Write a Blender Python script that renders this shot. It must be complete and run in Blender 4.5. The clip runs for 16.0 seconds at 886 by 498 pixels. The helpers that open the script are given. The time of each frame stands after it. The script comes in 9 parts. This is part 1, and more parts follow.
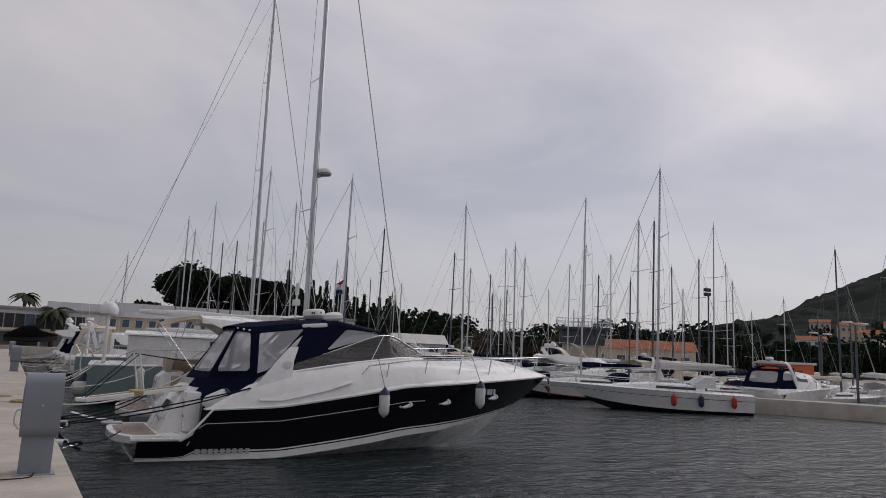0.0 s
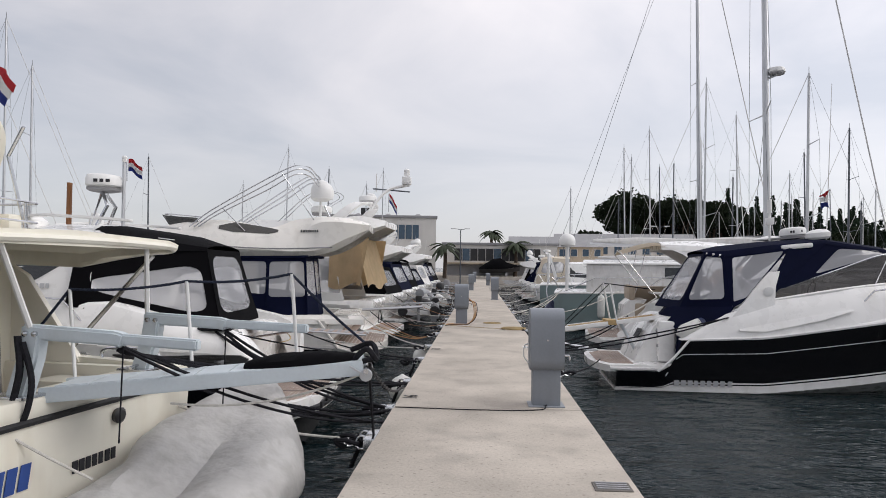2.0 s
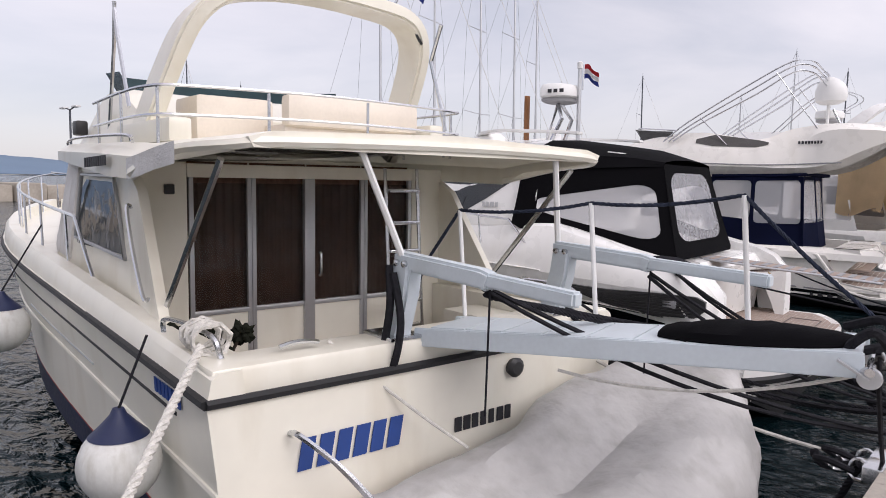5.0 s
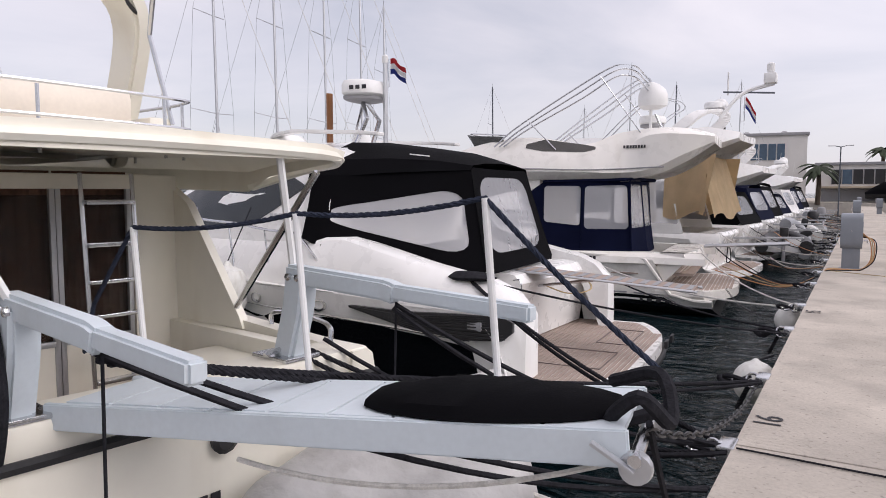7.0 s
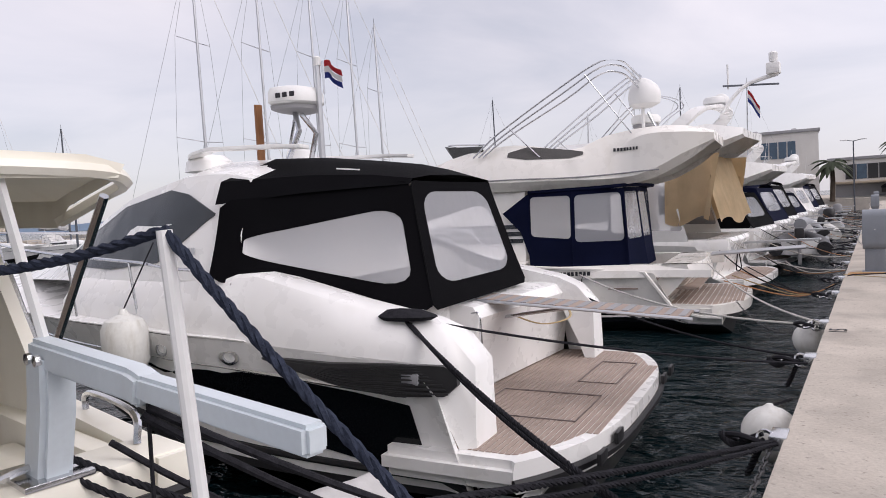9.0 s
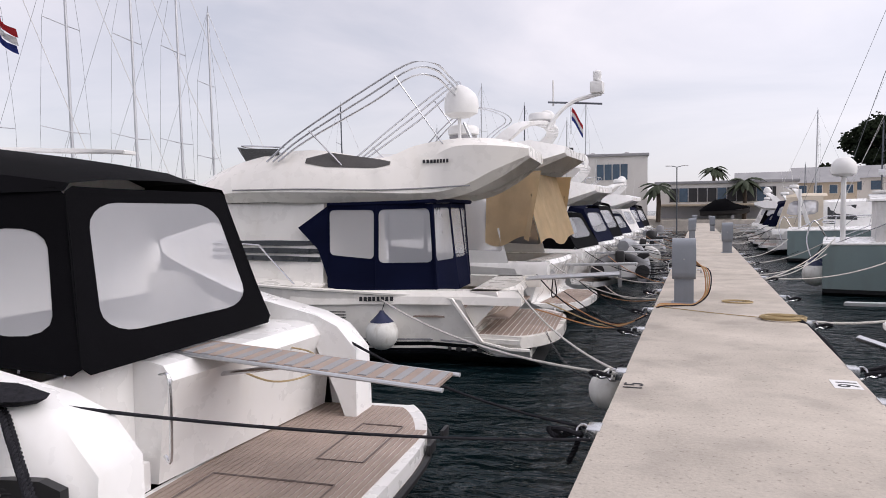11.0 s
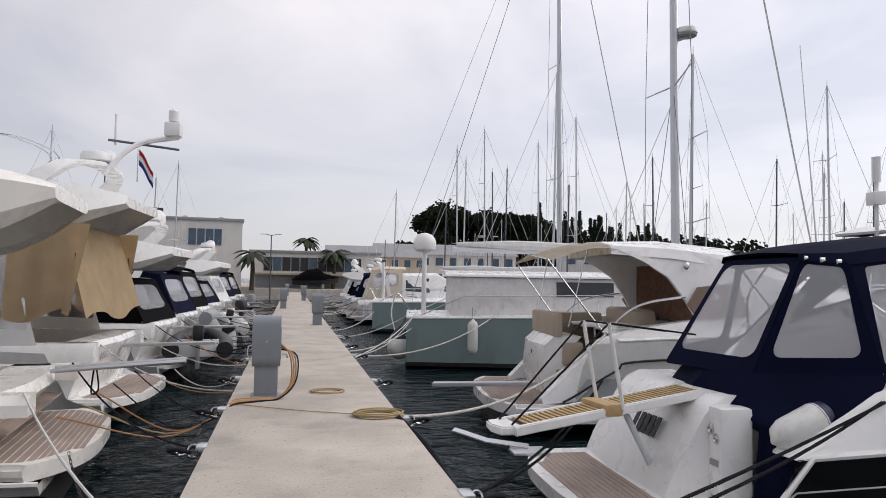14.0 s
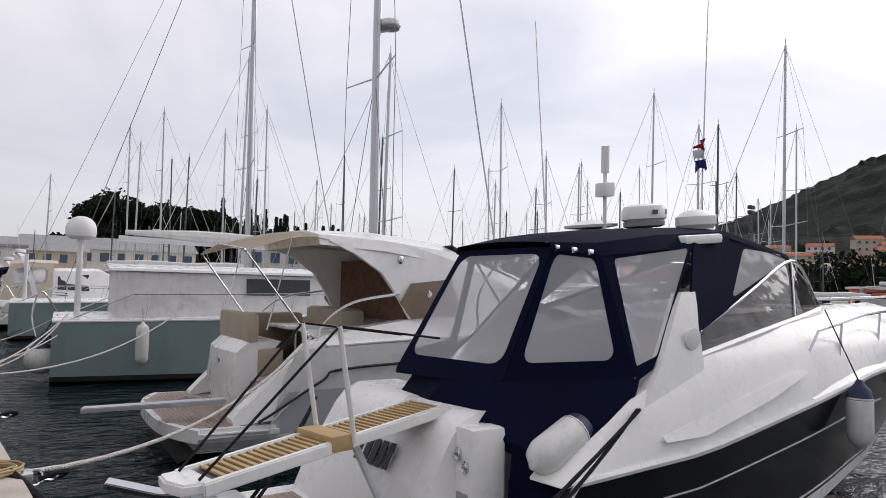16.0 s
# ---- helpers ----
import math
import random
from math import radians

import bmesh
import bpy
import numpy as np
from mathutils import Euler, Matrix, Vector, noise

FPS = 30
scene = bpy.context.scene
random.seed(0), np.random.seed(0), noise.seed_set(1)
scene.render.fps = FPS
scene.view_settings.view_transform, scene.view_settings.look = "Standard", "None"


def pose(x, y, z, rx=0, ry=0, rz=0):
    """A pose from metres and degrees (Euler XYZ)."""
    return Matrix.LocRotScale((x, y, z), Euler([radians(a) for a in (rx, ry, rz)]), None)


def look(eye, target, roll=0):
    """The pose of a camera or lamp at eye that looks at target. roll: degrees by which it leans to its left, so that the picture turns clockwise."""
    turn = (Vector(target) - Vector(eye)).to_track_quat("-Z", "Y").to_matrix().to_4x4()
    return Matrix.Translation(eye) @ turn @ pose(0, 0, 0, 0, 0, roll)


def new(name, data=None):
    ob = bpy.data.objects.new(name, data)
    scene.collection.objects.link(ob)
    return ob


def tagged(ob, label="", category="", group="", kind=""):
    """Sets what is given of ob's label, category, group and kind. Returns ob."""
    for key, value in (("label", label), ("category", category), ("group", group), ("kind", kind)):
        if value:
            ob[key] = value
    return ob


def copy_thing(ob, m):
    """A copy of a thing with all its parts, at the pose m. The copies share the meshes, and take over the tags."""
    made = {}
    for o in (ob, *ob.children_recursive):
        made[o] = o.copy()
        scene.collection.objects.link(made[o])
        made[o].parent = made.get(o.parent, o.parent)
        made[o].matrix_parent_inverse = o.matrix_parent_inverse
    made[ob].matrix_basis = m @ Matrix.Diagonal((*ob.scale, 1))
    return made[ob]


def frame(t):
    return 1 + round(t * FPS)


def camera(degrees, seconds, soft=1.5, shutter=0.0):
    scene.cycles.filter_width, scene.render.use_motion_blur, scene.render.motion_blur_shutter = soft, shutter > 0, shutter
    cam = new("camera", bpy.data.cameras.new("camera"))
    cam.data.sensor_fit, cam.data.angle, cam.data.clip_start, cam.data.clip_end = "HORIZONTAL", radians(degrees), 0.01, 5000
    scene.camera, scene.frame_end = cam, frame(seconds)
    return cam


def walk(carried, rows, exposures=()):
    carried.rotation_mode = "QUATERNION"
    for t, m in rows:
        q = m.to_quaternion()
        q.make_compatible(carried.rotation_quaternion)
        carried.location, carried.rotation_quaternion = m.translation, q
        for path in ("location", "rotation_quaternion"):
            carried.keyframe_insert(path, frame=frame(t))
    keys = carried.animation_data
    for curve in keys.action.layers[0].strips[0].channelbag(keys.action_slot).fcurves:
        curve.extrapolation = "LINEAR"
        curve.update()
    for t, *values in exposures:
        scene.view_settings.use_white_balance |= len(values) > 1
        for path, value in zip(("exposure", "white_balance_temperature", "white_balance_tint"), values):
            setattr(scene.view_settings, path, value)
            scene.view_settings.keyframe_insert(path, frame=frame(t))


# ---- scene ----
cam = camera(64.6, 16.0, 0.9, 0.0)
PATH = [
    (0, (-0.219, 0.393, 1.469), (0.808, 2.082, 1.771), 2.7),
    (0.5, (-0.206, 0.558, 1.493), (0.513, 2.409, 1.724), 2.3),
    (1, (-0.274, 0.778, 1.543), (0.167, 2.725, 1.666), 1.7),
    (1.5, (-0.488, 1.127, 1.567), (-0.119, 3.091, 1.645), 0.9),
    (2, (-0.553, 1.518, 1.526), (-0.658, 3.515, 1.578), 0.7),
    (2.5, (-0.626, 1.811, 1.516), (-1.08, 3.759, 1.491), 2.7),
    (3, (-0.721, 2.137, 1.54), (-1.529, 3.964, 1.437), 4.3),
    (3.5, (-0.67, 2.392, 1.524), (-1.874, 3.977, 1.332), 4.8),
    (3.7, (-0.669, 2.519, 1.548), (-1.977, 4.011, 1.303), 4.3),
    (5.8, (-0.897, 3.98, 1.482), (-2.226, 5.465, 1.316), -0.5),
    (6, (-0.852, 4.106, 1.484), (-2.188, 5.585, 1.326), -0.8),
    (6.5, (-0.774, 4.446, 1.492), (-1.98, 6.036, 1.358), 0.5),
    (7, (-0.887, 4.86, 1.475), (-1.908, 6.572, 1.315), -0.0),
    (7.5, (-0.885, 5.261, 1.482), (-1.936, 6.958, 1.362), -6.6),
    (8, (-0.939, 5.653, 1.511), (-1.924, 7.391, 1.424), -6.9),
    (8.5, (-0.998, 5.976, 1.504), (-2.009, 7.699, 1.393), -4.8),
    (9, (-0.978, 6.353, 1.465), (-2.034, 8.048, 1.355), -3.1),
    (9.5, (-0.924, 6.773, 1.411), (-1.781, 8.579, 1.339), -1.1),
    (9.7, (-0.945, 6.951, 1.464), (-1.73, 8.788, 1.362), -1.4),
    (11.8, (-0.763, 8.926, 1.557), (-1.299, 10.851, 1.474), 1.3),
    (12, (-0.799, 9.055, 1.535), (-1.221, 11.009, 1.485), 1.9),
    (12.5, (-0.872, 9.434, 1.564), (-1.078, 11.423, 1.526), 1.8),
    (13, (-0.749, 9.84, 1.564), (-0.781, 11.838, 1.641), 0.7),
    (13.5, (-0.754, 10.274, 1.583), (-0.556, 12.259, 1.727), 1.1),
    (14, (-0.731, 10.739, 1.592), (-0.31, 12.692, 1.683), 1.0),
    (14.5, (-0.623, 11.177, 1.583), (-0.133, 13.112, 1.713), 0.9),
    (15, (-0.54, 11.716, 1.553), (0.152, 13.582, 1.751), 1.4),
    (15.5, (-0.408, 12.176, 1.525), (0.537, 13.931, 1.693), 0.8),
    (16, (-0.231, 12.588, 1.509), (0.987, 14.17, 1.619), 1.4),
]
EXPOSURE = [(0.0, -0.9, 6500, 12.0), (0.3, -0.75, 6500, 8.0), (0.6, -0.52, 6500, 6.6), (1.0, -0.25, 6500, 7.0), (1.5, -0.1, 6500, 8.0), (2.0, -0.1, 6500, 9.0), (3.0, -0.05, 6500, 10.3), (3.5, 0.02, 6500, 11.5), (5.8, 0.12, 6500, 15.6), (7.5, 0.06, 6500, 15.3), (9.5, 0.08, 6500, 15.0), (12.0, 0.12, 6500, 14.0), (12.5, 0.04, 6500, 14.0), (13.5, -0.02, 6500, 12.0), (14.5, -0.2, 6500, 10.0), (16.0, -0.18, 6500, 11.0)]
walk(cam, [(t, look(eye, target, roll)) for t, eye, target, roll in PATH], EXPOSURE)

# ---- world and sun: an overcast winter sky ----
world = bpy.data.worlds.new("overcast_sky")
scene.world = world
world.use_nodes = True
wn, wl = world.node_tree.nodes, world.node_tree.links
wn.clear()
SUN_AZ, SUN_EL = 88.0, 38.0
sky = wn.new("ShaderNodeTexSky")
sky.sky_type, sky.sun_disc = "NISHITA", False
sky.sun_elevation, sky.sun_rotation = radians(SUN_EL), radians(SUN_AZ)
sky_bg = wn.new("ShaderNodeBackground")
sky_bg.inputs[1].default_value = 0.03
wl.new(sky.outputs[0], sky_bg.inputs[0])
wtc = wn.new("ShaderNodeTexCoord")
wsep = wn.new("ShaderNodeSeparateXYZ")
wl.new(wtc.outputs["Generated"], wsep.inputs[0])
# flat cloud deck: the direction divided by its height gives a plane of cloud overhead
wadd = wn.new("ShaderNodeMath")
wadd.operation = "ADD"
wadd.inputs[1].default_value = 0.16
wl.new(wsep.outputs["Z"], wadd.inputs[0])
wmax = wn.new("ShaderNodeMath")
wmax.operation = "MAXIMUM"
wmax.inputs[1].default_value = 0.08
wl.new(wadd.outputs[0], wmax.inputs[0])
wcomb = wn.new("ShaderNodeCombineXYZ")
for i, axis in enumerate("XY"):
    wd = wn.new("ShaderNodeMath")
    wd.operation = "DIVIDE"
    wl.new(wsep.outputs[axis], wd.inputs[0])
    wl.new(wmax.outputs[0], wd.inputs[1])
    wl.new(wd.outputs[0], wcomb.inputs[i])
wnoise = wn.new("ShaderNodeTexNoise")
wnoise.inputs["Scale"].default_value, wnoise.inputs["Detail"].default_value = 0.75, 7.0
wnoise.inputs["Roughness"].default_value = 0.52
wnoise.inputs["Distortion"].default_value = 0.5
wl.new(wcomb.outputs[0], wnoise.inputs["Vector"])
wramp = wn.new("ShaderNodeValToRGB")
wramp.color_ramp.elements[0].position, wramp.color_ramp.elements[1].position = 0.36, 0.62
wramp.color_ramp.elements[0].color = (0.60, 0.605, 0.665, 1)
wramp.color_ramp.elements[1].color = (1.03, 0.96, 0.965, 1)
wl.new(wnoise.outputs[0], wramp.inputs[0])
# darker, bluer towards the horizon
whz = wn.new("ShaderNodeMapRange")
whz.inputs["From Min"].default_value, whz.inputs["From Max"].default_value = 0.02, 0.36
wl.new(wsep.outputs["Z"], whz.inputs["Value"])
wmix = wn.new("ShaderNodeMix")
wmix.data_type = "RGBA"
wmix.inputs[6].default_value = (0.68, 0.67, 0.72, 1)
wl.new(whz.outputs[0], wmix.inputs[0])
wl.new(wramp.outputs[0], wmix.inputs[7])
cloud_bg = wn.new("ShaderNodeBackground")
cloud_bg.inputs[1].default_value = 0.80
# the veiled sun brightens the cloud on its side of the sky
wdot = wn.new("ShaderNodeVectorMath")
wdot.operation = "DOT_PRODUCT"
wdot.inputs[1].default_value = (math.sin(radians(SUN_AZ - 20)) * math.cos(radians(SUN_EL)), math.cos(radians(SUN_AZ - 20)) * math.cos(radians(SUN_EL)), math.sin(radians(SUN_EL)))
wl.new(wtc.outputs["Generated"], wdot.inputs[0])
wglow = wn.new("ShaderNodeMapRange")
wglow.inputs["From Min"].default_value, wglow.inputs["From Max"].default_value = 0.1, 1.0
wglow.inputs["To Min"].default_value, wglow.inputs["To Max"].default_value = 0.78, 1.22
wl.new(wdot.outputs["Value"], wglow.inputs["Value"])
wl.new(wglow.outputs[0], cloud_bg.inputs[1])
wl.new(wmix.outputs[2], cloud_bg.inputs[0])
wsum = wn.new("ShaderNodeAddShader")
wl.new(sky_bg.outputs[0], wsum.inputs[0])
wl.new(cloud_bg.outputs[0], wsum.inputs[1])
wout = wn.new("ShaderNodeOutputWorld")
wl.new(wsum.outputs[0], wout.inputs[0])

sun = new("sun", bpy.data.lights.new("sun", "SUN"))
sun.data.energy, sun.data.angle, sun.data.color = 1.5, radians(50), (1.0, 0.96, 0.92)
sun_dir = Vector((math.sin(radians(SUN_AZ)) * math.cos(radians(SUN_EL)), math.cos(radians(SUN_AZ)) * math.cos(radians(SUN_EL)), math.sin(radians(SUN_EL))))
sun.matrix_world = look(sun_dir * 100, (0, 0, 0))

# ---- materials ----
def mat(name, color, rough=0.5, metal=0.0, vary=0.12, scale=3.0, fine=40.0, bump=0.0, coat=0.0, stain=None, stain_amount=0.0, dist=0.01):
    """A surface with variation at two scales, and streaks or stains of a second colour."""
    m = bpy.data.materials.new(name)
    m.use_nodes = True
    n, l = m.node_tree.nodes, m.node_tree.links
    b = n["Principled BSDF"]
    b.inputs["Roughness"].default_value, b.inputs["Metallic"].default_value = rough, metal
    b.inputs["Coat Weight"].default_value = coat
    if rough > 0.8:
        b.inputs["Specular IOR Level"].default_value = 0.06
    tc = n.new("ShaderNodeTexCoord")
    big, small = n.new("ShaderNodeTexNoise"), n.new("ShaderNodeTexNoise")
    big.inputs["Scale"].default_value, small.inputs["Scale"].default_value = scale, fine
    big.inputs["Detail"].default_value = small.inputs["Detail"].default_value = 4
    for t in (big, small):
        l.new(tc.outputs["Object"], t.inputs["Vector"])
    mixv = n.new("ShaderNodeMath")
    mixv.operation = "MULTIPLY_ADD"
    mixv.inputs[1].default_value = 0.45
    l.new(small.outputs[0], mixv.inputs[0])
    l.new(big.outputs[0], mixv.inputs[2])
    mr = n.new("ShaderNodeMapRange")
    mr.inputs["From Min"].default_value, mr.inputs["From Max"].default_value = 0.45, 1.0
    mr.inputs["To Min"].default_value, mr.inputs["To Max"].default_value = 1 - vary, 1 + vary
    l.new(mixv.outputs[0], mr.inputs["Value"])
    mul = n.new("ShaderNodeVectorMath")
    mul.operation = "SCALE"
    mul.inputs[0].default_value = color
    l.new(mr.outputs[0], mul.inputs["Scale"])
    out = mul.outputs[0]
    if stain:
        st = n.new("ShaderNodeTexNoise")
        st.inputs["Scale"].default_value, st.inputs["Detail"].default_value = scale * 2.3, 6
        mp = n.new("ShaderNodeMapping")
        mp.inputs["Scale"].default_value = (1, 1, 0.3)
        l.new(tc.outputs["Object"], mp.inputs[0])
        l.new(mp.outputs[0], st.inputs["Vector"])
        sr = n.new("ShaderNodeMapRange")
        sr.inputs["From Min"].default_value, sr.inputs["From Max"].default_value = 0.52, 0.74
        sr.inputs["To Max"].default_value = stain_amount
        l.new(st.outputs[0], sr.inputs["Value"])
        mx = n.new("ShaderNodeMix")
        mx.data_type = "RGBA"
        mx.inputs[7].default_value = (*stain, 1)
        l.new(sr.outputs[0], mx.inputs[0])
        l.new(out, mx.inputs[6])
        out = mx.outputs[2]
    l.new(out, b.inputs["Base Color"])
    rr = n.new("ShaderNodeMapRange")
    rr.inputs["To Min"].default_value, rr.inputs["To Max"].default_value = max(0.02, rough * 0.75), min(1, rough * 1.25)
    l.new(small.outputs[0], rr.inputs["Value"])
    l.new(rr.outputs[0], b.inputs["Roughness"])
    if bump:
        bp = n.new("ShaderNodeBump")
        bp.inputs["Strength"].default_value, bp.inputs["Distance"].default_value = bump, dist
        l.new(mixv.outputs[0], bp.inputs["Height"])
        l.new(bp.outputs[0], b.inputs["Normal"])
    return m


def glassy(name, color, rough, alpha):
    """Clear vinyl or tinted glass: a thin sheet that lets part of the light through."""
    m = bpy.data.materials.new(name)
    m.use_nodes = True
    n, l = m.node_tree.nodes, m.node_tree.links
    b = n["Principled BSDF"]
    b.inputs["Base Color"].default_value = (*color, 1)
    b.inputs["Roughness"].default_value = rough
    b.inputs["Alpha"].default_value = alpha
    tc, t, bp = n.new("ShaderNodeTexCoord"), n.new("ShaderNodeTexNoise"), n.new("ShaderNodeBump")
    t.inputs["Scale"].default_value, t.inputs["Detail"].default_value = 3.5, 2
    bp.inputs["Strength"].default_value, bp.inputs["Distance"].default_value = 0.35, 0.05
    l.new(tc.outputs["Object"], t.inputs["Vector"])
    l.new(t.outputs[0], bp.inputs["Height"])
    l.new(bp.outputs[0], b.inputs["Normal"])
    return m


WHITE = mat("gelcoat_white", (0.85, 0.845, 0.83), 0.28, vary=0.04, scale=1.2, fine=4.0, stain=(0.55, 0.52, 0.44), stain_amount=0.22, coat=0.25)
IVORY = mat("gelcoat_ivory", (0.85, 0.825, 0.775), 0.28, vary=0.04, scale=1.2, fine=4.0, stain=(0.55, 0.50, 0.40), stain_amount=0.22, coat=0.25)
CREAM = mat("gelcoat_cream", (0.84, 0.81, 0.71), 0.35, vary=0.05, scale=1.2, fine=6.0, stain=(0.55, 0.47, 0.33), stain_amount=0.3, coat=0.15)
BLACKHULL = mat("gelcoat_black", (0.004, 0.0045, 0.006), 0.16, vary=0.2, scale=2, coat=0.0)
NAVYHULL = mat("antifoul_navy", (0.010, 0.015, 0.045), 0.6, vary=0.25, scale=2, stain=(0.05, 0.06, 0.05), stain_amount=0.4)
BLACKHULL.node_tree.nodes["Principled BSDF"].inputs["Specular IOR Level"].default_value = 0.28
ANTIBLACK = mat("antifoul_black", (0.012, 0.013, 0.015), 0.65, vary=0.3, scale=2, stain=(0.05, 0.06, 0.04), stain_amount=0.4)
GREENHULL = mat("painted_hull_grey_green", (0.27, 0.35, 0.35), 0.38, vary=0.08, scale=1, stain=(0.18, 0.2, 0.17), stain_amount=0.3, coat=0.2)
RUBBER = mat("black_rubber", (0.015, 0.015, 0.017), 0.6, vary=0.2)
CANVASBLACK = mat("black_canvas", (0.003, 0.003, 0.004), 0.85, vary=0.25, scale=2, fine=160, bump=0.3)
CANVASNAVY = mat("navy_canvas", (0.004, 0.006, 0.022), 0.85, vary=0.2, scale=2, fine=160, bump=0.3)
CANVASTAN = mat("tan_canvas", (0.62, 0.49, 0.32), 0.85, vary=0.12, scale=2.5, fine=150, bump=0.35, stain=(0.45, 0.34, 0.2), stain_amount=0.3)
CANVASBEIGE = mat("beige_canvas", (0.62, 0.55, 0.45), 0.85, vary=0.1, scale=2.5, fine=150, bump=0.35)
CANVASWHITE = mat("white_tarpaulin", (0.66, 0.65, 0.64), 0.6, vary=0.12, scale=4, fine=60, bump=0.6, stain=(0.42, 0.38, 0.32), stain_amount=0.4, dist=0.03)
# the vinyl's whitish base colour paints in the hazy reflection of the sky
VINYL = glassy("clear_vinyl", (0.84, 0.85, 0.90), 0.08, 0.34)
GLASS = glassy("tinted_glass", (0.03, 0.035, 0.04), 0.04, 0.93)
SMOKE = glassy("smoked_glass", (0.035, 0.033, 0.032), 0.05, 0.80)
DOORGLASS = glassy("door_glass", (0.02, 0.02, 0.02), 0.03, 0.30)
CURTAIN = mat("brown_curtain", (0.16, 0.09, 0.065), 0.9, vary=0.3, scale=9, fine=60)
STEEL = mat("stainless_steel", (0.62, 0.63, 0.65), 0.22, 1.0, vary=0.05)
ALU = mat("mast_aluminium", (0.55, 0.56, 0.58), 0.42, 0.75, vary=0.08, scale=0.7)
ALUGREY = mat("painted_aluminium", (0.60, 0.66, 0.70), 0.45, 0.0, vary=0.08, scale=1.5, stain=(0.4, 0.42, 0.42), stain_amount=0.3)
MASTDARK = mat("dark_mast", (0.10, 0.11, 0.13), 0.5, 0.3, vary=0.1)
WIRE = mat("rigging_wire", (0.16, 0.17, 0.18), 0.4, 0.6, vary=0.1)
TEAK = mat("weathered_teak", (0.33, 0.26, 0.22), 0.75, vary=0.2, scale=2, fine=30, bump=0.2)
TEAKDARK = mat("teak_caulking", (0.16, 0.13, 0.12), 0.8, vary=0.2)
TEAKGOLD = mat("varnished_teak_grating", (0.46, 0.32, 0.15), 0.6, vary=0.2, scale=6, fine=50)
CONCRETE = mat("pier_concrete", (0.50, 0.455, 0.40), 0.9, vary=0.22, scale=0.9, fine=38, bump=0.8, stain=(0.36, 0.33, 0.29), stain_amount=0.5, dist=0.012)


def speckle(m, scale, lo, hi, color, amount):
    """Pits and dark specks over a surface's own colour."""
    n, l = m.node_tree.nodes, m.node_tree.links
    b = n["Principled BSDF"]
    base = b.inputs["Base Color"].links[0].from_socket
    tc, t, r, x = n.new("ShaderNodeTexCoord"), n.new("ShaderNodeTexNoise"), n.new("ShaderNodeMapRange"), n.new("ShaderNodeMix")
    t.inputs["Scale"].default_value, t.inputs["Detail"].default_value = scale, 5
    l.new(tc.outputs["Object"], t.inputs["Vector"])
    r.inputs["From Min"].default_value, r.inputs["From Max"].default_value, r.inputs["To Max"].default_value = lo, hi, amount
    l.new(t.outputs[0], r.inputs["Value"])
    x.data_type = "RGBA"
    x.inputs[7].default_value = (*color, 1)
    l.new(r.outputs[0], x.inputs[0])
    l.new(base, x.inputs[6])
    l.new(x.outputs[2], b.inputs["Base Color"])


speckle(CONCRETE, 26.0, 0.60, 0.70, (0.20, 0.18, 0.16), 0.55)
speckle(CONCRETE, 1.7, 0.54, 0.70, (0.33, 0.30, 0.27), 0.55)
# dark grey with the shade of slab gaps and pier underside put into it
JOINT = mat("joint_shade_grey", (0.16, 0.15, 0.14), 0.95, vary=0.2)
PEDESTAL = mat("pedestal_grey_paint", (0.23, 0.25, 0.28), 0.5, vary=0.1, scale=2, stain=(0.15, 0.15, 0.15), stain_amount=0.3)
ROPEDARK = mat("dark_rope", (0.022, 0.022, 0.026), 0.9, vary=0.35, scale=30, fine=120, bump=0.6)
ROPENAVY = mat("navy_rope", (0.030, 0.036, 0.055), 0.9, vary=0.4, scale=40, fine=160, bump=0.6)
ROPEWHITE = mat("white_rope", (0.62, 0.60, 0.56), 0.9, vary=0.2, scale=30, fine=120, bump=0.6)
ROPEYELLOW = mat("yellow_hose", (0.40, 0.30, 0.15), 0.6, vary=0.2)
ROPEORANGE = mat("orange_cable", (0.42, 0.20, 0.08), 0.55, vary=0.2)
FENDERWHITE = mat("fender_vinyl", (0.70, 0.70, 0.67), 0.45, vary=0.1, scale=6, stain=(0.4, 0.37, 0.3), stain_amount=0.45)
FENDERNAVY = mat("fender_navy_cap", (0.012, 0.02, 0.07), 0.5, vary=0.15)
PLASTICWHITE = mat("white_plastic", (0.78, 0.78, 0.77), 0.4, vary=0.05, scale=4)
PLASTICBLACK = mat("black_plastic", (0.02, 0.02, 0.022), 0.45, vary=0.15)
PAINTBLACK = mat("black_lettering", (0.02, 0.02, 0.025), 0.6, vary=0.1)
PAINTBLUE = mat("blue_lettering", (0.02, 0.06, 0.25), 0.5, vary=0.1)
PAINTSILVER = mat("silver_lettering", (0.55, 0.56, 0.58), 0.4, 0.3, vary=0.1)
REDPAINT = mat("red_plastic", (0.40, 0.03, 0.02), 0.5, vary=0.1)
ORANGEPAINT = mat("orange_paint", (0.62, 0.13, 0.05), 0.6, vary=0.12, stain=(0.3, 0.1, 0.05), stain_amount=0.3)
SEATBEIGE = mat("beige_upholstery", (0.42, 0.35, 0.27), 0.7, vary=0.1, scale=3)
SEATCREAM = mat("cream_upholstery", (0.76, 0.69, 0.60), 0.6, vary=0.08, scale=3)
PINE = mat("pine_foliage", (0.020, 0.028, 0.016), 0.9, vary=0.5, scale=0.3, fine=3)
CYPRESS = mat("cypress_foliage", (0.018, 0.030, 0.018), 0.9, vary=0.4, scale=0.5, fine=3)
BUSH = mat("winter_shrub", (0.075, 0.062, 0.045), 0.9, vary=0.4, scale=0.4, fine=3)
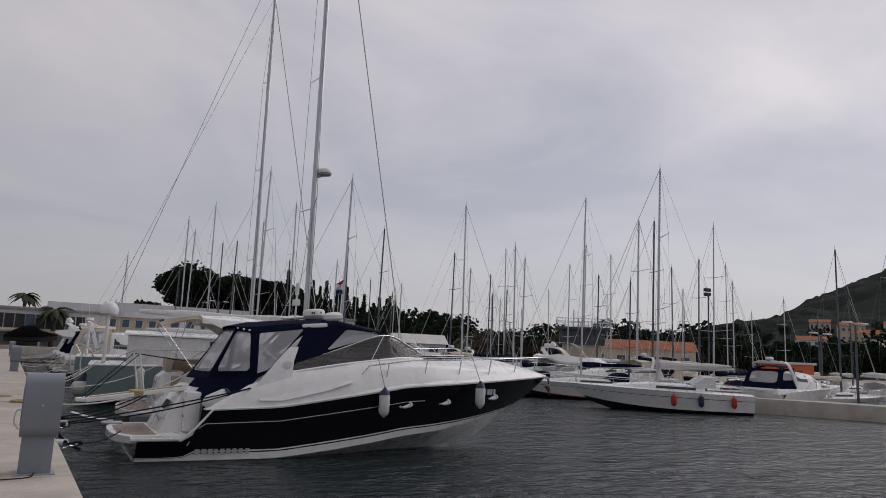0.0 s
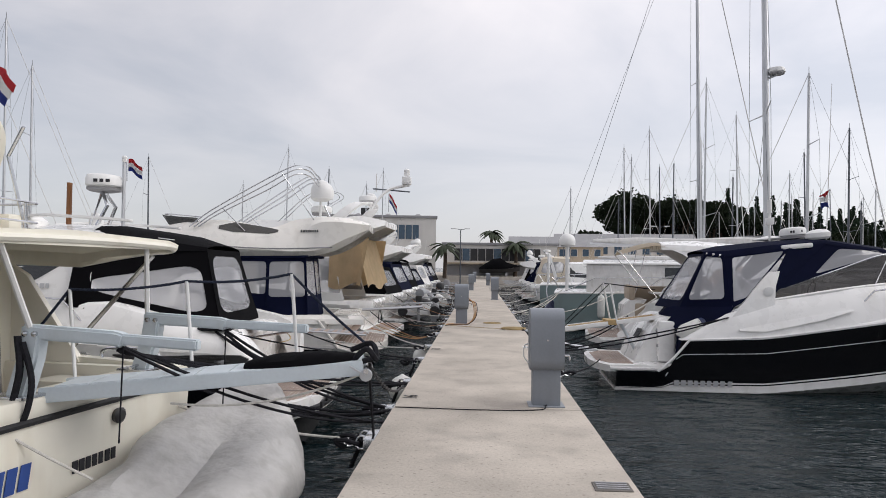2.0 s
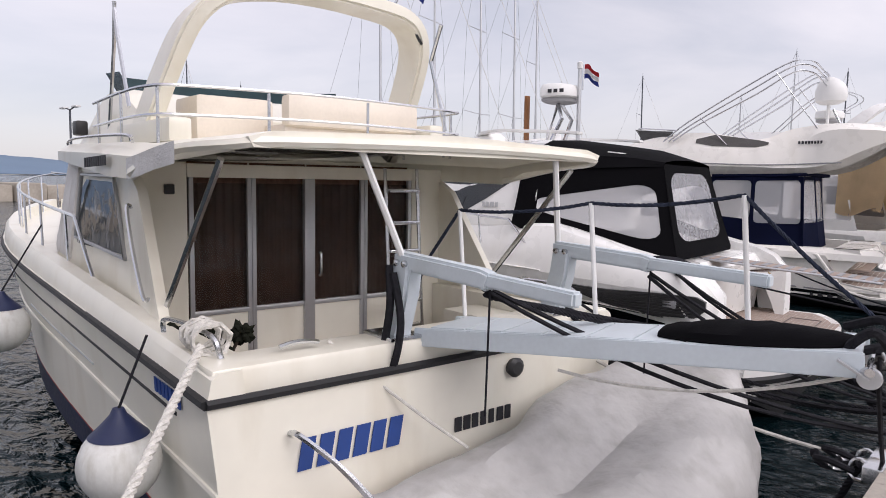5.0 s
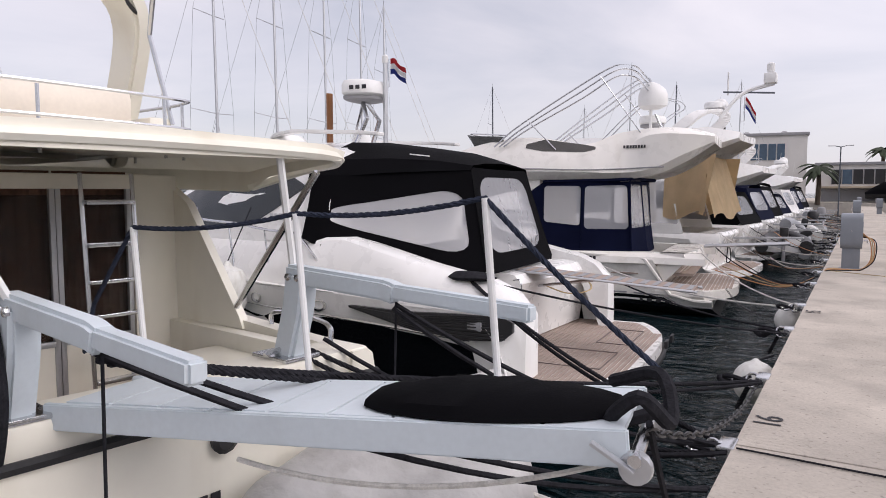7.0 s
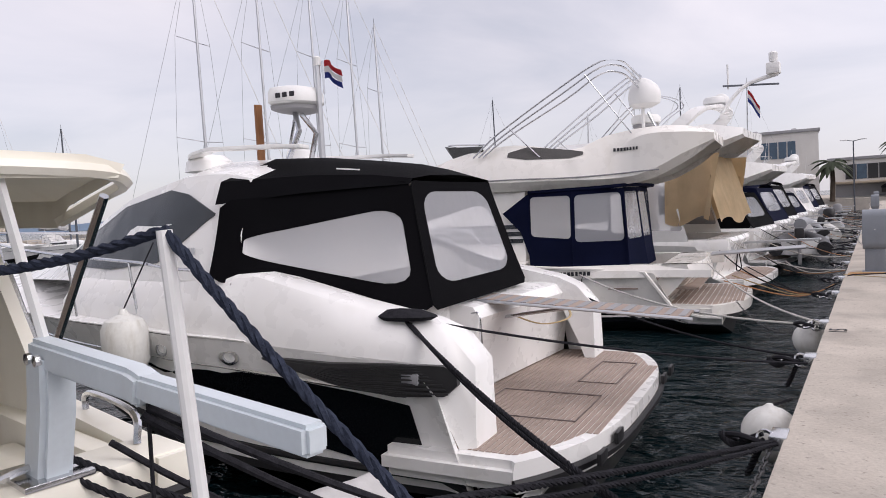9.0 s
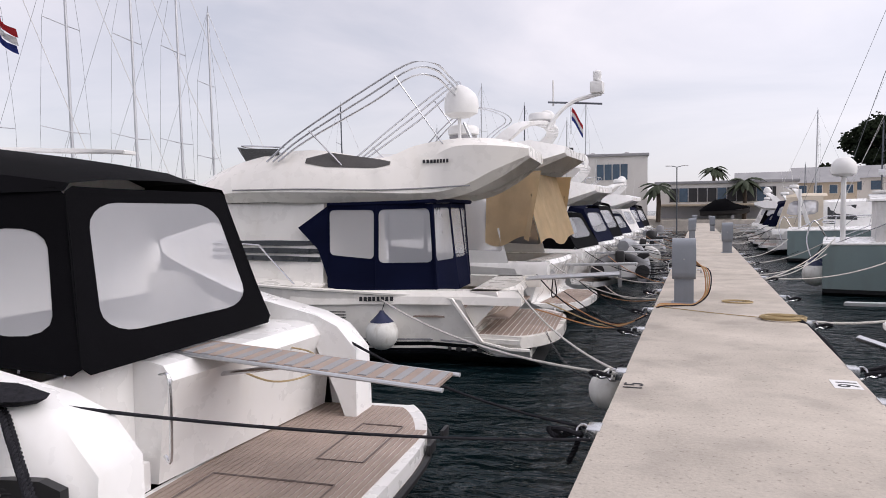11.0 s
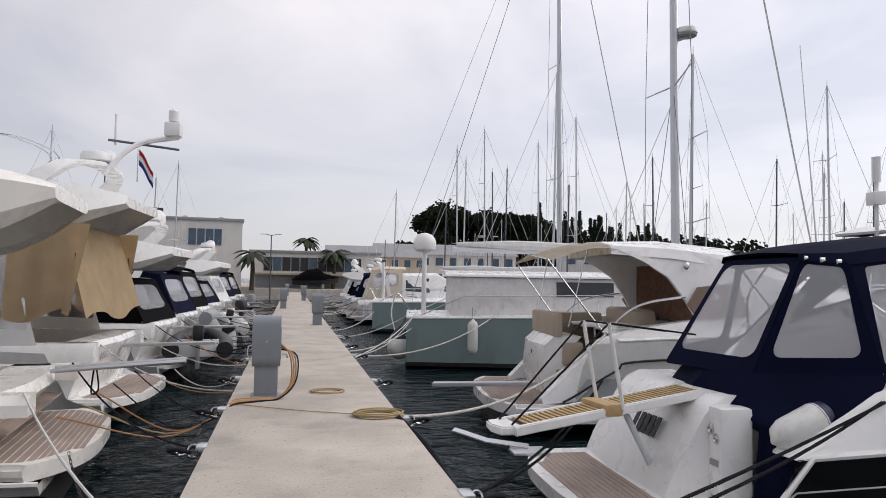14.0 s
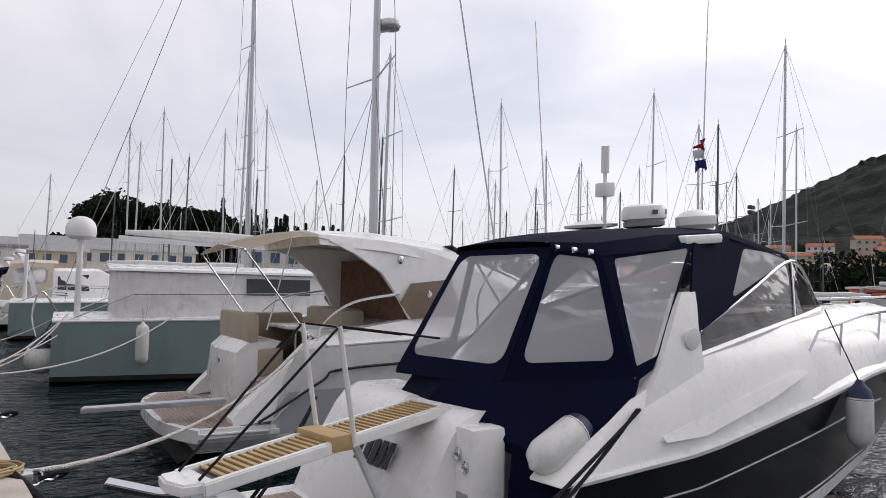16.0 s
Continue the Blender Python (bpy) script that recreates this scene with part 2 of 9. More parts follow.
PALM = mat("palm_frond", (0.030, 0.042, 0.020), 0.8, vary=0.4, scale=1, fine=5)
BARK = mat("bark", (0.09, 0.07, 0.055), 0.95, vary=0.3, scale=2, fine=20, bump=0.5)
HILLSIDE = mat("wooded_hillside", (0.011, 0.015, 0.013), 0.95, vary=0.55, scale=0.02, fine=0.25, bump=1.0, dist=3.0)
STONE = mat("breakwater_stone", (0.40, 0.36, 0.31), 0.9, vary=0.25, scale=0.5, fine=6, bump=0.6)
PLASTER = mat("white_plaster", (0.66, 0.64, 0.61), 0.85, vary=0.08, scale=0.4, fine=8, stain=(0.45, 0.43, 0.4), stain_amount=0.35)
PLASTERTAN = mat("ochre_plaster", (0.52, 0.44, 0.34), 0.85, vary=0.1, scale=0.4, fine=8)
ROOFTILE = mat("terracotta_roof", (0.36, 0.15, 0.09), 0.85, vary=0.25, scale=1, fine=9)
ROOFGREY = mat("grey_roof", (0.30, 0.30, 0.31), 0.8, vary=0.12, scale=0.6, fine=8)
WINBLUE = mat("blue_window_glass", (0.05, 0.09, 0.14), 0.1, vary=0.2)
DARKTOWER = mat("dark_cladding", (0.06, 0.065, 0.075), 0.6, vary=0.2)

WATER = bpy.data.materials.new("sea_water")
WATER.use_nodes = True
_n, _l = WATER.node_tree.nodes, WATER.node_tree.links
_b = _n["Principled BSDF"]
_b.inputs["Base Color"].default_value = (0.003, 0.011, 0.014, 1)
_b.inputs["Roughness"].default_value = 0.10
_b.inputs["IOR"].default_value = 1.33
_b.inputs["Specular Tint"].default_value = (0.70, 0.82, 0.88, 1)
_tc, _mp = _n.new("ShaderNodeTexCoord"), _n.new("ShaderNodeMapping")
_mp.inputs["Rotation"].default_value = (0, 0, radians(25))
_mp.inputs["Scale"].default_value = (1.0, 1.9, 1.0)
_l.new(_tc.outputs["Object"], _mp.inputs[0])
_w1, _w2, _w3 = (_n.new("ShaderNodeTexNoise") for _ in range(3))
for _w, _s in ((_w1, 0.7), (_w2, 2.2), (_w3, 7.0)):
    _w.inputs["Scale"].default_value, _w.inputs["Detail"].default_value = _s, 3
    _w.inputs["Distortion"].default_value = 0.6
    _l.new(_mp.outputs[0], _w.inputs["Vector"])
_prev = None
for _w, _d in ((_w1, 0.42), (_w2, 0.16), (_w3, 0.035)):
    _bp = _n.new("ShaderNodeBump")
    _bp.inputs["Strength"].default_value, _bp.inputs["Distance"].default_value = 1.0, _d
    _l.new(_w.outputs[0], _bp.inputs["Height"])
    if _prev:
        _l.new(_prev.outputs[0], _bp.inputs["Normal"])
    _prev = _bp
_l.new(_prev.outputs[0], _b.inputs["Normal"])

# ---- building tools ----
WL = -0.85            # the boats' load line; the pier's deck is at 0
SEA = -0.98           # the water's surface


def part(name, bm, material, parent=None, label="", smooth=True):
    """Links a bmesh as one mesh object under a thing."""
    bmesh.ops.recalc_face_normals(bm, faces=bm.faces)
    if smooth:
        for f in bm.faces:
            f.smooth = True
        for e in bm.edges:
            if len(e.link_faces) == 2 and e.calc_face_angle(0) > 0.6:
                e.smooth = False
    me = bpy.data.meshes.new(name)
    bm.to_mesh(me)
    bm.free()
    for m in material if isinstance(material, (list, tuple)) else [material]:
        me.materials.append(m)
    ob = new(name, me)
    if parent:
        ob.parent = parent
    if label:
        tagged(ob, label)
    return ob


def thing(name, label, category, m=None, group="", kind=""):
    ob = tagged(new(name), label, category, group, kind)
    ob.matrix_world = m or Matrix()
    return ob


def V(*a):
    return Vector(a)


def box(bm, lo, hi, bevel=0.0, mi=0):
    x0, y0, z0 = lo
    x1, y1, z1 = hi
    vs = [bm.verts.new(p) for p in ((x0, y0, z0), (x1, y0, z0), (x1, y1, z0), (x0, y1, z0), (x0, y0, z1), (x1, y0, z1), (x1, y1, z1), (x0, y1, z1))]
    fs = [bm.faces.new([vs[i] for i in q]) for q in ((3, 2, 1, 0), (4, 5, 6, 7), (0, 1, 5, 4), (1, 2, 6, 5), (2, 3, 7, 6), (3, 0, 4, 7))]
    for f in fs:
        f.material_index = mi
    if bevel:
        bmesh.ops.bevel(bm, geom=list({e for f in fs for e in f.edges}), offset=bevel, segments=2, affect="EDGES", profile=0.6)
    return bm


def bx(lo, hi, bevel=0.0):
    return box(bmesh.new(), lo, hi, bevel)


def tube(bm, pts, r, n=6, mi=0, r1=None, closed=False):
    """A round bar swept along a line of points; r1 is the radius at its end."""
    pts = [Vector(p) for p in pts]
    rings, prev = [], None
    for i, p in enumerate(pts):
        a = pts[i - 1] if i > 0 else (pts[-1] if closed else p)
        b = pts[i + 1] if i < len(pts) - 1 else (pts[0] if closed else p)
        d = (b - a).normalized()
        if prev is None:
            u = d.orthogonal().normalized()
        else:
            u = (prev - d * prev.dot(d)).normalized()
        prev = u
        w = d.cross(u)
        rad = r if r1 is None else r + (r1 - r) * i / max(1, len(pts) - 1)
        rings.append([bm.verts.new(p + (u * math.cos(k * math.tau / n) + w * math.sin(k * math.tau / n)) * rad) for k in range(n)])
    pairs = list(zip(rings, rings[1:])) + ([(rings[-1], rings[0])] if closed else [])
    for A, B in pairs:
        for k in range(n):
            bm.faces.new((A[k], A[(k + 1) % n], B[(k + 1) % n], B[k])).material_index = mi
    if not closed:
        bm.faces.new(rings[0][::-1]).material_index = mi
        bm.faces.new(rings[-1]).material_index = mi
    return bm


def bar(pts, r, n=6, r1=None, closed=False):
    return tube(bmesh.new(), pts, r, n, 0, r1, closed)


def curve(pts, steps=6):
    """Catmull-Rom through the points."""
    pts = [Vector(p) for p in pts]
    q = [2 * pts[0] - pts[1]] + pts + [2 * pts[-1] - pts[-2]]
    out = []
    for i in range(1, len(q) - 2):
        a, b, c, d = q[i - 1:i + 3]
        for k in range(steps):
            t = k / steps
            out.append(0.5 * (2 * b + (c - a) * t + (2 * a - 5 * b + 4 * c - d) * t * t + (3 * b - a - 3 * c + d) * t ** 3))
    return out + [pts[-1]]


def lathe(bm, profile, n=16, m=None, mi=0):
    """Turned shape: profile of (radius, height)."""
    m = m or Matrix()
    rings = []
    for r, h in profile:
        rings.append([bm.verts.new(m @ V(r * math.cos(k * math.tau / n), r * math.sin(k * math.tau / n), h)) for k in range(n)])
    for A, B in zip(rings, rings[1:]):
        for k in range(n):
            bm.faces.new((A[k], A[(k + 1) % n], B[(k + 1) % n], B[k])).material_index = mi
    bm.faces.new(rings[0][::-1]).material_index = mi
    bm.faces.new(rings[-1]).material_index = mi
    return bm


def loft(bm, secs, mi=0, cap=True, closed=False):
    rows = [[bm.verts.new(p) for p in s] for s in secs]
    for A, B in zip(rows, rows[1:]):
        n = len(A)
        for k in range(n if closed else n - 1):
            try:
                bm.faces.new((A[k], A[(k + 1) % n], B[(k + 1) % n], B[k])).material_index = mi
            except ValueError:
                pass
    if cap:
        for R in (rows[0][::-1], rows[-1]):
            bm.faces.new(R).material_index = mi
    return bm


def sym(x, half):
    """A cross-section at x from its half, given from the outer foot up to the middle; a point may carry its own shift in x."""
    L = [V(x + (p[2] if len(p) > 2 else 0), p[0], p[1]) for p in half]
    R = [V(p.x, -p.y, p.z) for p in reversed(L) if p.y > 1e-4]
    return L + R


def cabin(secs):
    """A closed moulded body lofted through (x, half section) stations."""
    bm = loft(bmesh.new(), [sym(x, h) for x, h in secs])
    bmesh.ops.remove_doubles(bm, verts=bm.verts, dist=0.002)
    return bm


def fair(secs, steps=4):
    """Stations between the given ones, on a fair curve along the body."""
    rows = [curve([V(x, p[0], p[1]) for x, p in zip([q[0] for q in secs], col)], steps) for col in zip(*(h for _, h in secs))]
    return [(pts[0].x, [(max(0.0, p.y), p.z) for p in pts]) for pts in zip(*rows)]


def panel(corners, thick=0.012, inset=0.0):
    """A flat plate from its corner points, laid proud on their plane."""
    bm = bmesh.new()
    P = [Vector(c) for c in corners]
    n = sum(((P[i] - P[0]).cross(P[(i + 1) % len(P)] - P[0]) for i in range(1, len(P) - 1)), V(0, 0, 0)).normalized()
    a = [bm.verts.new(p - n * thick) for p in P]
    b = [bm.verts.new(p + n * thick) for p in P]
    bm.faces.new(a[::-1]), bm.faces.new(b)
    for i in range(len(P)):
        j = (i + 1) % len(P)
        bm.faces.new((a[i], a[j], b[j], b[i]))
    return bm


def bilinear(c, u, v):
    a, b, d, e = c
    return (a * (1 - u) + b * u) * (1 - v) + (e * (1 - u) + d * u) * v


def rounded(u0, v0, u1, v1, r=0.22, n=6, aspect=1.0):
    """Points of a rounded window in the unit square, counter-clockwise from the lower left."""
    out = []
    ru, rv = r * (u1 - u0), r * (v1 - v0) * aspect
    for cx, cy, a0 in ((u1 - ru, v0 + rv, -90), (u1 - ru, v1 - rv, 0), (u0 + ru, v1 - rv, 90), (u0 + ru, v0 + rv, 180)):
        for k in range(n):
            a = radians(a0 + 90 * k / (n - 1))
            out.append((cx + ru * math.cos(a), cy + rv * math.sin(a)))
    return out


def canvas_panel(parent, corners, window, fabric, pane_mat, name="canvas_panel", bulge=0.03, thick=0.006, r=0.25, pane_name="vinyl_window", label="", taper=0.0):
    """One sewn panel of a cockpit cover: fabric with a rounded window let in. Corners run lower left, lower right, upper right, upper left."""
    c = [Vector(p) for p in corners]
    nrm = (c[1] - c[0]).cross(c[3] - c[0]).normalized()

    def at(u, v, lift=0.0):
        return bilinear(c, u, v) + nrm * (bulge * 4 * (u * (1 - u) + v * (1 - v)) * 0.5 + lift)
    bm = bmesh.new()
    inner = rounded(*window, r=r)
    if taper:
        inner = [(u, 0.42 + (v - 0.42) * (1 - abs(taper) * (u if taper > 0 else 1 - u))) for u, v in inner]
    n = len(inner)
    cu, cv = (window[0] + window[2]) / 2, (window[1] + window[3]) / 2
    outer = []
    for k, (u, v) in enumerate(inner):
        q, j = divmod(k, n // 4)
        f = j / (n // 4 - 1)
        corner = ((1, 0), (1, 1), (0, 1), (0, 0))[q]
        if f < 0.5:
            base = [(u, 0), (1, v), (u, 1), (0, v)][q]
            g = f * 2
        else:
            base = [(1, v), (u, 1), (0, v), (u, 0)][q]
            g = (1 - f) * 2
        outer.append((base[0] + (corner[0] - base[0]) * g, base[1] + (corner[1] - base[1]) * g))
    for lift in (thick, -thick):
        A = [bm.verts.new(at(u, v, lift)) for u, v in inner]
        M = [bm.verts.new(at((u + a) / 2, (v + b) / 2, lift)) for (u, v), (a, b) in zip(inner, outer)]
        B = [bm.verts.new(at(u, v, lift)) for u, v in outer]
        for X, Y in ((A, M), (M, B)):
            for k in range(n):
                bm.faces.new((X[k], X[(k + 1) % n], Y[(k + 1) % n], Y[k]))
        if lift > 0:
            A0, B0 = A, B
    for X, Y in ((A0, A), (B0, B)):
        for k in range(n):
            bm.faces.new((X[k], X[(k + 1) % n], Y[(k + 1) % n], Y[k]))
    ob = part(name, bm, fabric, parent, label)
    pm = bmesh.new()
    ctr = pm.verts.new(at(cu, cv))
    ring = [pm.verts.new(at(u, v)) for u, v in inner]
    for k in range(n):
        pm.faces.new((ctr, ring[k], ring[(k + 1) % n]))
    pane = part(pane_name, pm, pane_mat, ob)
    pane.visible_shadow = False
    return ob


def hang(p, q, sag, n=12):
    p, q = Vector(p), Vector(q)
    return [p.lerp(q, k / n) - V(0, 0, sag * 4 * (k / n) * (1 - k / n)) for k in range(n + 1)]


def rope(p, q, sag=0.1, r=0.012, material=None, label="dark mooring rope running from a stern to the pier", name="mooring_rope", group="mooring ropes"):
    p, q = Vector(p), Vector(q)
    if q.x in (V(-1.5, 0, 0).x, V(-1.52, 0, 0).x, V(0.6, 0, 0).x, V(0.62, 0, 0).x):
        q.y = along(q.y)
    line = hang(p, q, sag)
    ob = part(name, laid_rope(line, r * 1.05) if r >= 0.014 and (line[-1] - line[0]).length < 9 else bar(line, r, 6), material or ROPEDARK)
    return tagged(ob, label, "rope", group)


class Berth:
    """A boat's own frame: points pass through its lines before they are laid into the world."""

    def __init__(self, m, lines):
        self.m, self.lines = m, lines

    def __matmul__(self, o):
        return self.m @ self.lines(o) if isinstance(o, Vector) else self.m @ o


def refit(e, xs, ys, zs, rise=(0.0, 3.0, 6.0)):
    """Draws out a boat's parts to its true stations: lengths, breadths (by station) and heights, with a rise towards the bow."""
    def lines(p):
        r = rise[0] * min(1.0, max(0.0, (p.x - rise[1]) / (rise[2] - rise[1])))
        return V(float(np.interp(p.x, *xs)), p.y * float(np.interp(p.x, *ys)), float(np.interp(p.z, *zs)) + r)
    for o in e.children_recursive:
        if o.type == "MESH":
            for v in o.data.vertices:
                v.co = lines(v.co)
    return Berth(e.matrix_world.copy(), lines)


def along(y):
    """Stations along the pier."""
    return float(np.interp(y, (-20.0, 6.5, 8.3, 10.85, 15.85, 22.6, 37.0, 92.0, 200.0), (-20.0, 6.5, 7.85, 9.74, 14.6, 20.6, 34.6, 86.5, 194.5)))


# ---- hulls ----
class Hull:
    """Lines of a hull: x forward from the transom, y to port, z up from the water."""

    def __init__(self, L, B, hs, hb, draft=0.5, rake=1.6, full=2.4, start=0.45, sheer=1.6, flare=0.86, chine=0.08, aft=0.95, trans=0.0, plat=0.0, platz=0.30, corner=0.42, stem=0.30, foot=1.12):
        self.stem, self.foot = stem, foot
        self.plat, self.platz, self.corner = plat, platz, corner if plat else 0.0
        self.L, self.B, self.hs, self.hb, self.draft, self.rake, self.full = L, B, hs, hb, draft, rake, full
        self.start, self.sheer, self.flare, self.chine, self.aft, self.trans = start, sheer, flare, chine, aft, trans

    def half(self, s):
        f = max(0.0, (s - self.start) / (1 - self.start))
        return self.B / 2 * (self.aft + (1 - self.aft) * min(1, s / 0.35)) * (1 - f ** self.full)

    def top(self, s):
        z = self.hs + (self.hb - self.hs) * s ** self.sheer
        if self.plat:
            f = min(1.0, max(0.0, (s * self.L - self.plat) / 0.35))
            z = self.platz + (z - self.platz) * f * f * (3 - 2 * f)
        return z

    def at(self, s, k):
        """Place on the side: s from transom to stem, k from chine (0) to sheer (1)."""
        zc = self.chine + (self.hb * 0.45) * s ** 4
        b = self.half(s)
        bc = b * self.flare * (1 - 0.25 * s ** 3)
        kk = k ** (1 + 0.8 * s)
        x = s * (self.L - self.rake * (1 - k) ** 1.15) + self.corner * (1 - s) ** 14 + self.trans * k * (1 - s) ** 6
        return V(x, bc + (b - bc) * kk, zc + (self.top(s) - zc) * k)

    def side(self, x, k, off=0.0):
        """Place on the port side at about x along."""
        lo, hi = 0.0, 1.0
        for _ in range(30):
            mid = (lo + hi) / 2
            lo, hi = (mid, hi) if self.at(mid, k).x < x else (lo, mid)
        p = self.at(lo, k)
        return V(p.x, p.y + off, p.z)

    def mesh(self, levels, n=26):
        """levels: (k, material index of the band below). The bottom is index 0."""
        bm = bmesh.new()
        rows = []
        for i in range(n + 1):
            s = (i / n) ** (1.5 if self.plat else 0.85)
            zk = -self.draft * (1 - s ** 5) + (self.hb * self.stem) * s ** 6
            keel = V(s * (self.L - self.rake * self.foot), 0, zk)
            pts = [keel, V(0, 0, 0).lerp(self.at(s, 0), 1)] + [self.at(s, k) for k, _ in levels]
            row = pts + [V(p.x, -p.y, p.z) for p in pts[1:]]
            rows.append([bm.verts.new(p) for p in row])
        m = len(levels) + 2
        for A, B in zip(rows, rows[1:]):
            for j in range(m - 1):
                mi = 0 if j == 0 else levels[j - 1][1]
                bm.faces.new((A[j], A[j + 1], B[j + 1], B[j])).material_index = mi
                a, b = (0 if j == 0 else m + j - 1), m + j
                bm.faces.new((A[b], A[a], B[a], B[b])).material_index = mi
        A = rows[0]
        for j in range(1, m - 1):
            bm.faces.new((A[j], A[m + j - 1], A[m + j], A[j + 1])).material_index = levels[j - 1][1]
        bm.faces.new((A[0], A[m], A[1])).material_index = 0
        bmesh.ops.remove_doubles(bm, verts=bm.verts, dist=0.001)
        return bm

    def deck(self, s0, s1=1.0, camber=0.12, drop=0.0, n=16, inset=0.0):
        bm, rows = bmesh.new(), []
        for i in range(n + 1):
            s = s0 + (s1 - s0) * i / n
            p = self.at(s, 1)
            b = max(0.0, p.y - inset)
            rows.append([bm.verts.new((p.x, b * f, p.z - drop + camber * (1 - f * f) * min(1, b))) for f in (-1, -0.75, -0.4, 0, 0.4, 0.75, 1)])
        for A, B in zip(rows, rows[1:]):
            for k in range(6):
                bm.faces.new((A[k], A[k + 1], B[k + 1], B[k]))
        bmesh.ops.remove_doubles(bm, verts=bm.verts, dist=0.001)
        bmesh.ops.solidify(bm, geom=bm.faces[:], thickness=0.02)
        return bm

    def rub(self, k, r, side=1, s0=0.0, s1=1.0, n=30):
        pts = [self.at(s0 + (s1 - s0) * i / n, k) for i in range(n + 1)]
        return bar([V(p.x, side * p.y, p.z) for p in pts], r, 6)

    def rail(self, parent, s0, s1, h=0.6, posts=6, r=0.014, inset=0.12, both=True, name="guard_rail", mid=True):
        """Stainless pulpit and side rails on stanchions; one mesh a side and one for each stanchion."""
        for side in (1, -1):
            line = []
            for i in range(25):
                p = self.at(s0 + (s1 - s0) * i / 24, 1)
                ramp = min(1, i / 2.0)
                line.append(V(p.x + (0.12 if s1 >= 0.99 and i == 24 else 0), side * max(0, p.y - inset), p.z + 0.03 + h * ramp))
            part(name, bar(line, r, 6), STEEL, parent)
            for j in range(posts):
                s = s0 + (s1 - s0) * (j + 1) / (posts + 0.3)
                p = self.at(s, 1)
                y = side * max(0, p.y - inset)
                part("stanchion", bar([(p.x - 0.1, y, p.z), (p.x, y, p.z + h + 0.02)], r * 0.9, 6), STEEL, parent)


def boat_at(name, label, x, y, heading, category="boat", group=""):
    """An Empty at a boat's transom on the water. heading: degrees, 0 for a bow to +x."""
    return thing(name, label, category, Matrix.Translation((x, y, WL)) @ pose(0, 0, 0, 0, 0, heading), group)


def fender_bm(r=0.13, h=0.62, top=None):
    bm = bmesh.new()
    prof = [(0.02, -h / 2 - 0.03), (0.05, -h / 2), (r * 0.8, -h / 2 + 0.05), (r, -h / 2 + 0.13), (r, h / 2 - 0.13), (r * 0.8, h / 2 - 0.05), (0.05, h / 2), (0.025, h / 2 + 0.05)]
    return lathe(bm, prof, 14)


def fender(p, r=0.13, h=0.62, line_to=None, tilt=None, label="white inflated cylindrical fender hanging at a hull side", cap=False):
    m = Matrix.Translation(p) @ (tilt or Matrix())
    e = thing("fender", label, "fender", m, "fenders")
    part("fender_body", fender_bm(r, h), FENDERWHITE, e)
    if cap:
        part("cap", lathe(bmesh.new(), [(r * 1.01, h / 2 - 0.14), (r * 0.83, h / 2 - 0.04), (0.055, h / 2 + 0.01), (0.03, h / 2 + 0.06)], 14), FENDERNAVY, e, "navy blue fender cap")
    if line_to is not None:
        part("lanyard", bar([V(0, 0, h / 2 + 0.03), m.inverted() @ Vector(line_to)], 0.007, 5), ROPEDARK, e)
    return e


def ball_fender(p, r=0.24, line_to=None):
    e = thing("ball_fender", "white ball fender with a navy blue cap", "fender", Matrix.Translation(p), "fenders")
    prof = [(0.02, -r)] + [(r * math.cos(a), r * math.sin(a)) for a in [radians(d) for d in range(-75, 50, 15)]]
    part("fender_body", lathe(bmesh.new(), prof + [(r * 0.55, r * 0.85)], 20), FENDERWHITE, e)
    part("cap", lathe(bmesh.new(), [(r * 0.72, r * 0.72), (r * 0.45, r * 0.98), (r * 0.2, r * 1.25), (0.03, r * 1.4)], 20), FENDERNAVY, e)
    if line_to is not None:
        part("lanyard", bar([V(0, 0, r * 1.35), Vector(line_to) - Vector(p)], 0.008, 5), ROPEDARK, e)
    return e


def bars(parent, origin, right, up, width, height, n, material, seed=1, name="lettering"):
    """Lettering that becomes plain bars of its size and colour."""
    rnd = random.Random(seed)
    o, R, U = Vector(origin), Vector(right).normalized(), Vector(up).normalized()
    N = R.cross(U)
    w = width / n
    for i in range(n):
        bm = bmesh.new()
        a = o + R * (i * w)
        ww = w * rnd.uniform(0.6, 0.8)
        q = [a, a + R * ww, a + R * ww + U * height, a + U * height]
        vs = [bm.verts.new(p + N * 0.004) for p in q] + [bm.verts.new(p - N * 0.004) for p in q]
        for f in ((0, 1, 2, 3), (7, 6, 5, 4), (0, 4, 5, 1), (1, 5, 6, 2), (2, 6, 7, 3), (3, 7, 4, 0)):
            bm.faces.new([vs[k] for k in f])
        part(name, bm, material, parent, smooth=False)


def laid_rope(pts, r, strands=3, pitch=0.10):
    """Twisted rope: strands wound round a line of points."""
    P = [Vector(p) for p in pts]
    fine, run = [], 0.0
    for a, b in zip(P, P[1:]):
        n = max(2, int((b - a).length / (pitch / 7)))
        for k in range(n):
            fine.append((a.lerp(b, k / n), run + (b - a).length * k / n, (b - a).normalized()))
        run += (b - a).length
    bm = bmesh.new()
    for s in range(strands):
        line = []
        for p, t, d in fine:
            u = V(0, 0, 1) - d * d.z
            u = u.normalized() if u.length > 0.1 else d.orthogonal()
            w = d.cross(u)
            a = math.tau * (t / pitch + s / strands)
            line.append(p + (u * math.cos(a) + w * math.sin(a)) * r * 0.5)
        tube(bm, line, r * 0.58, 5)
    return bm
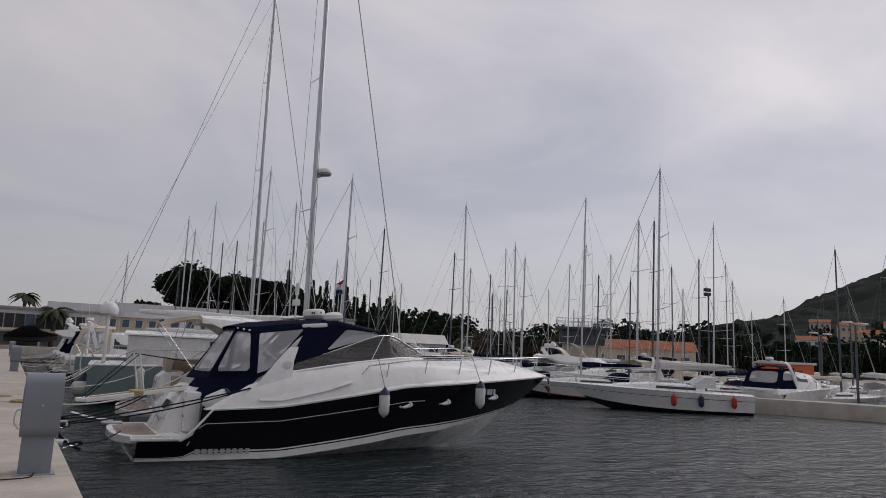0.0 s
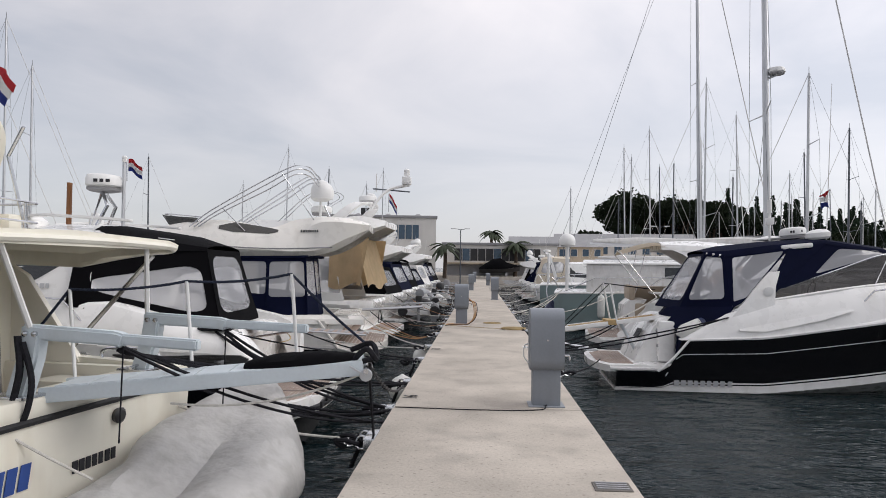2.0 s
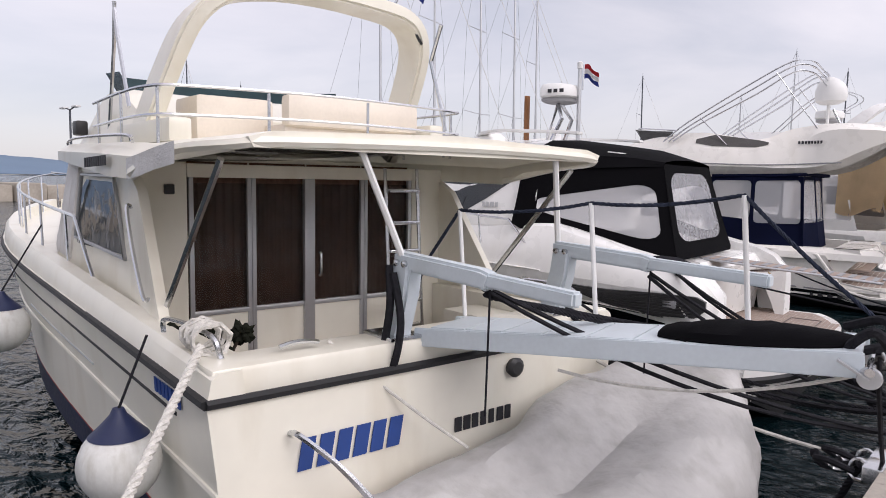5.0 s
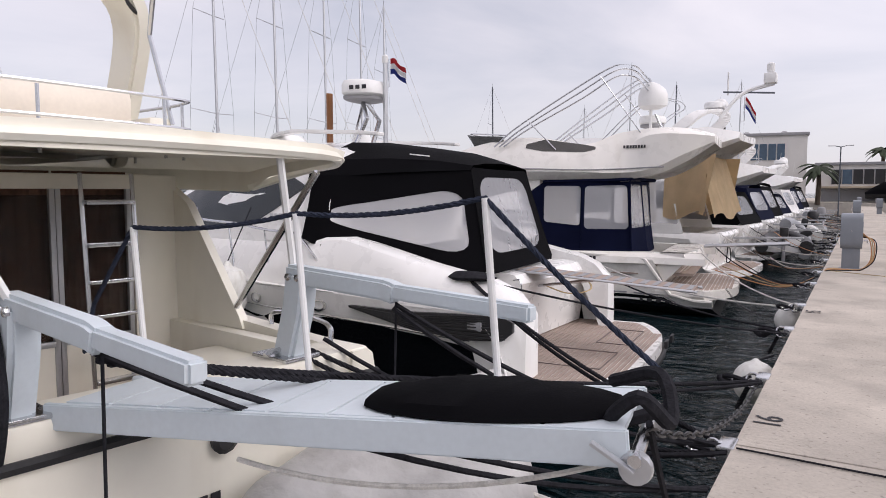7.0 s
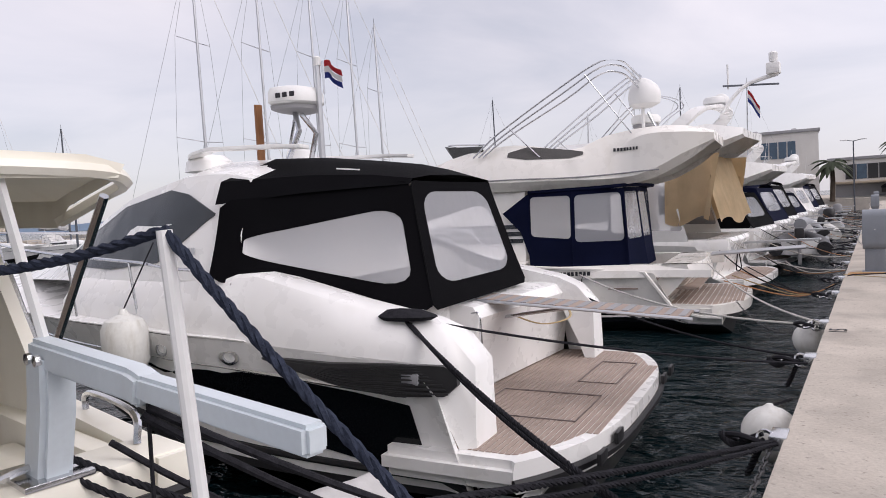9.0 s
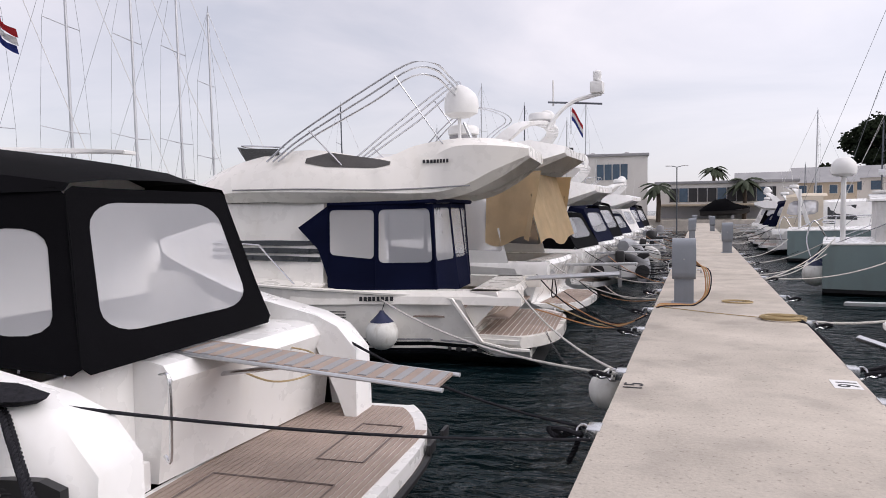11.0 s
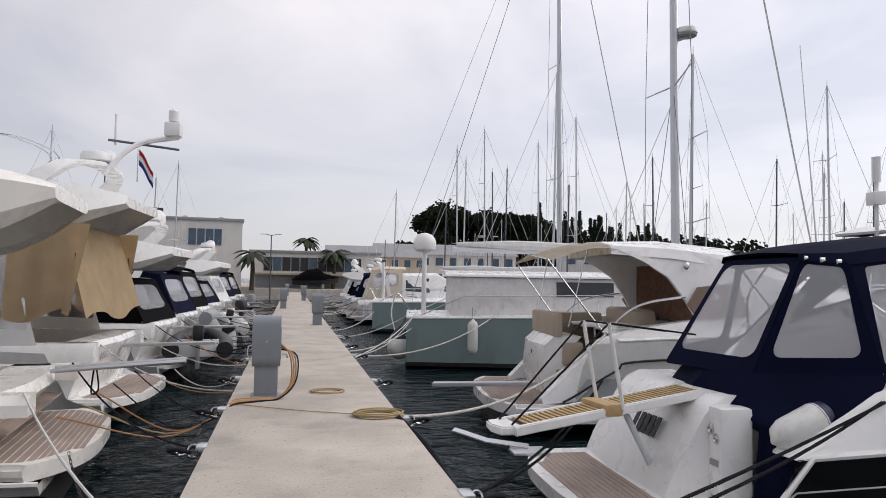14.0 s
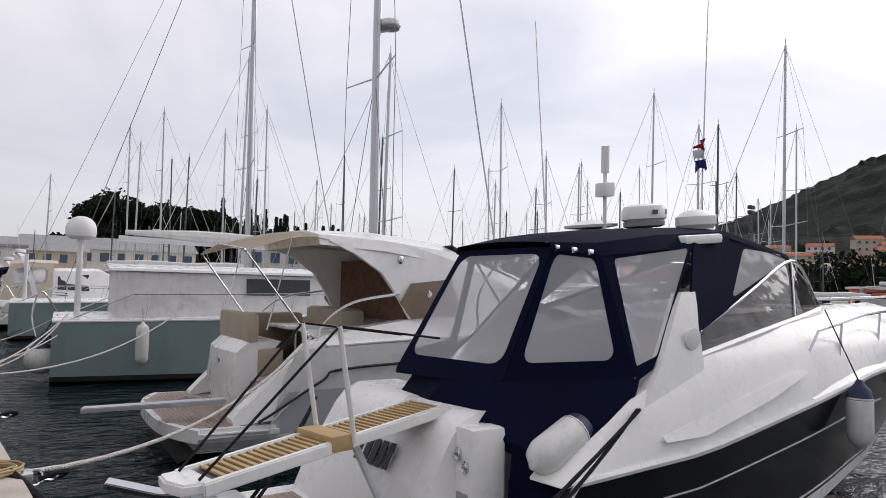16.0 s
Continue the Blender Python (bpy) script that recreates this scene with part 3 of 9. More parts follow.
def strap(pts, width, thick, across=(1, 0, 0)):
    """A flat bar of rectangular section along a line; its width lies along 'across'."""
    pts = [Vector(p) for p in pts]
    secs = []
    A = Vector(across)
    for i, p in enumerate(pts):
        d = (pts[min(i + 1, len(pts) - 1)] - pts[max(i - 1, 0)]).normalized()
        w = (A - d * A.dot(d)).normalized()
        n = d.cross(w)
        secs.append([p + w * width / 2 + n * thick / 2, p - w * width / 2 + n * thick / 2, p - w * width / 2 - n * thick / 2, p + w * width / 2 - n * thick / 2])
    bm = loft(bmesh.new(), secs, closed=True)
    bmesh.ops.bevel(bm, geom=bm.edges[:], offset=min(width, thick) * 0.18, segments=2, affect="EDGES")
    return bm


def on_half(h, u):
    """Point at u (in segments from the foot) along a half section."""
    i = min(int(u), len(h) - 2)
    f = u - i
    return h[i][0] + (h[i + 1][0] - h[i][0]) * f, h[i][1] + (h[i + 1][1] - h[i][1]) * f


def skin(parent, name, secs, spans, material, side=1, off=0.012, depth=0.03, label=""):
    """A window or strip lying on a lofted body: for each (x, u0, u1) a rib from u0 to u1 of the section there."""
    def half_at(x):
        for (xa, ha), (xb, hb) in zip(secs, secs[1:]):
            if min(xa, xb) - 1e-6 <= x <= max(xa, xb) + 1e-6:
                f = (x - xa) / (xb - xa)
                return [(p[0] + (q[0] - p[0]) * f, p[1] + (q[1] - p[1]) * f) for p, q in zip(ha, hb)]
        return secs[-1][1]
    rows = []
    for x, u0, u1 in spans:
        h = half_at(x)
        r = []
        for k in range(4):
            yy, zz = on_half(h, u0 + (u1 - u0) * k / 3)
            r.append(V(x, side * (yy + off), zz + off * 0.4))
        rows.append(r + [V(p.x, p.y - side * depth, p.z - depth * 0.2) for p in reversed(r)])
    bm = loft(bmesh.new(), rows, closed=True)
    return part(name, bm, material, parent, label)


def plate(xy, z0, z1, bevel=0.0):
    """A slab with the outline xy."""
    bm = bmesh.new()
    loft(bm, [[V(x, y, z) for x, y in xy] for z in (z0, z1)], closed=True)
    if bevel:
        bmesh.ops.bevel(bm, geom=[e for e in bm.edges if abs(e.verts[0].co.z - e.verts[1].co.z) < 1e-5], offset=bevel, segments=2, affect="EDGES")
    return bm


def rounded_xy(x0, y0, x1, y1, r, n=25):
    """Outline of a swim platform whose after edge bows back towards the corners (x0 is aft)."""
    mid, w = (y0 + y1) / 2, (y1 - y0) / 2
    out = []
    for k in range(n):
        a = -90 + 180 * k / (n - 1)
        f = math.sin(radians(a))
        out.append((x0 + r * abs(f) ** 3.2, mid + w * (f if abs(f) < 0.999 else f)))
    return out + [(x1, y1), (x1, y0)]


def planking(parent, x0, x1, y0, y1, z, r=0.35, w=0.055, gap=0.012, mat_=None):
    """Teak strips laid athwartships, each a piece of its own."""
    x, mid, hw = x0, (y0 + y1) / 2, (y1 - y0) / 2
    while x + w < x1:
        h0, h1 = (hw * min(1.0, max(0.25, (q - x0) / r)) ** (1 / 3.2) for q in (x, x + w))
        bm = bmesh.new()
        loft(bm, [[V(x, mid + k * h0, z), V(x + w, mid + k * h1, z), V(x + w, mid + k * h1, z + 0.012), V(x, mid + k * h0, z + 0.012)] for k in (-1, 1)], closed=True)
        part("plank", bm, mat_ or TEAK, parent, smooth=False)
        x += w + gap


def dome(parent, p, r=0.3, name="satellite_dome", h=None, material=None):
    h = h or r * 2.0
    prof = [(r * 0.62, 0), (r * 0.95, h * 0.12), (r, h * 0.32), (r * 0.98, h * 0.52), (r * 0.86, h * 0.72), (r * 0.6, h * 0.9), (r * 0.25, h * 0.985), (0.01, h)]
    return part(name, lathe(bmesh.new(), prof, 20, Matrix.Translation(p)), material or PLASTICWHITE, parent)


def radome(parent, p, r=0.33, h=0.26, letters=0):
    prof = [(r * 0.85, 0), (r, h * 0.15), (r, h * 0.6), (r * 0.9, h * 0.85), (r * 0.6, h * 0.97), (0.01, h)]
    ob = part("radome", lathe(bmesh.new(), prof, 24, Matrix.Translation(p)), PLASTICWHITE, parent)
    part("radome_base", lathe(bmesh.new(), [(r * 0.7, -0.07), (r * 0.9, -0.05), (r * 0.92, -0.005), (r * 0.85, 0.004)], 24, Matrix.Translation(p)), ROOFGREY, parent)
    return ob


def snaps(parent, pts, n, r=0.011):
    """Press studs along a seam."""
    P = curve(pts, 12)
    for i in range(n):
        q = P[int((i + 0.5) / n * (len(P) - 1))]
        part("press_stud", lathe(bmesh.new(), [(r, -0.006), (r, 0.004), (r * 0.5, 0.008)], 6, Matrix.Translation(q) @ pose(0, 0, 0, 90)), STEEL, parent)


def flag(name, p, label, cols, w=0.5, h=0.32, lean=0.25, staff=0.9):
    e = thing(name, label, "flag", Matrix.Translation(p))
    part("staff", bar([(0, 0, 0), (0, 0, staff)], 0.012), STEEL, e)
    for i, m in enumerate(cols):
        bm = bmesh.new()
        rows = []
        for k in range(7):
            u = k / 6
            rows.append([V(0.02 + w * u * 0.8, 0.06 * math.sin(u * 7 + j) * u, staff - h * (i + j) / len(cols) - lean * u + 0.03 * math.sin(u * 5)) for j in (0, 1)])
        loft(bm, rows, cap=False)
        bmesh.ops.solidify(bm, geom=bm.faces[:], thickness=0.004)
        part("stripe", bm, m, e)
    return e

# ---- water and pier ----
bm = bmesh.new()
R = 2600.0
xs = [-R, -300, -60, -20, 0, 20, 60, 300, R]
grid = [[bm.verts.new((x, y, SEA)) for x in xs] for y in [-R, -300, -60, -10, 10, 40, 100, 400, R]]
for A, B in zip(grid, grid[1:]):
    for k in range(len(xs) - 1):
        bm.faces.new((A[k], A[k + 1], B[k + 1], B[k]))
tagged(part("water", bm, WATER, smooth=False), "dark rippled harbour water", "water", kind="structure")

PX0, PX1, PY0, PY1 = -1.48, 0.57, -14.8, 92.0
pier = thing("pier", "pale concrete pier deck of cast slabs with rough edges", "pier", kind="structure")
rnd = random.Random(4)
slab_len = 12.0
y = PY0
while y < PY1:
    bm = bx((PX0, y + 0.008, -0.32), (PX1, y + slab_len - 0.008, 0.0), 0.018)
    part("slab", bm, CONCRETE, pier)
    y += slab_len
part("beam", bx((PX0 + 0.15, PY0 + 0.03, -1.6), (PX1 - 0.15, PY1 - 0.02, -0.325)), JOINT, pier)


def pedestal(x, y, turn=0):
    e = thing("service_pedestal", "grey painted metal power and water pedestal with rounded top", "pedestal", Matrix.Translation((x, y, 0)) @ pose(0, 0, 0, 0, 0, turn), "service pedestals")
    # a sheet housing bent over its top and tucked in under its front, on a narrower foot
    part("foot", bx((-0.155, -0.10, 0), (0.155, 0.13, 0.44), 0.012), PEDESTAL, e)
    part("base_plate", bx((-0.20, -0.16, 0), (0.20, 0.17, 0.012), 0.004), PEDESTAL, e)
    bm = bmesh.new()
    prof = [(0.15, 0.40), (-0.08, 0.40)] + [(-0.08 + 0.12 * math.cos(radians(a)), 0.52 + 0.12 * math.sin(radians(a))) for a in (-100, -120, -140, -160, -180)] + [(-0.08 + 0.12 * math.cos(radians(a)), 0.96 + 0.12 * math.sin(radians(a))) for a in (180, 160, 140, 120, 100, 90)] + [(0.06 + 0.09 * math.cos(radians(a)), 0.99 + 0.09 * math.sin(radians(a))) for a in (80, 60, 40, 20, 0)]
    loft(bm, [[V(sx, py, pz) for py, pz in prof] for sx in (-0.185, 0.185)], closed=True)
    part("housing", bm, PEDESTAL, e)
    for sx in (-0.187, 0.187):
        part("side_panel", bx((sx - 0.004, -0.12, 0.50), (sx + 0.004, 0.10, 0.92), 0.002), PLASTICBLACK if turn else PEDESTAL, e)
    part("carry_loop", bar(curve([(-0.19, 0.0, 0.68), (-0.24, -0.02, 0.66), (-0.25, -0.02, 0.55), (-0.20, -0.02, 0.47)]), 0.008), PLASTICWHITE, e)
    part("bolt", lathe(bmesh.new(), [(0.012, 0.0), (0.012, 0.01)], 8, pose(0.0, -0.196, 0.74, 90)), STEEL, e)
    part("tap", bar([(0.2, 0.02, 0.55), (0.26, 0.02, 0.55), (0.27, 0.02, 0.5)], 0.014), STEEL, e)
    return e


pedestal(0.20, 9.45)
pedestal(-1.03, 20.62)
pedestal(0.18, 35.3)
pedestal(-1.10, 48.6)
pedestal(0.18, 62.3)
pedestal(-1.08, 75.6)

# ---- cream flybridge cruiser with covered dinghy ----
def katrin():
    e = boat_at("flybridge_cruiser", "cream fibreglass flybridge cruiser with curtained cockpit doors and radar arch", -3.6, 6.67, 171)
    H = Hull(12.2, 3.5, 1.14, 1.70, draft=0.6, rake=1.7, aft=0.97, flare=0.93, full=2.2, start=0.4, sheer=1.0, chine=0.0)
    part("hull", H.mesh([(0.10, 0), (0.16, 0), (0.17, 2), (0.45, 1), (0.60, 1), (1, 1)], 30), [NAVYHULL, CREAM, REDPAINT], e)
    for sd in (1, -1):
        part("rub_rail", H.rub(1.0, 0.035, sd), RUBBER, e, "black rubber rub rail")
        part("pinstripe", H.rub(0.80, 0.014, sd, 0.04, 0.9), RUBBER, e)
        part("step_moulding", H.rub(0.52, 0.018, sd, 0.0, 0.8), CREAM, e)
    part("stern_rub_rail", bar([(0, 1.7, 1.14), (0, -1.7, 1.14)], 0.035), RUBBER, e)
    # deck, bulwark and cockpit
    part("deck", H.deck(0.19, 1.0, 0.10, -0.02), CREAM, e)
    for sd in (1, -1):
        secs = []
        for i in range(13):
            p = H.at(i / 12 * 0.96, 1)
            hgt = 0.20 + 0.06 * min(1, i / 4)
            y = p.y
            secs.append([V(p.x, sd * y, p.z - 0.02), V(p.x, sd * (y - 0.03), p.z + hgt * 0.8), V(p.x, sd * (y - 0.07), p.z + hgt), V(p.x, sd * (y - 0.2), p.z + hgt), V(p.x, sd * (y - 0.22), p.z - 0.02)])
        part("bulwark", loft(bmesh.new(), secs, closed=True), CREAM, e)
    part("stern_coaming", bx((0.02, -1.66, 1.12), (0.34, 1.66, 1.36), 0.04), CREAM, e)
    part("cockpit_sole", bx((0.1, -1.5, 0.70), (1.95, 1.5, 0.74)), TEAK, e)
    for sd in (1, -1):
        part("cockpit_side", bx((0.1, sd * 1.42 - 0.06, 0.7), (1.9, sd * 1.42 + 0.06, 1.34), 0.02), CREAM, e)
    part("cockpit_locker", bx((0.35, -1.36, 0.74), (1.2, -0.95, 1.2), 0.03), CREAM, e)
    part("swim_platform", plate(rounded_xy(-0.85, -1.55, 0.0, 1.6, 0.25), 0.28, 0.36, 0.02), TEAK, e)
    # deckhouse
    secs = [(1.9, [(1.47, 1.36), (1.45, 1.9), (1.42, 2.5), (0, 2.56)]), (4.9, [(1.40, 1.5), (1.34, 2.0), (1.24, 2.55), (0, 2.62)]),
            (6.1, [(1.15, 1.6), (1.1, 1.75), (1.0, 1.92), (0, 2.0)]), (8.6, [(0.62, 1.62), (0.58, 1.7), (0.5, 1.82), (0, 1.9)]), (9.4, [(0.3, 1.6), (0.28, 1.66), (0.22, 1.7), (0, 1.74)])]
    part("deckhouse", cabin(secs), CREAM, e)
    for sd in (1, -1):
        part("side_wing", panel([(1.92, sd * 1.46, 1.34), (1.08, sd * 1.52, 1.34), (1.12, sd * 1.52, 1.44), (1.66, sd * 1.47, 2.3), (1.92, sd * 1.45, 2.45)], 0.035), CREAM, e)
        w = skin(e, "side_window", secs, [(2.2, 0.78, 0.80), (2.62, 0.72, 1.72), (3.78, 0.56, 1.70), (3.95, 0.55, 1.55)], GLASS, sd, 0.012, 0.04, "tinted sliding side window")
        f = [(2.16, 1.76), (2.6, 2.40), (3.8, 2.41), (4.0, 1.80)]
        part("window_frame", bar([(x, sd * (1.452 - 0.028 * (x - 2.2) - 0.06 * (z - 1.9)), z) for x, z in f], 0.018, 6, closed=True), ALU, w)
        part("grab_handle", bar(curve([(1.72, sd * 1.53, 2.2), (1.70, sd * 1.57, 2.15), (1.35, sd * 1.59, 1.6), (1.32, sd * 1.55, 1.55)]), 0.016), STEEL, e)
        skin(e, "screen_cover", secs, [(4.2, 0.1, 1.9), (4.85, 0.1, 1.95), (5.4, 0.1, 1.98), (6.05, 0.2, 1.9)], CANVASWHITE, sd, 0.02, 0.03, "white canvas windscreen cover")
    part("screen_cover", panel([(4.98, 1.2, 2.56), (4.98, -1.2, 2.56), (6.08, -0.98, 1.96), (6.08, 0.98, 1.96)], 0.02), CANVASWHITE, e)
    # after bulkhead with four glazed leaves
    for sd in (1, -1):
        part("bulkhead_side", bx((1.82, sd * 1.27 - 0.18, 0.72), (1.9, sd * 1.27 + 0.18, 2.5), 0.01), CREAM, e)
    part("bulkhead_head", bx((1.82, -1.09, 2.40), (1.9, 1.09, 2.5), 0.008), CREAM, e)
    ys = [1.08, 0.56, 0.03, -0.54, -1.08]
    for a, b in zip(ys, ys[1:]):
        lf = part("door_leaf", bx((1.83, b + 0.03, 0.80), (1.865, a - 0.03, 1.24)), CREAM, e, "cream lower door panel")
        part("door_glass", bx((1.842, b + 0.03, 1.28), (1.852, a - 0.03, 2.36)), DOORGLASS, lf)
        n = 40
        cur = [V(1.880 + 0.010 * math.sin(k * 1.05), a - 0.01 + (b - a + 0.02) * k / n, 0) for k in range(n + 1)]
        bm = loft(bmesh.new(), [[p + V(0, 0, z) for p in cur] for z in (1.22, 2.52)], cap=False)
        part("curtain", bm, CURTAIN, lf)
        for y in (a - 0.02, b + 0.02):
            part("door_stile", bx((1.815, y - 0.018, 0.78), (1.85, y + 0.018, 2.40), 0.004), ALU, lf)
        part("door_rail", bx((1.815, b + 0.02, 1.235), (1.85, a - 0.02, 1.285), 0.004), ALU, lf)
    part("centre_post", bx((1.80, -0.02, 0.78), (1.845, 0.08, 2.40), 0.006), ALU, e)
    part("door_handle", bar(curve([(1.80, -0.06, 1.55), (1.77, -0.06, 1.56), (1.77, -0.06, 1.76), (1.80, -0.06, 1.77)]), 0.012), STEEL, e)
    part("deck_lamp", bx((1.77, 1.2, 2.28), (1.82, 1.27, 2.35), 0.01), PLASTICBLACK, e)
    lad = part("ladder", bar([(1.5, -0.62, 0.75), (1.62, -0.62, 2.5)], 0.016), STEEL, e, "tubular steel flybridge ladder")
    part("ladder_rail", bar([(1.5, -0.98, 0.75), (1.62, -0.98, 2.5)], 0.016), STEEL, lad)
    for k in range(6):
        z = 0.95 + k * 0.27
        part("rung", bx((1.49 + 0.07 * (z - 0.75) / 1.75, -0.97, z), (1.56 + 0.07 * (z - 0.75) / 1.75, -0.63, z + 0.03), 0.006), STEEL, lad)
    # flybridge deck with its brow and the moulded awning aft
    rs = [(0.0, [(1.42, 2.56), (1.45, 2.62), (1.30, 2.66), (0, 2.70)]), (0.9, [(1.6, 2.48), (1.62, 2.56), (1.45, 2.64), (0, 2.68)]), (1.2, [(1.66, 2.38), (1.66, 2.52), (1.52, 2.62), (0, 2.66)]),
          (2.0, [(1.62, 2.40), (1.62, 2.56), (1.5, 2.66), (0, 2.70)]), (4.6, [(1.42, 2.56), (1.42, 2.66), (1.3, 2.74), (0, 2.78)]), (5.1, [(1.18, 2.58), (1.18, 2.63), (1.1, 2.68), (0, 2.70)])]
    bm = bmesh.new()
    loft(bm, [sym(x, h) for x, h in rs])
    part("flybridge_deck", bm, CREAM, e)
    aw = part("awning_edge", bar(curve([(1.2, 1.68, 2.42), (0.6, 1.64, 2.55), (0.12, 1.5, 2.58), (0.0, 1.2, 2.60), (0.0, 0, 2.62), (0.0, -1.2, 2.60), (0.12, -1.5, 2.56), (0.6, -1.64, 2.52), (1.2, -1.68, 2.42)]), 0.035), CREAM, e)
    part("side_flap", loft(bmesh.new(), [[V(x, 1.70 + 0.02 * math.sin(x * 9), z) for z in (z0, z0 + 0.06, z0 + 0.13)] for x, z0 in ((1.3, 2.38), (1.0, 2.40), (0.7, 2.44), (0.4, 2.47))], cap=False), CANVASWHITE, e)
    for a, b in (((0.05, 0.72, 2.58), (0.05, 0.38, 1.9)), ((0.05, -1.0, 2.58), (0.12, -1.15, 1.9)), ((1.55, 1.5, 1.0), (0.35, 1.45, 2.5)), ((1.55, -1.5, 1.0), (0.3, -1.5, 2.5))):
        part("awning_strut", bar([a, b], 0.022), PLASTICWHITE if a[0] < 1 else STEEL, e)
    bars(e, (2.45, 1.665, 2.46), (-1, 0, 0.02), (0, 0, 1), 0.62, 0.075, 10, PAINTBLACK, 3)
    part("roof_rail", bar(curve([(1.5, 1.58, 2.64), (1.7, 1.58, 2.70), (3.5, 1.46, 2.76), (4.9, 1.25, 2.78), (5.0, 1.22, 2.70)]), 0.015), STEEL, e)
    # flybridge fairing, wind deflector, seats
    part("fairing", cabin(fair([(4.9, [(1.2, 2.68), (1.12, 2.72), (1.0, 2.74), (0, 2.76)]), (4.3, [(1.28, 2.66), (1.14, 3.0), (1.02, 3.06), (0, 3.10)]), (3.7, [(1.32, 2.66), (1.16, 3.22), (1.04, 3.27), (0, 3.26)]), (3.2, [(1.33, 2.66), (1.16, 3.20), (1.04, 3.23), (0, 3.2)]), (2.75, [(1.3, 2.66), (1.14, 2.98), (1.0, 3.0), (0, 2.98)])], 3)), CREAM, e)
    dfl = [V(3.1, 1.10, 3.22), V(3.7, 1.06, 3.28), V(4.0, 0.78, 3.30), V(4.08, 0, 3.30), V(4.0, -0.78, 3.30), V(3.7, -1.06, 3.28), V(3.1, -1.10, 3.22)]
    bm = loft(bmesh.new(), [[p for p in dfl], [p + V(0.16, p.y * 0.05, 0.2) for p in dfl]], cap=False)
    bmesh.ops.solidify(bm, geom=bm.faces[:], thickness=0.01)
    part("wind_deflector", bm, mat("teal_acrylic", (0.03, 0.07, 0.08), 0.1), e, "dark teal wind deflector")
    part("helm_seat", bx((2.1, 0.2, 2.7), (2.6, 0.9, 3.12), 0.06), SEATCREAM, e)
    bk = part("bench_seat", bx((1.75, -1.05, 2.68), (2.2, 0.3, 2.88), 0.05), SEATCREAM, e)
    part("seat_back", bx((1.68, -1.05, 2.85), (1.83, 0.3, 3.14), 0.06), SEATCREAM, bk)
    part("coaming", bx((1.6, -1.3, 2.66), (2.9, -1.12, 2.95), 0.04), CREAM, e)
    part("coaming", bx((1.6, 1.12, 2.66), (2.9, 1.3, 2.86), 0.04), CREAM, e)
    for z in (2.86, 3.08):
        part("flybridge_rail", bar(curve([(3.2, 1.40, z), (2.2, 1.45, z), (1.65, 1.42, z), (1.45, 1.2, z), (1.42, 0, z + 0.02), (1.45, -1.2, z), (1.65, -1.42, z), (2.2, -1.45, z), (3.2, -1.40, z)]), 0.014), STEEL, e)
    for x, y in ((3.0, 1.41), (2.2, 1.45), (1.58, 1.38), (1.43, 0.6), (1.43, -0.3), (1.45, -1.15), (1.66, -1.42), (2.4, -1.44)):
        part("rail_post", bar([(x, y, 2.62), (x, y, 3.08)], 0.013), STEEL, e)
    # radar arch
    path = curve([(x_ - 0.2, y_, z_) for x_, y_, z_ in [(2.72, 1.22, 2.66), (2.38, 1.14, 3.2), (2.14, 1.0, 3.68), (2.02, 0.75, 3.92), (2.0, 0.4, 4.02), (1.98, 0, 4.05), (2.0, -0.5, 4.04), (2.05, -0.98, 3.98), (2.15, -1.2, 3.72), (2.4, -1.26, 3.2), (2.75, -1.3, 2.66)]], 4)
    arch = part("radar_arch", strap(path, 0.34, 0.13), CREAM, e, "cream moulded radar arch")
    part("speaker", lathe(bmesh.new(), [(0.11, 0), (0.10, 0.02), (0.06, 0.012)], 16, pose(1.79, -1.14, 3.86, 0, -75, 25)), PLASTICBLACK, arch)
    part("arch_dome", lathe(bmesh.new(), [(0.06, 0), (0.06, 0.1), (0.24, 0.13), (0.26, 0.18), (0.2, 0.24), (0.01, 0.27)], 18, Matrix.Translation((1.8, -0.45, 4.10))), CREAM, arch)
    part("horn", bar([(1.8, 0.2, 4.08), (1.8, 0.2, 4.24), (1.7, 0.3, 4.28)], 0.02), STEEL, arch)
    # folded bimini poles
    for pts in ([(3.3, 1.25, 2.75), (2.95, 1.28, 3.6), (2.9, 1.28, 4.0)], [(2.5, 1.3, 3.0), (2.85, 1.28, 3.7), (2.92, 1.28, 4.0)], [(1.6, -1.3, 2.9), (1.7, -1.2, 3.6), (1.45, -1.1, 3.9)]):
        part("bimini_pole", bar(pts, 0.018), STEEL, e)
    part("spotlight", bx((4.05, 1.24, 2.82), (4.22, 1.36, 2.98), 0.03), PLASTICBLACK, e)
    H.rail(e, 0.215, 1.0, 0.72, 8, 0.016, 0.2)
    # stern fittings
    for sd in (1, -1):
        part("fairlead_hoop", bar(curve([(0.9, sd * 1.6, 1.36), (0.85, sd * 1.6, 1.5), (0.3, sd * 1.55, 1.5), (0.22, sd * 1.52, 1.36)]), 0.018), STEEL, e)
        part("stern_cleat", bar(hang((0.15, sd * 1.2, 1.40), (0.15, sd * 0.95, 1.40), -0.02), 0.018), STEEL, e)
    bars(e, (-0.012, 1.18, 0.62), (0, -1, 0), (0, -0.18, 1), 0.74, 0.19, 6, PAINTBLUE, 5)
    bars(e, (-0.012, 0.0, 0.60), (0, -1, 0), (0, 0, 1), 0.55, 0.08, 7, PAINTBLACK, 6)
    p0 = H.side(0.75, 0.86, 0.02)
    bars(e, (p0.x, p0.y, p0.z), (-1, -0.02, -0.03), (0, 0.05, 1), 0.42, 0.1, 7, PAINTBLUE, 7)
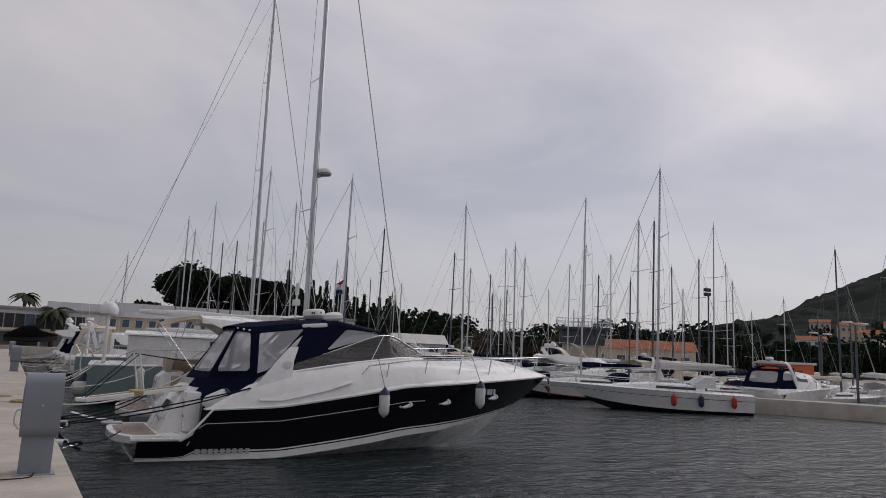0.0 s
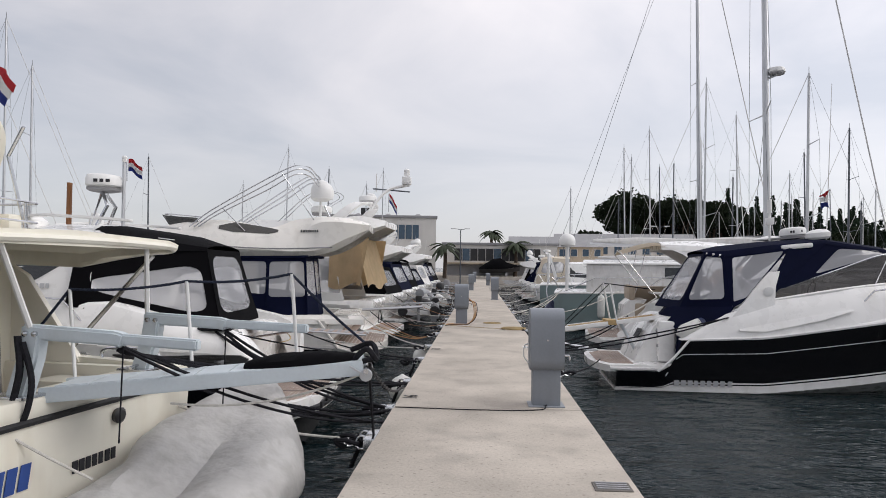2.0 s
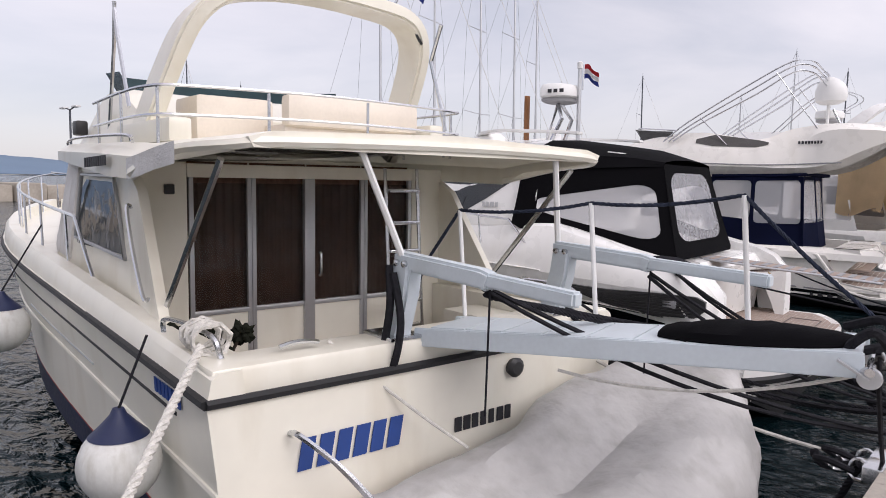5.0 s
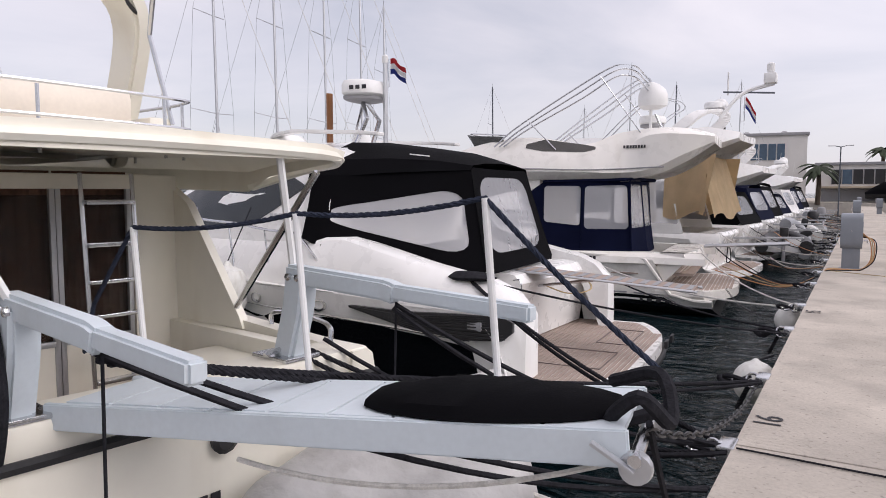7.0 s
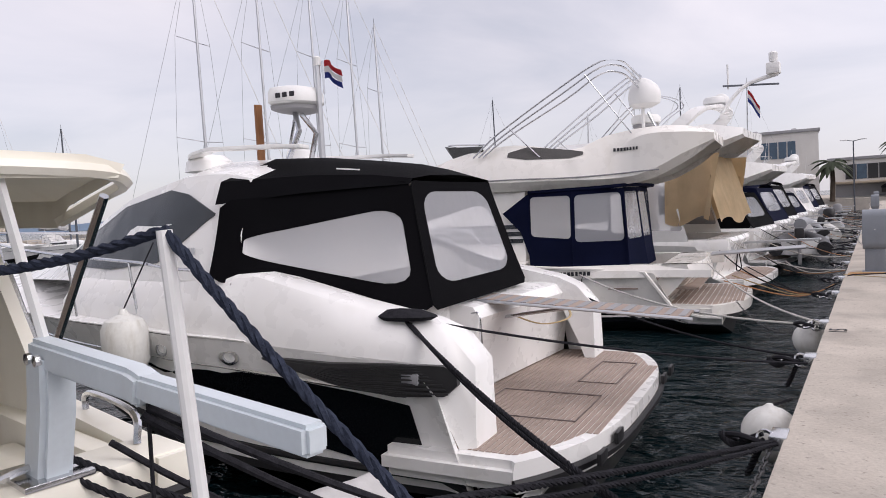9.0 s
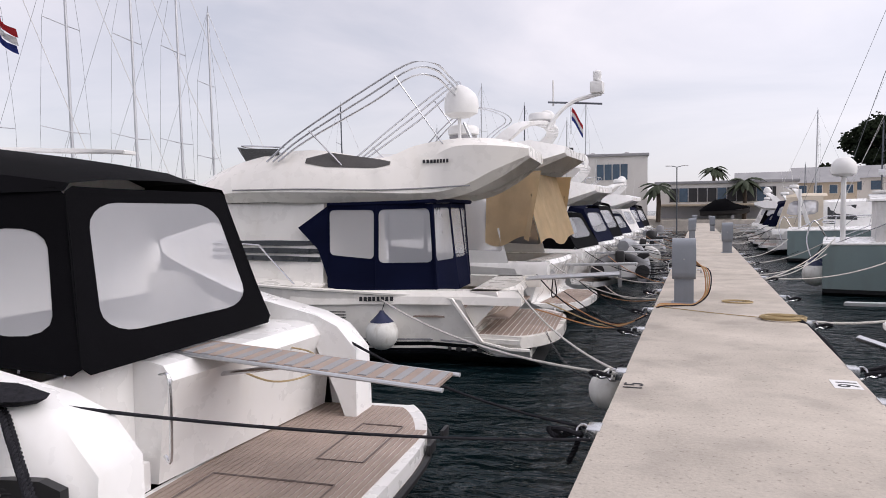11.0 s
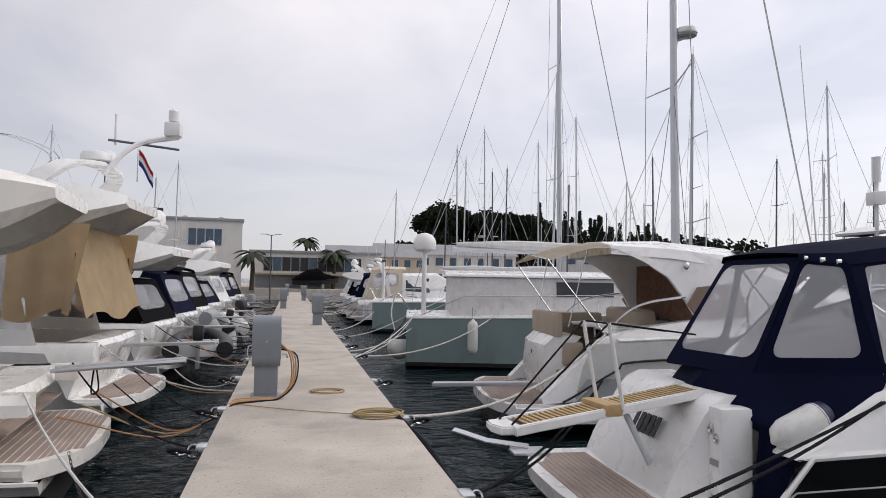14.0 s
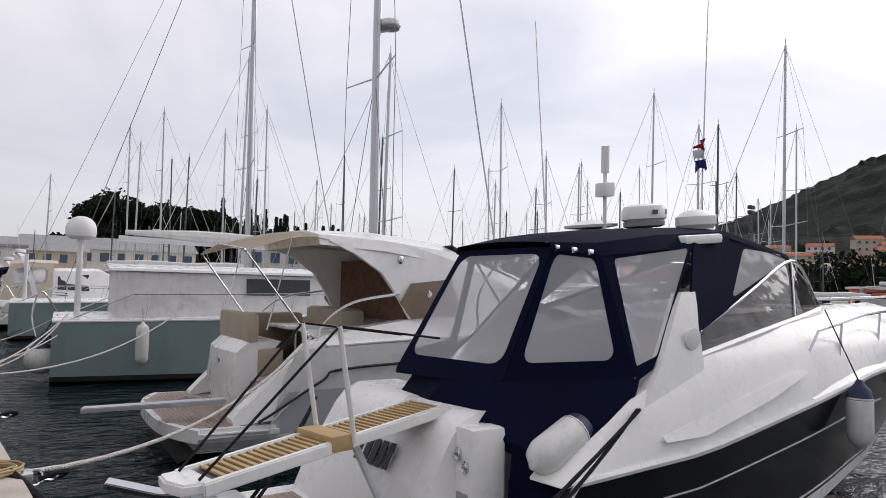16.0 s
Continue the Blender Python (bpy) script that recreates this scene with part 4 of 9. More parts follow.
    part("porthole", lathe(bmesh.new(), [(0.15, 0), (0.15, 0.03), (0.1, 0.035), (0.09, 0.02)], 16, pose(6.3, H.side(6.3, 0.7).y - 0.01, 1.15, -90) @ Matrix.Diagonal((1.3, 1, 1, 1))), STEEL, e)
    part("exhaust", lathe(bmesh.new(), [(0.07, 0), (0.08, 0.04), (0.05, 0.06)], 12, pose(-0.0, -0.55, 0.98, 0, -90)), PLASTICBLACK, e)
    part("side_vent", H.rub(0.62, 0.012, 1, 0.2, 0.42), ALU, e)
    part("handle_bar", bar(curve([(0.0, 1.22, 0.86), (-0.14, 1.18, 0.84), (-0.5, 0.75, 0.36)]), 0.02), STEEL, e)
    # davits: post and beam
    for y in (0.38, -1.12):
        d = part("davit", strap([(0.16, y, 1.30), (0.05, y, 1.72), (0.02, y, 1.95)], 0.17, 0.13), ALUGREY, e, "white painted davit")
        part("davit_base", bx((0.02, y - 0.13, 1.355), (0.32, y + 0.13, 1.385), 0.008), STEEL, d)
        part("davit_arm", strap([(0.12, y, 1.93), (-0.75, y, 1.90), (-0.82, y, 1.88)], 0.095, 0.12, (0, 1, 0)), ALUGREY, d)
        part("arm_extension", strap([(-0.7, y, 1.90), (-1.48 if y > 0 else -1.7, y, 1.87)], 0.075, 0.09, (0, 1, 0)), ALUGREY, d)
        for zx in (0.06, -0.02):
            part("bolt", lathe(bmesh.new(), [(0.025, 0), (0.025, 0.02), (0.01, 0.025)], 8, pose(zx, y + 0.055, 1.92, -90)), STEEL, d)
        part("fall", bar([(-0.8, y, 1.84), (-0.78, y, 1.0)], 0.007, 5), ROPEDARK, d)
    part("rope_hank", bar(curve([(0.1, 0.47, 1.9), (0.05, 0.5, 1.6), (0.12, 0.5, 1.2), (0.02, 0.5, 1.15), (-0.04, 0.48, 1.5), (0.06, 0.47, 1.85)]), 0.025), ROPEDARK, e)
    return e


katrin_boat = katrin()
KM = refit(katrin_boat, ((-2.9, -1.48, 0, 13), (-2.5, -1.25, 0, 13)), ((0,), (0.92,)), ((-1, 0, 0.68, 1.14, 1.36, 1.95, 2.5, 3.86, 4.3), (-0.9, 0.1, 0.88, 1.26, 1.42, 1.90, 2.45, 3.62, 4.0)))


def gangplank():
    e = thing("passerelle", "grey aluminium folding gangplank with rope handrail slung over a stern", "gangplank", KM @ pose(0.05, 0.0, 1.43, 0, 0, 17.4))
    T, Z = -2.22, 0.18

    def z(x):
        return Z * x / T
    for y in (-0.23, 0.23):
        part("side_beam", strap([(0.1, y, -0.016), (T, y, Z)], 0.03, 0.11, (0, 1, 0)), ALUGREY, e)
    n = 9
    for i in range(n):
        a, b = T * i / n, T * (i + 1) / n + 0.015
        part("tread", panel([(a, -0.215, z(a) + 0.045), (b, -0.215, z(b) + 0.045), (b, 0.215, z(b) + 0.045), (a, 0.215, z(a) + 0.045)], 0.008), ALUGREY, e)
    tops = []
    for x in (0.05, -0.85, -1.68):
        part("stanchion", bar([(x, -0.26, z(x)), (x + 0.06, -0.26, z(x) + 0.74)], 0.0145, 10), PLASTICWHITE, e, "white tubular stanchion")
        tops.append(V(x + 0.06, -0.26, z(x) + 0.74))
    line = [V(0.5, -0.3, 0.1), V(0.4, -0.28, 0.35)] + hang(tops[0], tops[1], 0.03, 6) + hang(tops[1], tops[2], 0.03, 6)[1:] + hang(tops[2], (T - 0.05, -0.25, Z + 0.1), 0.02, 6)[1:]
    part("handrail_rope", laid_rope(line, 0.0115), ROPENAVY, e, "thick navy braided handrail rope")
    bm = bmesh.new()
    rnd2 = random.Random(2)
    secs = []
    for i in range(13):
        x = -1.32 - 0.84 * i / 12
        r = 0.062 * math.sin(math.pi * (i + 0.4) / 12.8) ** 0.5 + 0.015
        secs.append([V(x, 0.04 + 0.21 * math.cos(a) * (r / 0.077), z(x) + 0.06 + r * max(-0.2, math.sin(a)) * rnd2.uniform(0.85, 1.15)) for a in [k * math.tau / 12 for k in range(12)]])
    part("black_cover", loft(bm, secs, closed=True), CANVASBLACK, e, "black canvas bundle")
    for y in (-0.2, 0.24):
        part("wheel", lathe(bmesh.new(), [(0.015, -0.02), (0.045, -0.02), (0.05, 0), (0.045, 0.02), (0.015, 0.02)], 16, pose(T - 0.02, y, Z - 0.05, 90)), ALU, e)
        part("wheel_fork", strap([(T + 0.1, y + 0.04, Z + 0.02), (T - 0.02, y + 0.04, Z - 0.05)], 0.03, 0.01, (0, 1, 0)), ALU, e)
    part("end_knot", bar(curve([(T + 0.1, -0.1, Z + 0.1), (T - 0.06, 0, Z + 0.16), (T - 0.1, 0.12, Z + 0.05), (T - 0.02, 0.2, Z + 0.14), (T + 0.08, 0.1, Z + 0.02), (T - 0.08, -0.05, Z + 0.04)]), 0.022), ROPEDARK, e)
    part("end_roller", bar([(T - 0.02, -0.28, Z - 0.02), (T - 0.02, 0.28, Z - 0.02)], 0.02, 10), STEEL, e)
    return e


gangplank()
for a, b, sg in ((V(-0.72, 0.38, 1.86), (-1.5, 9.15, -0.02), 0.10), (V(-0.76, 0.40, 1.84), (-1.5, 9.2, -0.02), 0.16), (V(-0.8, -1.12, 1.82), (-1.5, 10.1, -0.02), 0.10), (V(-0.8, -1.10, 1.80), (-1.5, 10.15, -0.02), 0.18), (V(0.1, -1.35, 1.45), (-1.5, 9.95, -0.02), 0.22)):
    rope(KM @ a, b, sg, 0.013, ROPEDARK, "black mooring line from a davit to the pier")
rope(KM @ V(-0.9, -0.1, 1.25), KM @ V(-2.5, -0.55, 1.55), 0.10, 0.010, ROPEWHITE, "white rope hanging under a gangplank")


TARP = mat("dirty_tarpaulin", (0.50, 0.49, 0.48), 0.62, vary=0.16, scale=2.2, fine=11, bump=0.9, stain=(0.34, 0.33, 0.31), stain_amount=0.6, dist=0.03)


def covered_dinghy():
    e = thing("covered_dinghy", "inflatable dinghy wrapped in a dirty white tarpaulin on a stern platform", "dinghy", KM @ pose(-0.66, 0.05, 0.32, 0, 0, 4) @ Matrix.Diagonal((0.95, 0.86, 0.92, 1)))
    bm = bmesh.new()
    secs = []
    n = 60
    for i in range(n + 1):
        u = i / n
        y = 1.35 - 3.78 * u
        wid = 0.72 * min(1, (u + 0.06) * 5) ** 0.5 * (1 - max(0, (u - 0.62) / 0.38) ** 2.2) + 0.03
        ztop = 0.14 + 0.56 * min(1, u * 1.15) ** 1.15 * (1 - 0.15 * u) if u < 0.97 else 0.4
        row = []
        m = 48
        for k in range(m):
            a = k * math.tau / m
            ca, sa = math.cos(a), math.sin(a)
            dip = 0.16 * max(0, 1 - abs(ca) * 1.9) * (1 if sa > 0 else 0) * math.sin(math.pi * min(1, u * 1.15)) * (0.5 + u)
            xx = -wid * ca * (abs(ca) ** -0.15 if abs(ca) > 0.1 else 1)
            zz = (ztop if sa > 0 else 0.20 + 0.12 * (1 - u)) * sa * (0.9 + 0.1 * abs(ca)) - dip
            rise = 0.34 * u * u + 0.34 * (ca + 0.2) * -0.35
            v = V(xx - 0.15, y, zz + rise + 0.18)
            nz = noise.noise(V(xx * 2.2, y * 2.2, zz * 3)) * 0.06 + (abs(noise.noise(V(xx * 6 + 3, y * 2.2, zz * 5))) - 0.2) * 0.05 - 0.028 * max(0, 1 - 6 * abs(noise.noise(V(xx * 1.8 + y * 1.2, y * 0.8 - xx, zz * 1.5 + 5))))
            row.append(v + V(nz * ca * -1, 0, nz * sa))
        secs.append(row)
    part("tarpaulin", loft(bm, secs, closed=True), TARP, e)
    bm = bmesh.new()
    secs = []
    for i in range(9):
        u = i / 8
        r = 0.19 * math.sin(math.pi * (u * 0.86 + 0.08)) ** 0.6
        secs.append([V(0.10 + r * math.cos(a) + 0.03 * noise.noise(V(a, u * 6, 1)), 1.95 - 0.85 * u, 0.30 + 0.1 * u + r * 0.8 * math.sin(a) + 0.04 * noise.noise(V(a * 2, u * 5, 7))) for a in [k * math.tau / 14 for k in range(14)]])
    part("outboard_cover", loft(bm, secs, closed=True), TARP, e, "wrapped outboard motor")
    return e


covered_dinghy()
ball_fender(KM @ V(0.73, 1.93, 0.60), 0.22, KM @ V(0.85, 1.72, 1.4))
ball_fender(KM @ V(4.45, 2.02, 0.72), 0.24, KM @ V(4.6, 1.6, 1.9))
rope(KM @ V(0.25, 1.62, 1.45), (-2.4, 3.2, -0.75), 0.02, 0.022, ROPEWHITE, "white mooring rope slanting down from a stern cleat")
rope(KM @ V(0.2, 0.85, 1.38), KM @ V(-0.35, 0.15, 0.62), 0.02, 0.010, ROPEWHITE, "thin rope holding a dinghy at the transom")
for a, b, s, r in (((-0.75, 0.38, 1.80), (-1.50, 12.05, -0.04), 0.10, 0.014), ((-0.75, 0.34, 1.78), (-1.50, 12.15, -0.05), 0.05, 0.016), ((-2.5, -0.6, 1.65), (-1.5, 8.4, -0.05), 0.05, 0.012), ((0.12, -1.2, 1.42), (-1.5, 10.05, -0.05), 0.14, 0.014), ((0.12, -1.1, 1.42), (-1.5, 10.1, -0.06), 0.20, 0.014)):
    rope(KM @ Vector(a), b, s, r)
rope(KM @ V(0.1, -1.5, 0.9), (-1.5, 8.55, -0.08), 0.08, 0.013, ROPEWHITE, "pale mooring rope from a stern to the pier")



# ---- things on the after deck: rope hank and a dried plant ----
rk = random.Random(12)
pts = []
for k in range(70):
    a = k * 0.62
    pts.append(V(0.42 + 0.10 * math.sin(a * 0.17) + 0.03 * rk.uniform(-1, 1), 1.53 + 0.11 * math.cos(a), 1.46 + 0.10 * math.sin(a) + 0.012 * rk.uniform(-1, 1)))
tagged(part("rope_hank", bar([KM @ p for p in pts], 0.013, 5), ROPEWHITE), "white rope hank hung over a stern hoop", "rope")
pl = thing("dried_plant", "dark dried flower bunch in a small pot on an after deck", "plant", KM @ Matrix.Translation((0.95, 1.20, 0.74)))
part("pot", lathe(bmesh.new(), [(0.01, 0), (0.11, 0), (0.14, 0.24), (0.12, 0.25), (0.11, 0.2), (0.01, 0.2)], 14), PLASTICBLACK, pl)
LEAFDARK = mat("dry_leaf", (0.018, 0.020, 0.014), 0.9, vary=0.4, scale=20)
for k in range(9):
    a, l = k * 2.4, 0.26 + 0.03 * (k % 4)
    tip = V(0.18 * math.cos(a), 0.22 * math.sin(a), 0.30 + l)
    stem = part("stem", bar(curve([(0, 0, 0.2), (tip.x * 0.3, tip.y * 0.3, 0.35), tip]), 0.006, 4), BARK, pl)
    bm = bmesh.new()
    bmesh.ops.create_icosphere(bm, subdivisions=3, radius=0.07)
    for v in bm.verts:
        v.co = tip + v.co * (0.75 + 0.9 * noise.noise(v.co * 38 + V(k, 0, 0)))
    part("flower_head", bm, LEAFDARK, stem, smooth=False)
# ---- white sports cruiser with black cockpit cover ----
def sports_cruiser():
    e = boat_at("sports_cruiser", "white sports cruiser with black canvas cockpit cover and teak platform", -2.8, 12.56, 184)
    H = Hull(12.2, 4.0, 1.02, 1.72, draft=0.6, rake=1.9, aft=0.95, flare=0.92, full=2.3, start=0.45, sheer=0.9, chine=0.10, plat=0.62, platz=0.20)
    # the hull proper begins forward of the platform
    part("hull", H.mesh([(0.04, 3), (0.09, 1), (0.12, 3), (0.55, 1), (1, 1)], 30), [ANTIBLACK, WHITE, BLACKHULL, RUBBER], e)
    for sd in (1, -1):
        spans = [(s, a, b) for s, a, b in ((0.10, 0.12, 0.58), (0.16, 0.13, 0.62), (0.24, 0.17, 0.64), (0.33, 0.27, 0.64), (0.40, 0.45, 0.60), (0.5, 0.555, 0.575))]
        rows = []
        for s, a, b in spans:
            r = [H.at(s, a + (b - a) * k / 3) for k in range(4)]
            r = [V(p.x, sd * (p.y + 0.010), p.z) for p in r]
            rows.append(r + [V(p.x, p.y - sd * 0.03, p.z) for p in reversed(r)])
        part("hull_window", loft(bmesh.new(), rows, closed=True), BLACKHULL, e, "long black hull window")
        part("knuckle", H.rub(0.655, 0.018, sd, 0.10, 0.9), STEEL, e)
        part("rub_rail", H.rub(0.10, 0.022, sd, 0.0, 0.9), RUBBER, e)
        for x in (4.0, 5.0):
            p = H.side(x, 0.78)
            part("porthole", lathe(bmesh.new(), [(0.14, -0.02), (0.15, 0.02), (0.10, 0.025), (0.09, 0.0)], 16, pose(p.x, sd * p.y, p.z, -90 * sd, 0, 0) @ Matrix.Diagonal((1.2, 0.75, 1, 1))), STEEL, e)
    # topsides above the sheer: coaming rising to the cover
    for sd in (1, -1):
        rows = []
        for x, y0, z1, y1 in ((0.78, 1.78, 1.04, 1.66), (0.95, 1.86, 1.40, 1.66), (1.15, 1.90, 1.55, 1.68), (2.0, 1.95, 1.68, 1.72), (3.6, 1.97, 1.92, 1.76), (5.5, 1.93, 1.86, 1.70), (7.5, 1.70, 1.86, 1.46)):
            zb = H.side(x, 1).z - 0.03
            rows.append([V(x, sd * y0, zb), V(x, sd * (y0 - 0.02), zb + (z1 - zb) * 0.5), V(x, sd * (y1 + 0.06), z1 - 0.03), V(x, sd * y1, z1), V(x, sd * (y1 - 0.25), z1 - 0.01), V(x, sd * (y1 - 0.27), zb)])
        part("coaming", loft(bmesh.new(), rows, closed=True), WHITE, e)
        # gill-shaped air intake
        part("intake_backing", loft(bmesh.new(), [[V(x, sd * y, z0), V(x, sd * y, z1), V(x, sd * (y - 0.05), z1), V(x, sd * (y - 0.05), z0)] for x, y, z0, z1 in ((0.86, 1.866, 0.86, 0.98), (0.95, 1.89, 0.78, 1.06), (1.3, 1.966, 0.77, 1.08), (2.2, 1.996, 0.84, 1.05), (3.3, 2.016, 1.05, 1.085))], closed=True), PLASTICBLACK, e, "dark air intake recess")
        for k in range(9):
            z = 0.80 + 0.031 * k
            part("intake_louvre", bar(curve([(0.92 + 0.02 * k, sd * 1.888, z), (1.3, sd * 1.968, z + 0.01), (2.2, sd * 1.998, z + 0.05 - 0.0125 * k), (3.3, sd * 2.018, 1.08 - 0.001 * k)]), 0.009, 5), RUBBER, e)
        part("side_light", bx((1.12, sd * 1.91 - 0.03, 0.86), (1.30, sd * 1.91 + 0.045, 0.97), 0.015), VINYL, e)
    part("deck", H.deck(0.30, 1.0, 0.14, -0.01), WHITE, e)
    part("cockpit_sole", bx((1.9, -1.6, 0.8), (3.8, 1.6, 0.84)), TEAK, e)
    # transom: steps to port, moulded locker to starboard
    part("locker", loft(bmesh.new(), [[V(x0, 0.45, z), V(x0 - 0.1, -0.6, z), V(x0 - 0.2, -1.72, z), V(1.9, -1.74, z), V(1.9, 0.45, z)] for z, x0 in ((0.40, 1.42), (0.9, 1.36), (1.25, 1.28), (1.42, 1.35), (1.46, 1.5))], closed=True), WHITE, e)
    for i in range(2):
        part("step", bx((1.45 + 0.35 * i, 0.5, 0.38), (1.9 + 0.35 * i, 1.45, 0.58 + 0.22 * i), 0.02), WHITE, e)
    part("transom_gate", bx((1.72, 0.44, 0.42), (1.78, 1.68, 1.5), 0.02), WHITE, e)
    part("hand_rail", bar(curve([(1.32, 0.5, 0.62), (1.26, 0.52, 0.64), (1.26, 0.52, 1.3), (1.34, 0.5, 1.34)]), 0.014), STEEL, e)
    part("platform", plate(rounded_xy(0.0, -1.95, 1.5, 1.95, 0.45), 0.22, 0.38, 0.05), WHITE, e)
    part("platform_fender", bar([(x - 0.0, y, 0.27) for x, y in rounded_xy(-0.02, -1.97, 1.3, 1.97, 0.46)[:25]], 0.03), RUBBER, e)
    planking(e, 0.09, 1.42, -1.8, 1.8, 0.375, 0.4, 0.038, 0.010)
    for y in (1.4, 0.9, -1.0, -1.4):
        part("scupper", bx((-0.012, y - 0.09, 0.29), (0.02, y + 0.09, 0.35), 0.004), PLASTICBLACK, e)
    for a, b in (((0.32, 0.95), (1.2, 0.15)), ((0.3, -0.3), (0.65, -1.2))):
        part("hatch_trim", bar([(a[0], a[1], 0.392), (b[0], a[1], 0.392), (b[0], b[1], 0.392), (a[0], b[1], 0.392)], 0.007, 4, closed=True), TEAKDARK, e)
    # hardtop coupe
    secs = [(4.10, [(1.77, 1.70), (1.65, 2.26), (1.48, 2.77), (0.8, 3.0), (0, 3.06)]), (4.6, [(1.78, 1.85), (1.64, 2.36), (1.46, 2.86), (0.8, 3.06), (0, 3.12)]), (6.0, [(1.70, 1.82), (1.56, 2.32), (1.36, 2.80), (0.8, 3.02), (0, 3.08)]),
            (7.6, [(1.45, 1.82), (1.3, 2.1), (1.1, 2.4), (0.6, 2.58), (0, 2.64)]), (8.9, [(1.1, 1.8), (0.95, 1.9), (0.8, 2.0), (0.4, 2.08), (0, 2.1)]), (10.6, [(0.5, 1.74), (0.4, 1.78), (0.3, 1.82), (0.15, 1.84), (0, 1.85)])]
    secs = fair(secs)
    part("hardtop", cabin(secs), WHITE, e)
    for sd in (1, -1):
        skin(e, "side_window", secs, [(4.45, 1.12, 1.16), (4.9, 0.62, 1.5), (5.8, 0.35, 1.75), (6.8, 0.3, 1.82), (7.6, 0.5, 1.7), (8.2, 0.9, 1.4)], GLASS, sd, 0.012, 0.04)
        bars(e, (4.95, sd * 1.735, 2.08), (-1 if sd > 0 else 1, 0, 0), (0, -0.12 * sd, 1), 0.36, 0.06, 5, PAINTSILVER, 9)
    part("windscreen", loft(bmesh.new(), [sym(7.65, [(0.75, 2.6), (0.4, 2.66), (0, 2.68)]), sym(5.8, [(0.95, 3.0), (0.5, 3.08), (0, 3.10)])], cap=False), GLASS, e)
    # cockpit cover
    for sd in (1, -1):
        b0, b1, t1, t0 = V(4.35, sd * 1.86, 1.86), V(1.40, sd * 1.10, 1.53), V(1.92, sd * 0.86, 2.62), V(4.32, sd * 1.67, 2.53)
        c = (b0, b1, t1, t0) if sd < 0 else (b1, b0, t0, t1)
        win = (0.08, 0.12, 0.90, 0.86) if sd > 0 else (0.10, 0.12, 0.92, 0.86)
        cp = canvas_panel(e, c, win, CANVASBLACK, VINYL, "cover_side", 0.05, r=0.24, taper=0.72 * sd)
        snaps(cp, [b1 + V(0, sd * 0.02, -0.0), (b0 + b1) / 2 + V(0, sd * 0.06, 0.0), b0 + V(0, sd * 0.02, 0)], 9)
    canvas_panel(e, (V(1.40, -1.10, 1.53), V(1.40, 1.10, 1.53), V(1.92, 0.86, 2.62), V(1.92, -0.86, 2.62)), (0.10, 0.18, 0.90, 0.92), CANVASBLACK, VINYL, "cover_stern", 0.04, r=0.2)
    ct = [(1.90, [(0.875, 2.59), (0.83, 2.65), (0.5, 2.70), (0, 2.72)]), (2.5, [(1.08, 2.58), (0.98, 2.73), (0.6, 2.85), (0, 2.90)]), (3.3, [(1.35, 2.56), (1.20, 2.77), (0.75, 2.94), (0, 2.99)]), (4.36, [(1.70, 2.50), (1.61, 2.74), (0.85, 3.05), (0, 3.11)])]
    part("cover_roof", loft(bmesh.new(), [sym(x, h) for x, h in ct], cap=False), CANVASBLACK, e)
    for k in (1, -1):
        part("cover_stripe", bar([(2.6, 1.06 * k, 2.80), (2.95, 1.12 * k, 2.83)], 0.012, 4), PLASTICWHITE, e)
    # roof rails, horn wing, radar mast
    part("roof_wing", strap(curve([(6.5, 0.55, 3.14), (6.0, 0.9, 3.22), (5.0, 1.05, 3.22), (3.7, 1.0, 3.14)]), 0.16, 0.05, (0, 1, 0)), WHITE, e)
    part("roof_wing", strap(curve([(6.5, -0.55, 3.14), (6.0, -0.9, 3.22), (5.0, -1.05, 3.22), (3.7, -1.0, 3.14)]), 0.16, 0.05, (0, 1, 0)), WHITE, e)
    part("roof_pod", lathe(bmesh.new(), [(0.28, 0), (0.26, 0.14), (0.18, 0.22), (0.01, 0.25)], 16, Matrix.Translation((6.2, 0.6, 3.0))), WHITE, e)
    m = part("radar_mast", bar([(4.75, 0.2, 3.05), (4.6, 0.15, 3.5), (4.72, 0.05, 3.78)], 0.03), STEEL, e)
    part("mast_leg", bar([(4.75, -0.2, 3.05), (4.6, -0.15, 3.5), (4.72, -0.05, 3.78)], 0.03), STEEL, m)
    part("mast_leg", bar([(5.15, 0, 3.08), (4.85, 0, 3.5), (4.75, 0, 3.78)], 0.025), STEEL, m)
    part("mast_post", bar([(4.42, 0.0, 3.05), (4.42, 0.0, 4.36)], 0.03), ALU, m)
    radome(m, (4.8, 0, 3.86), 0.36, 0.27)
    bars(m, (4.72, 0.362, 3.94), (-1, -0.1, 0), (0, 0, 1), 0.26, 0.06, 3, PAINTBLACK, 4)
    part("nav_light", lathe(bmesh.new(), [(0.04, 0), (0.04, 0.1), (0.02, 0.12)], 10, Matrix.Translation((4.42, 0, 4.36))), PLASTICWHITE, m)
    dome(e, (5.25, -0.3, 3.1), 0.2, "small_dome", 0.3)
    part("chimney", bar([(5.85, 0.1, 3.05), (5.85, 0.1, 3.95)], 0.055, 10), mat("brown_tube", (0.22, 0.09, 0.03), 0.6), e)
    H.rail(e, 0.30, 1.0, 0.62, 7, 0.015, 0.12)
    # gangway
    g = part("gangway", panel([(1.55, 0.12, 1.47), (-0.5, 0.36, 1.30), (-0.5, -0.04, 1.30), (1.55, -0.28, 1.47)], 0.018), TEAK, e, "narrow folding teak gangway")
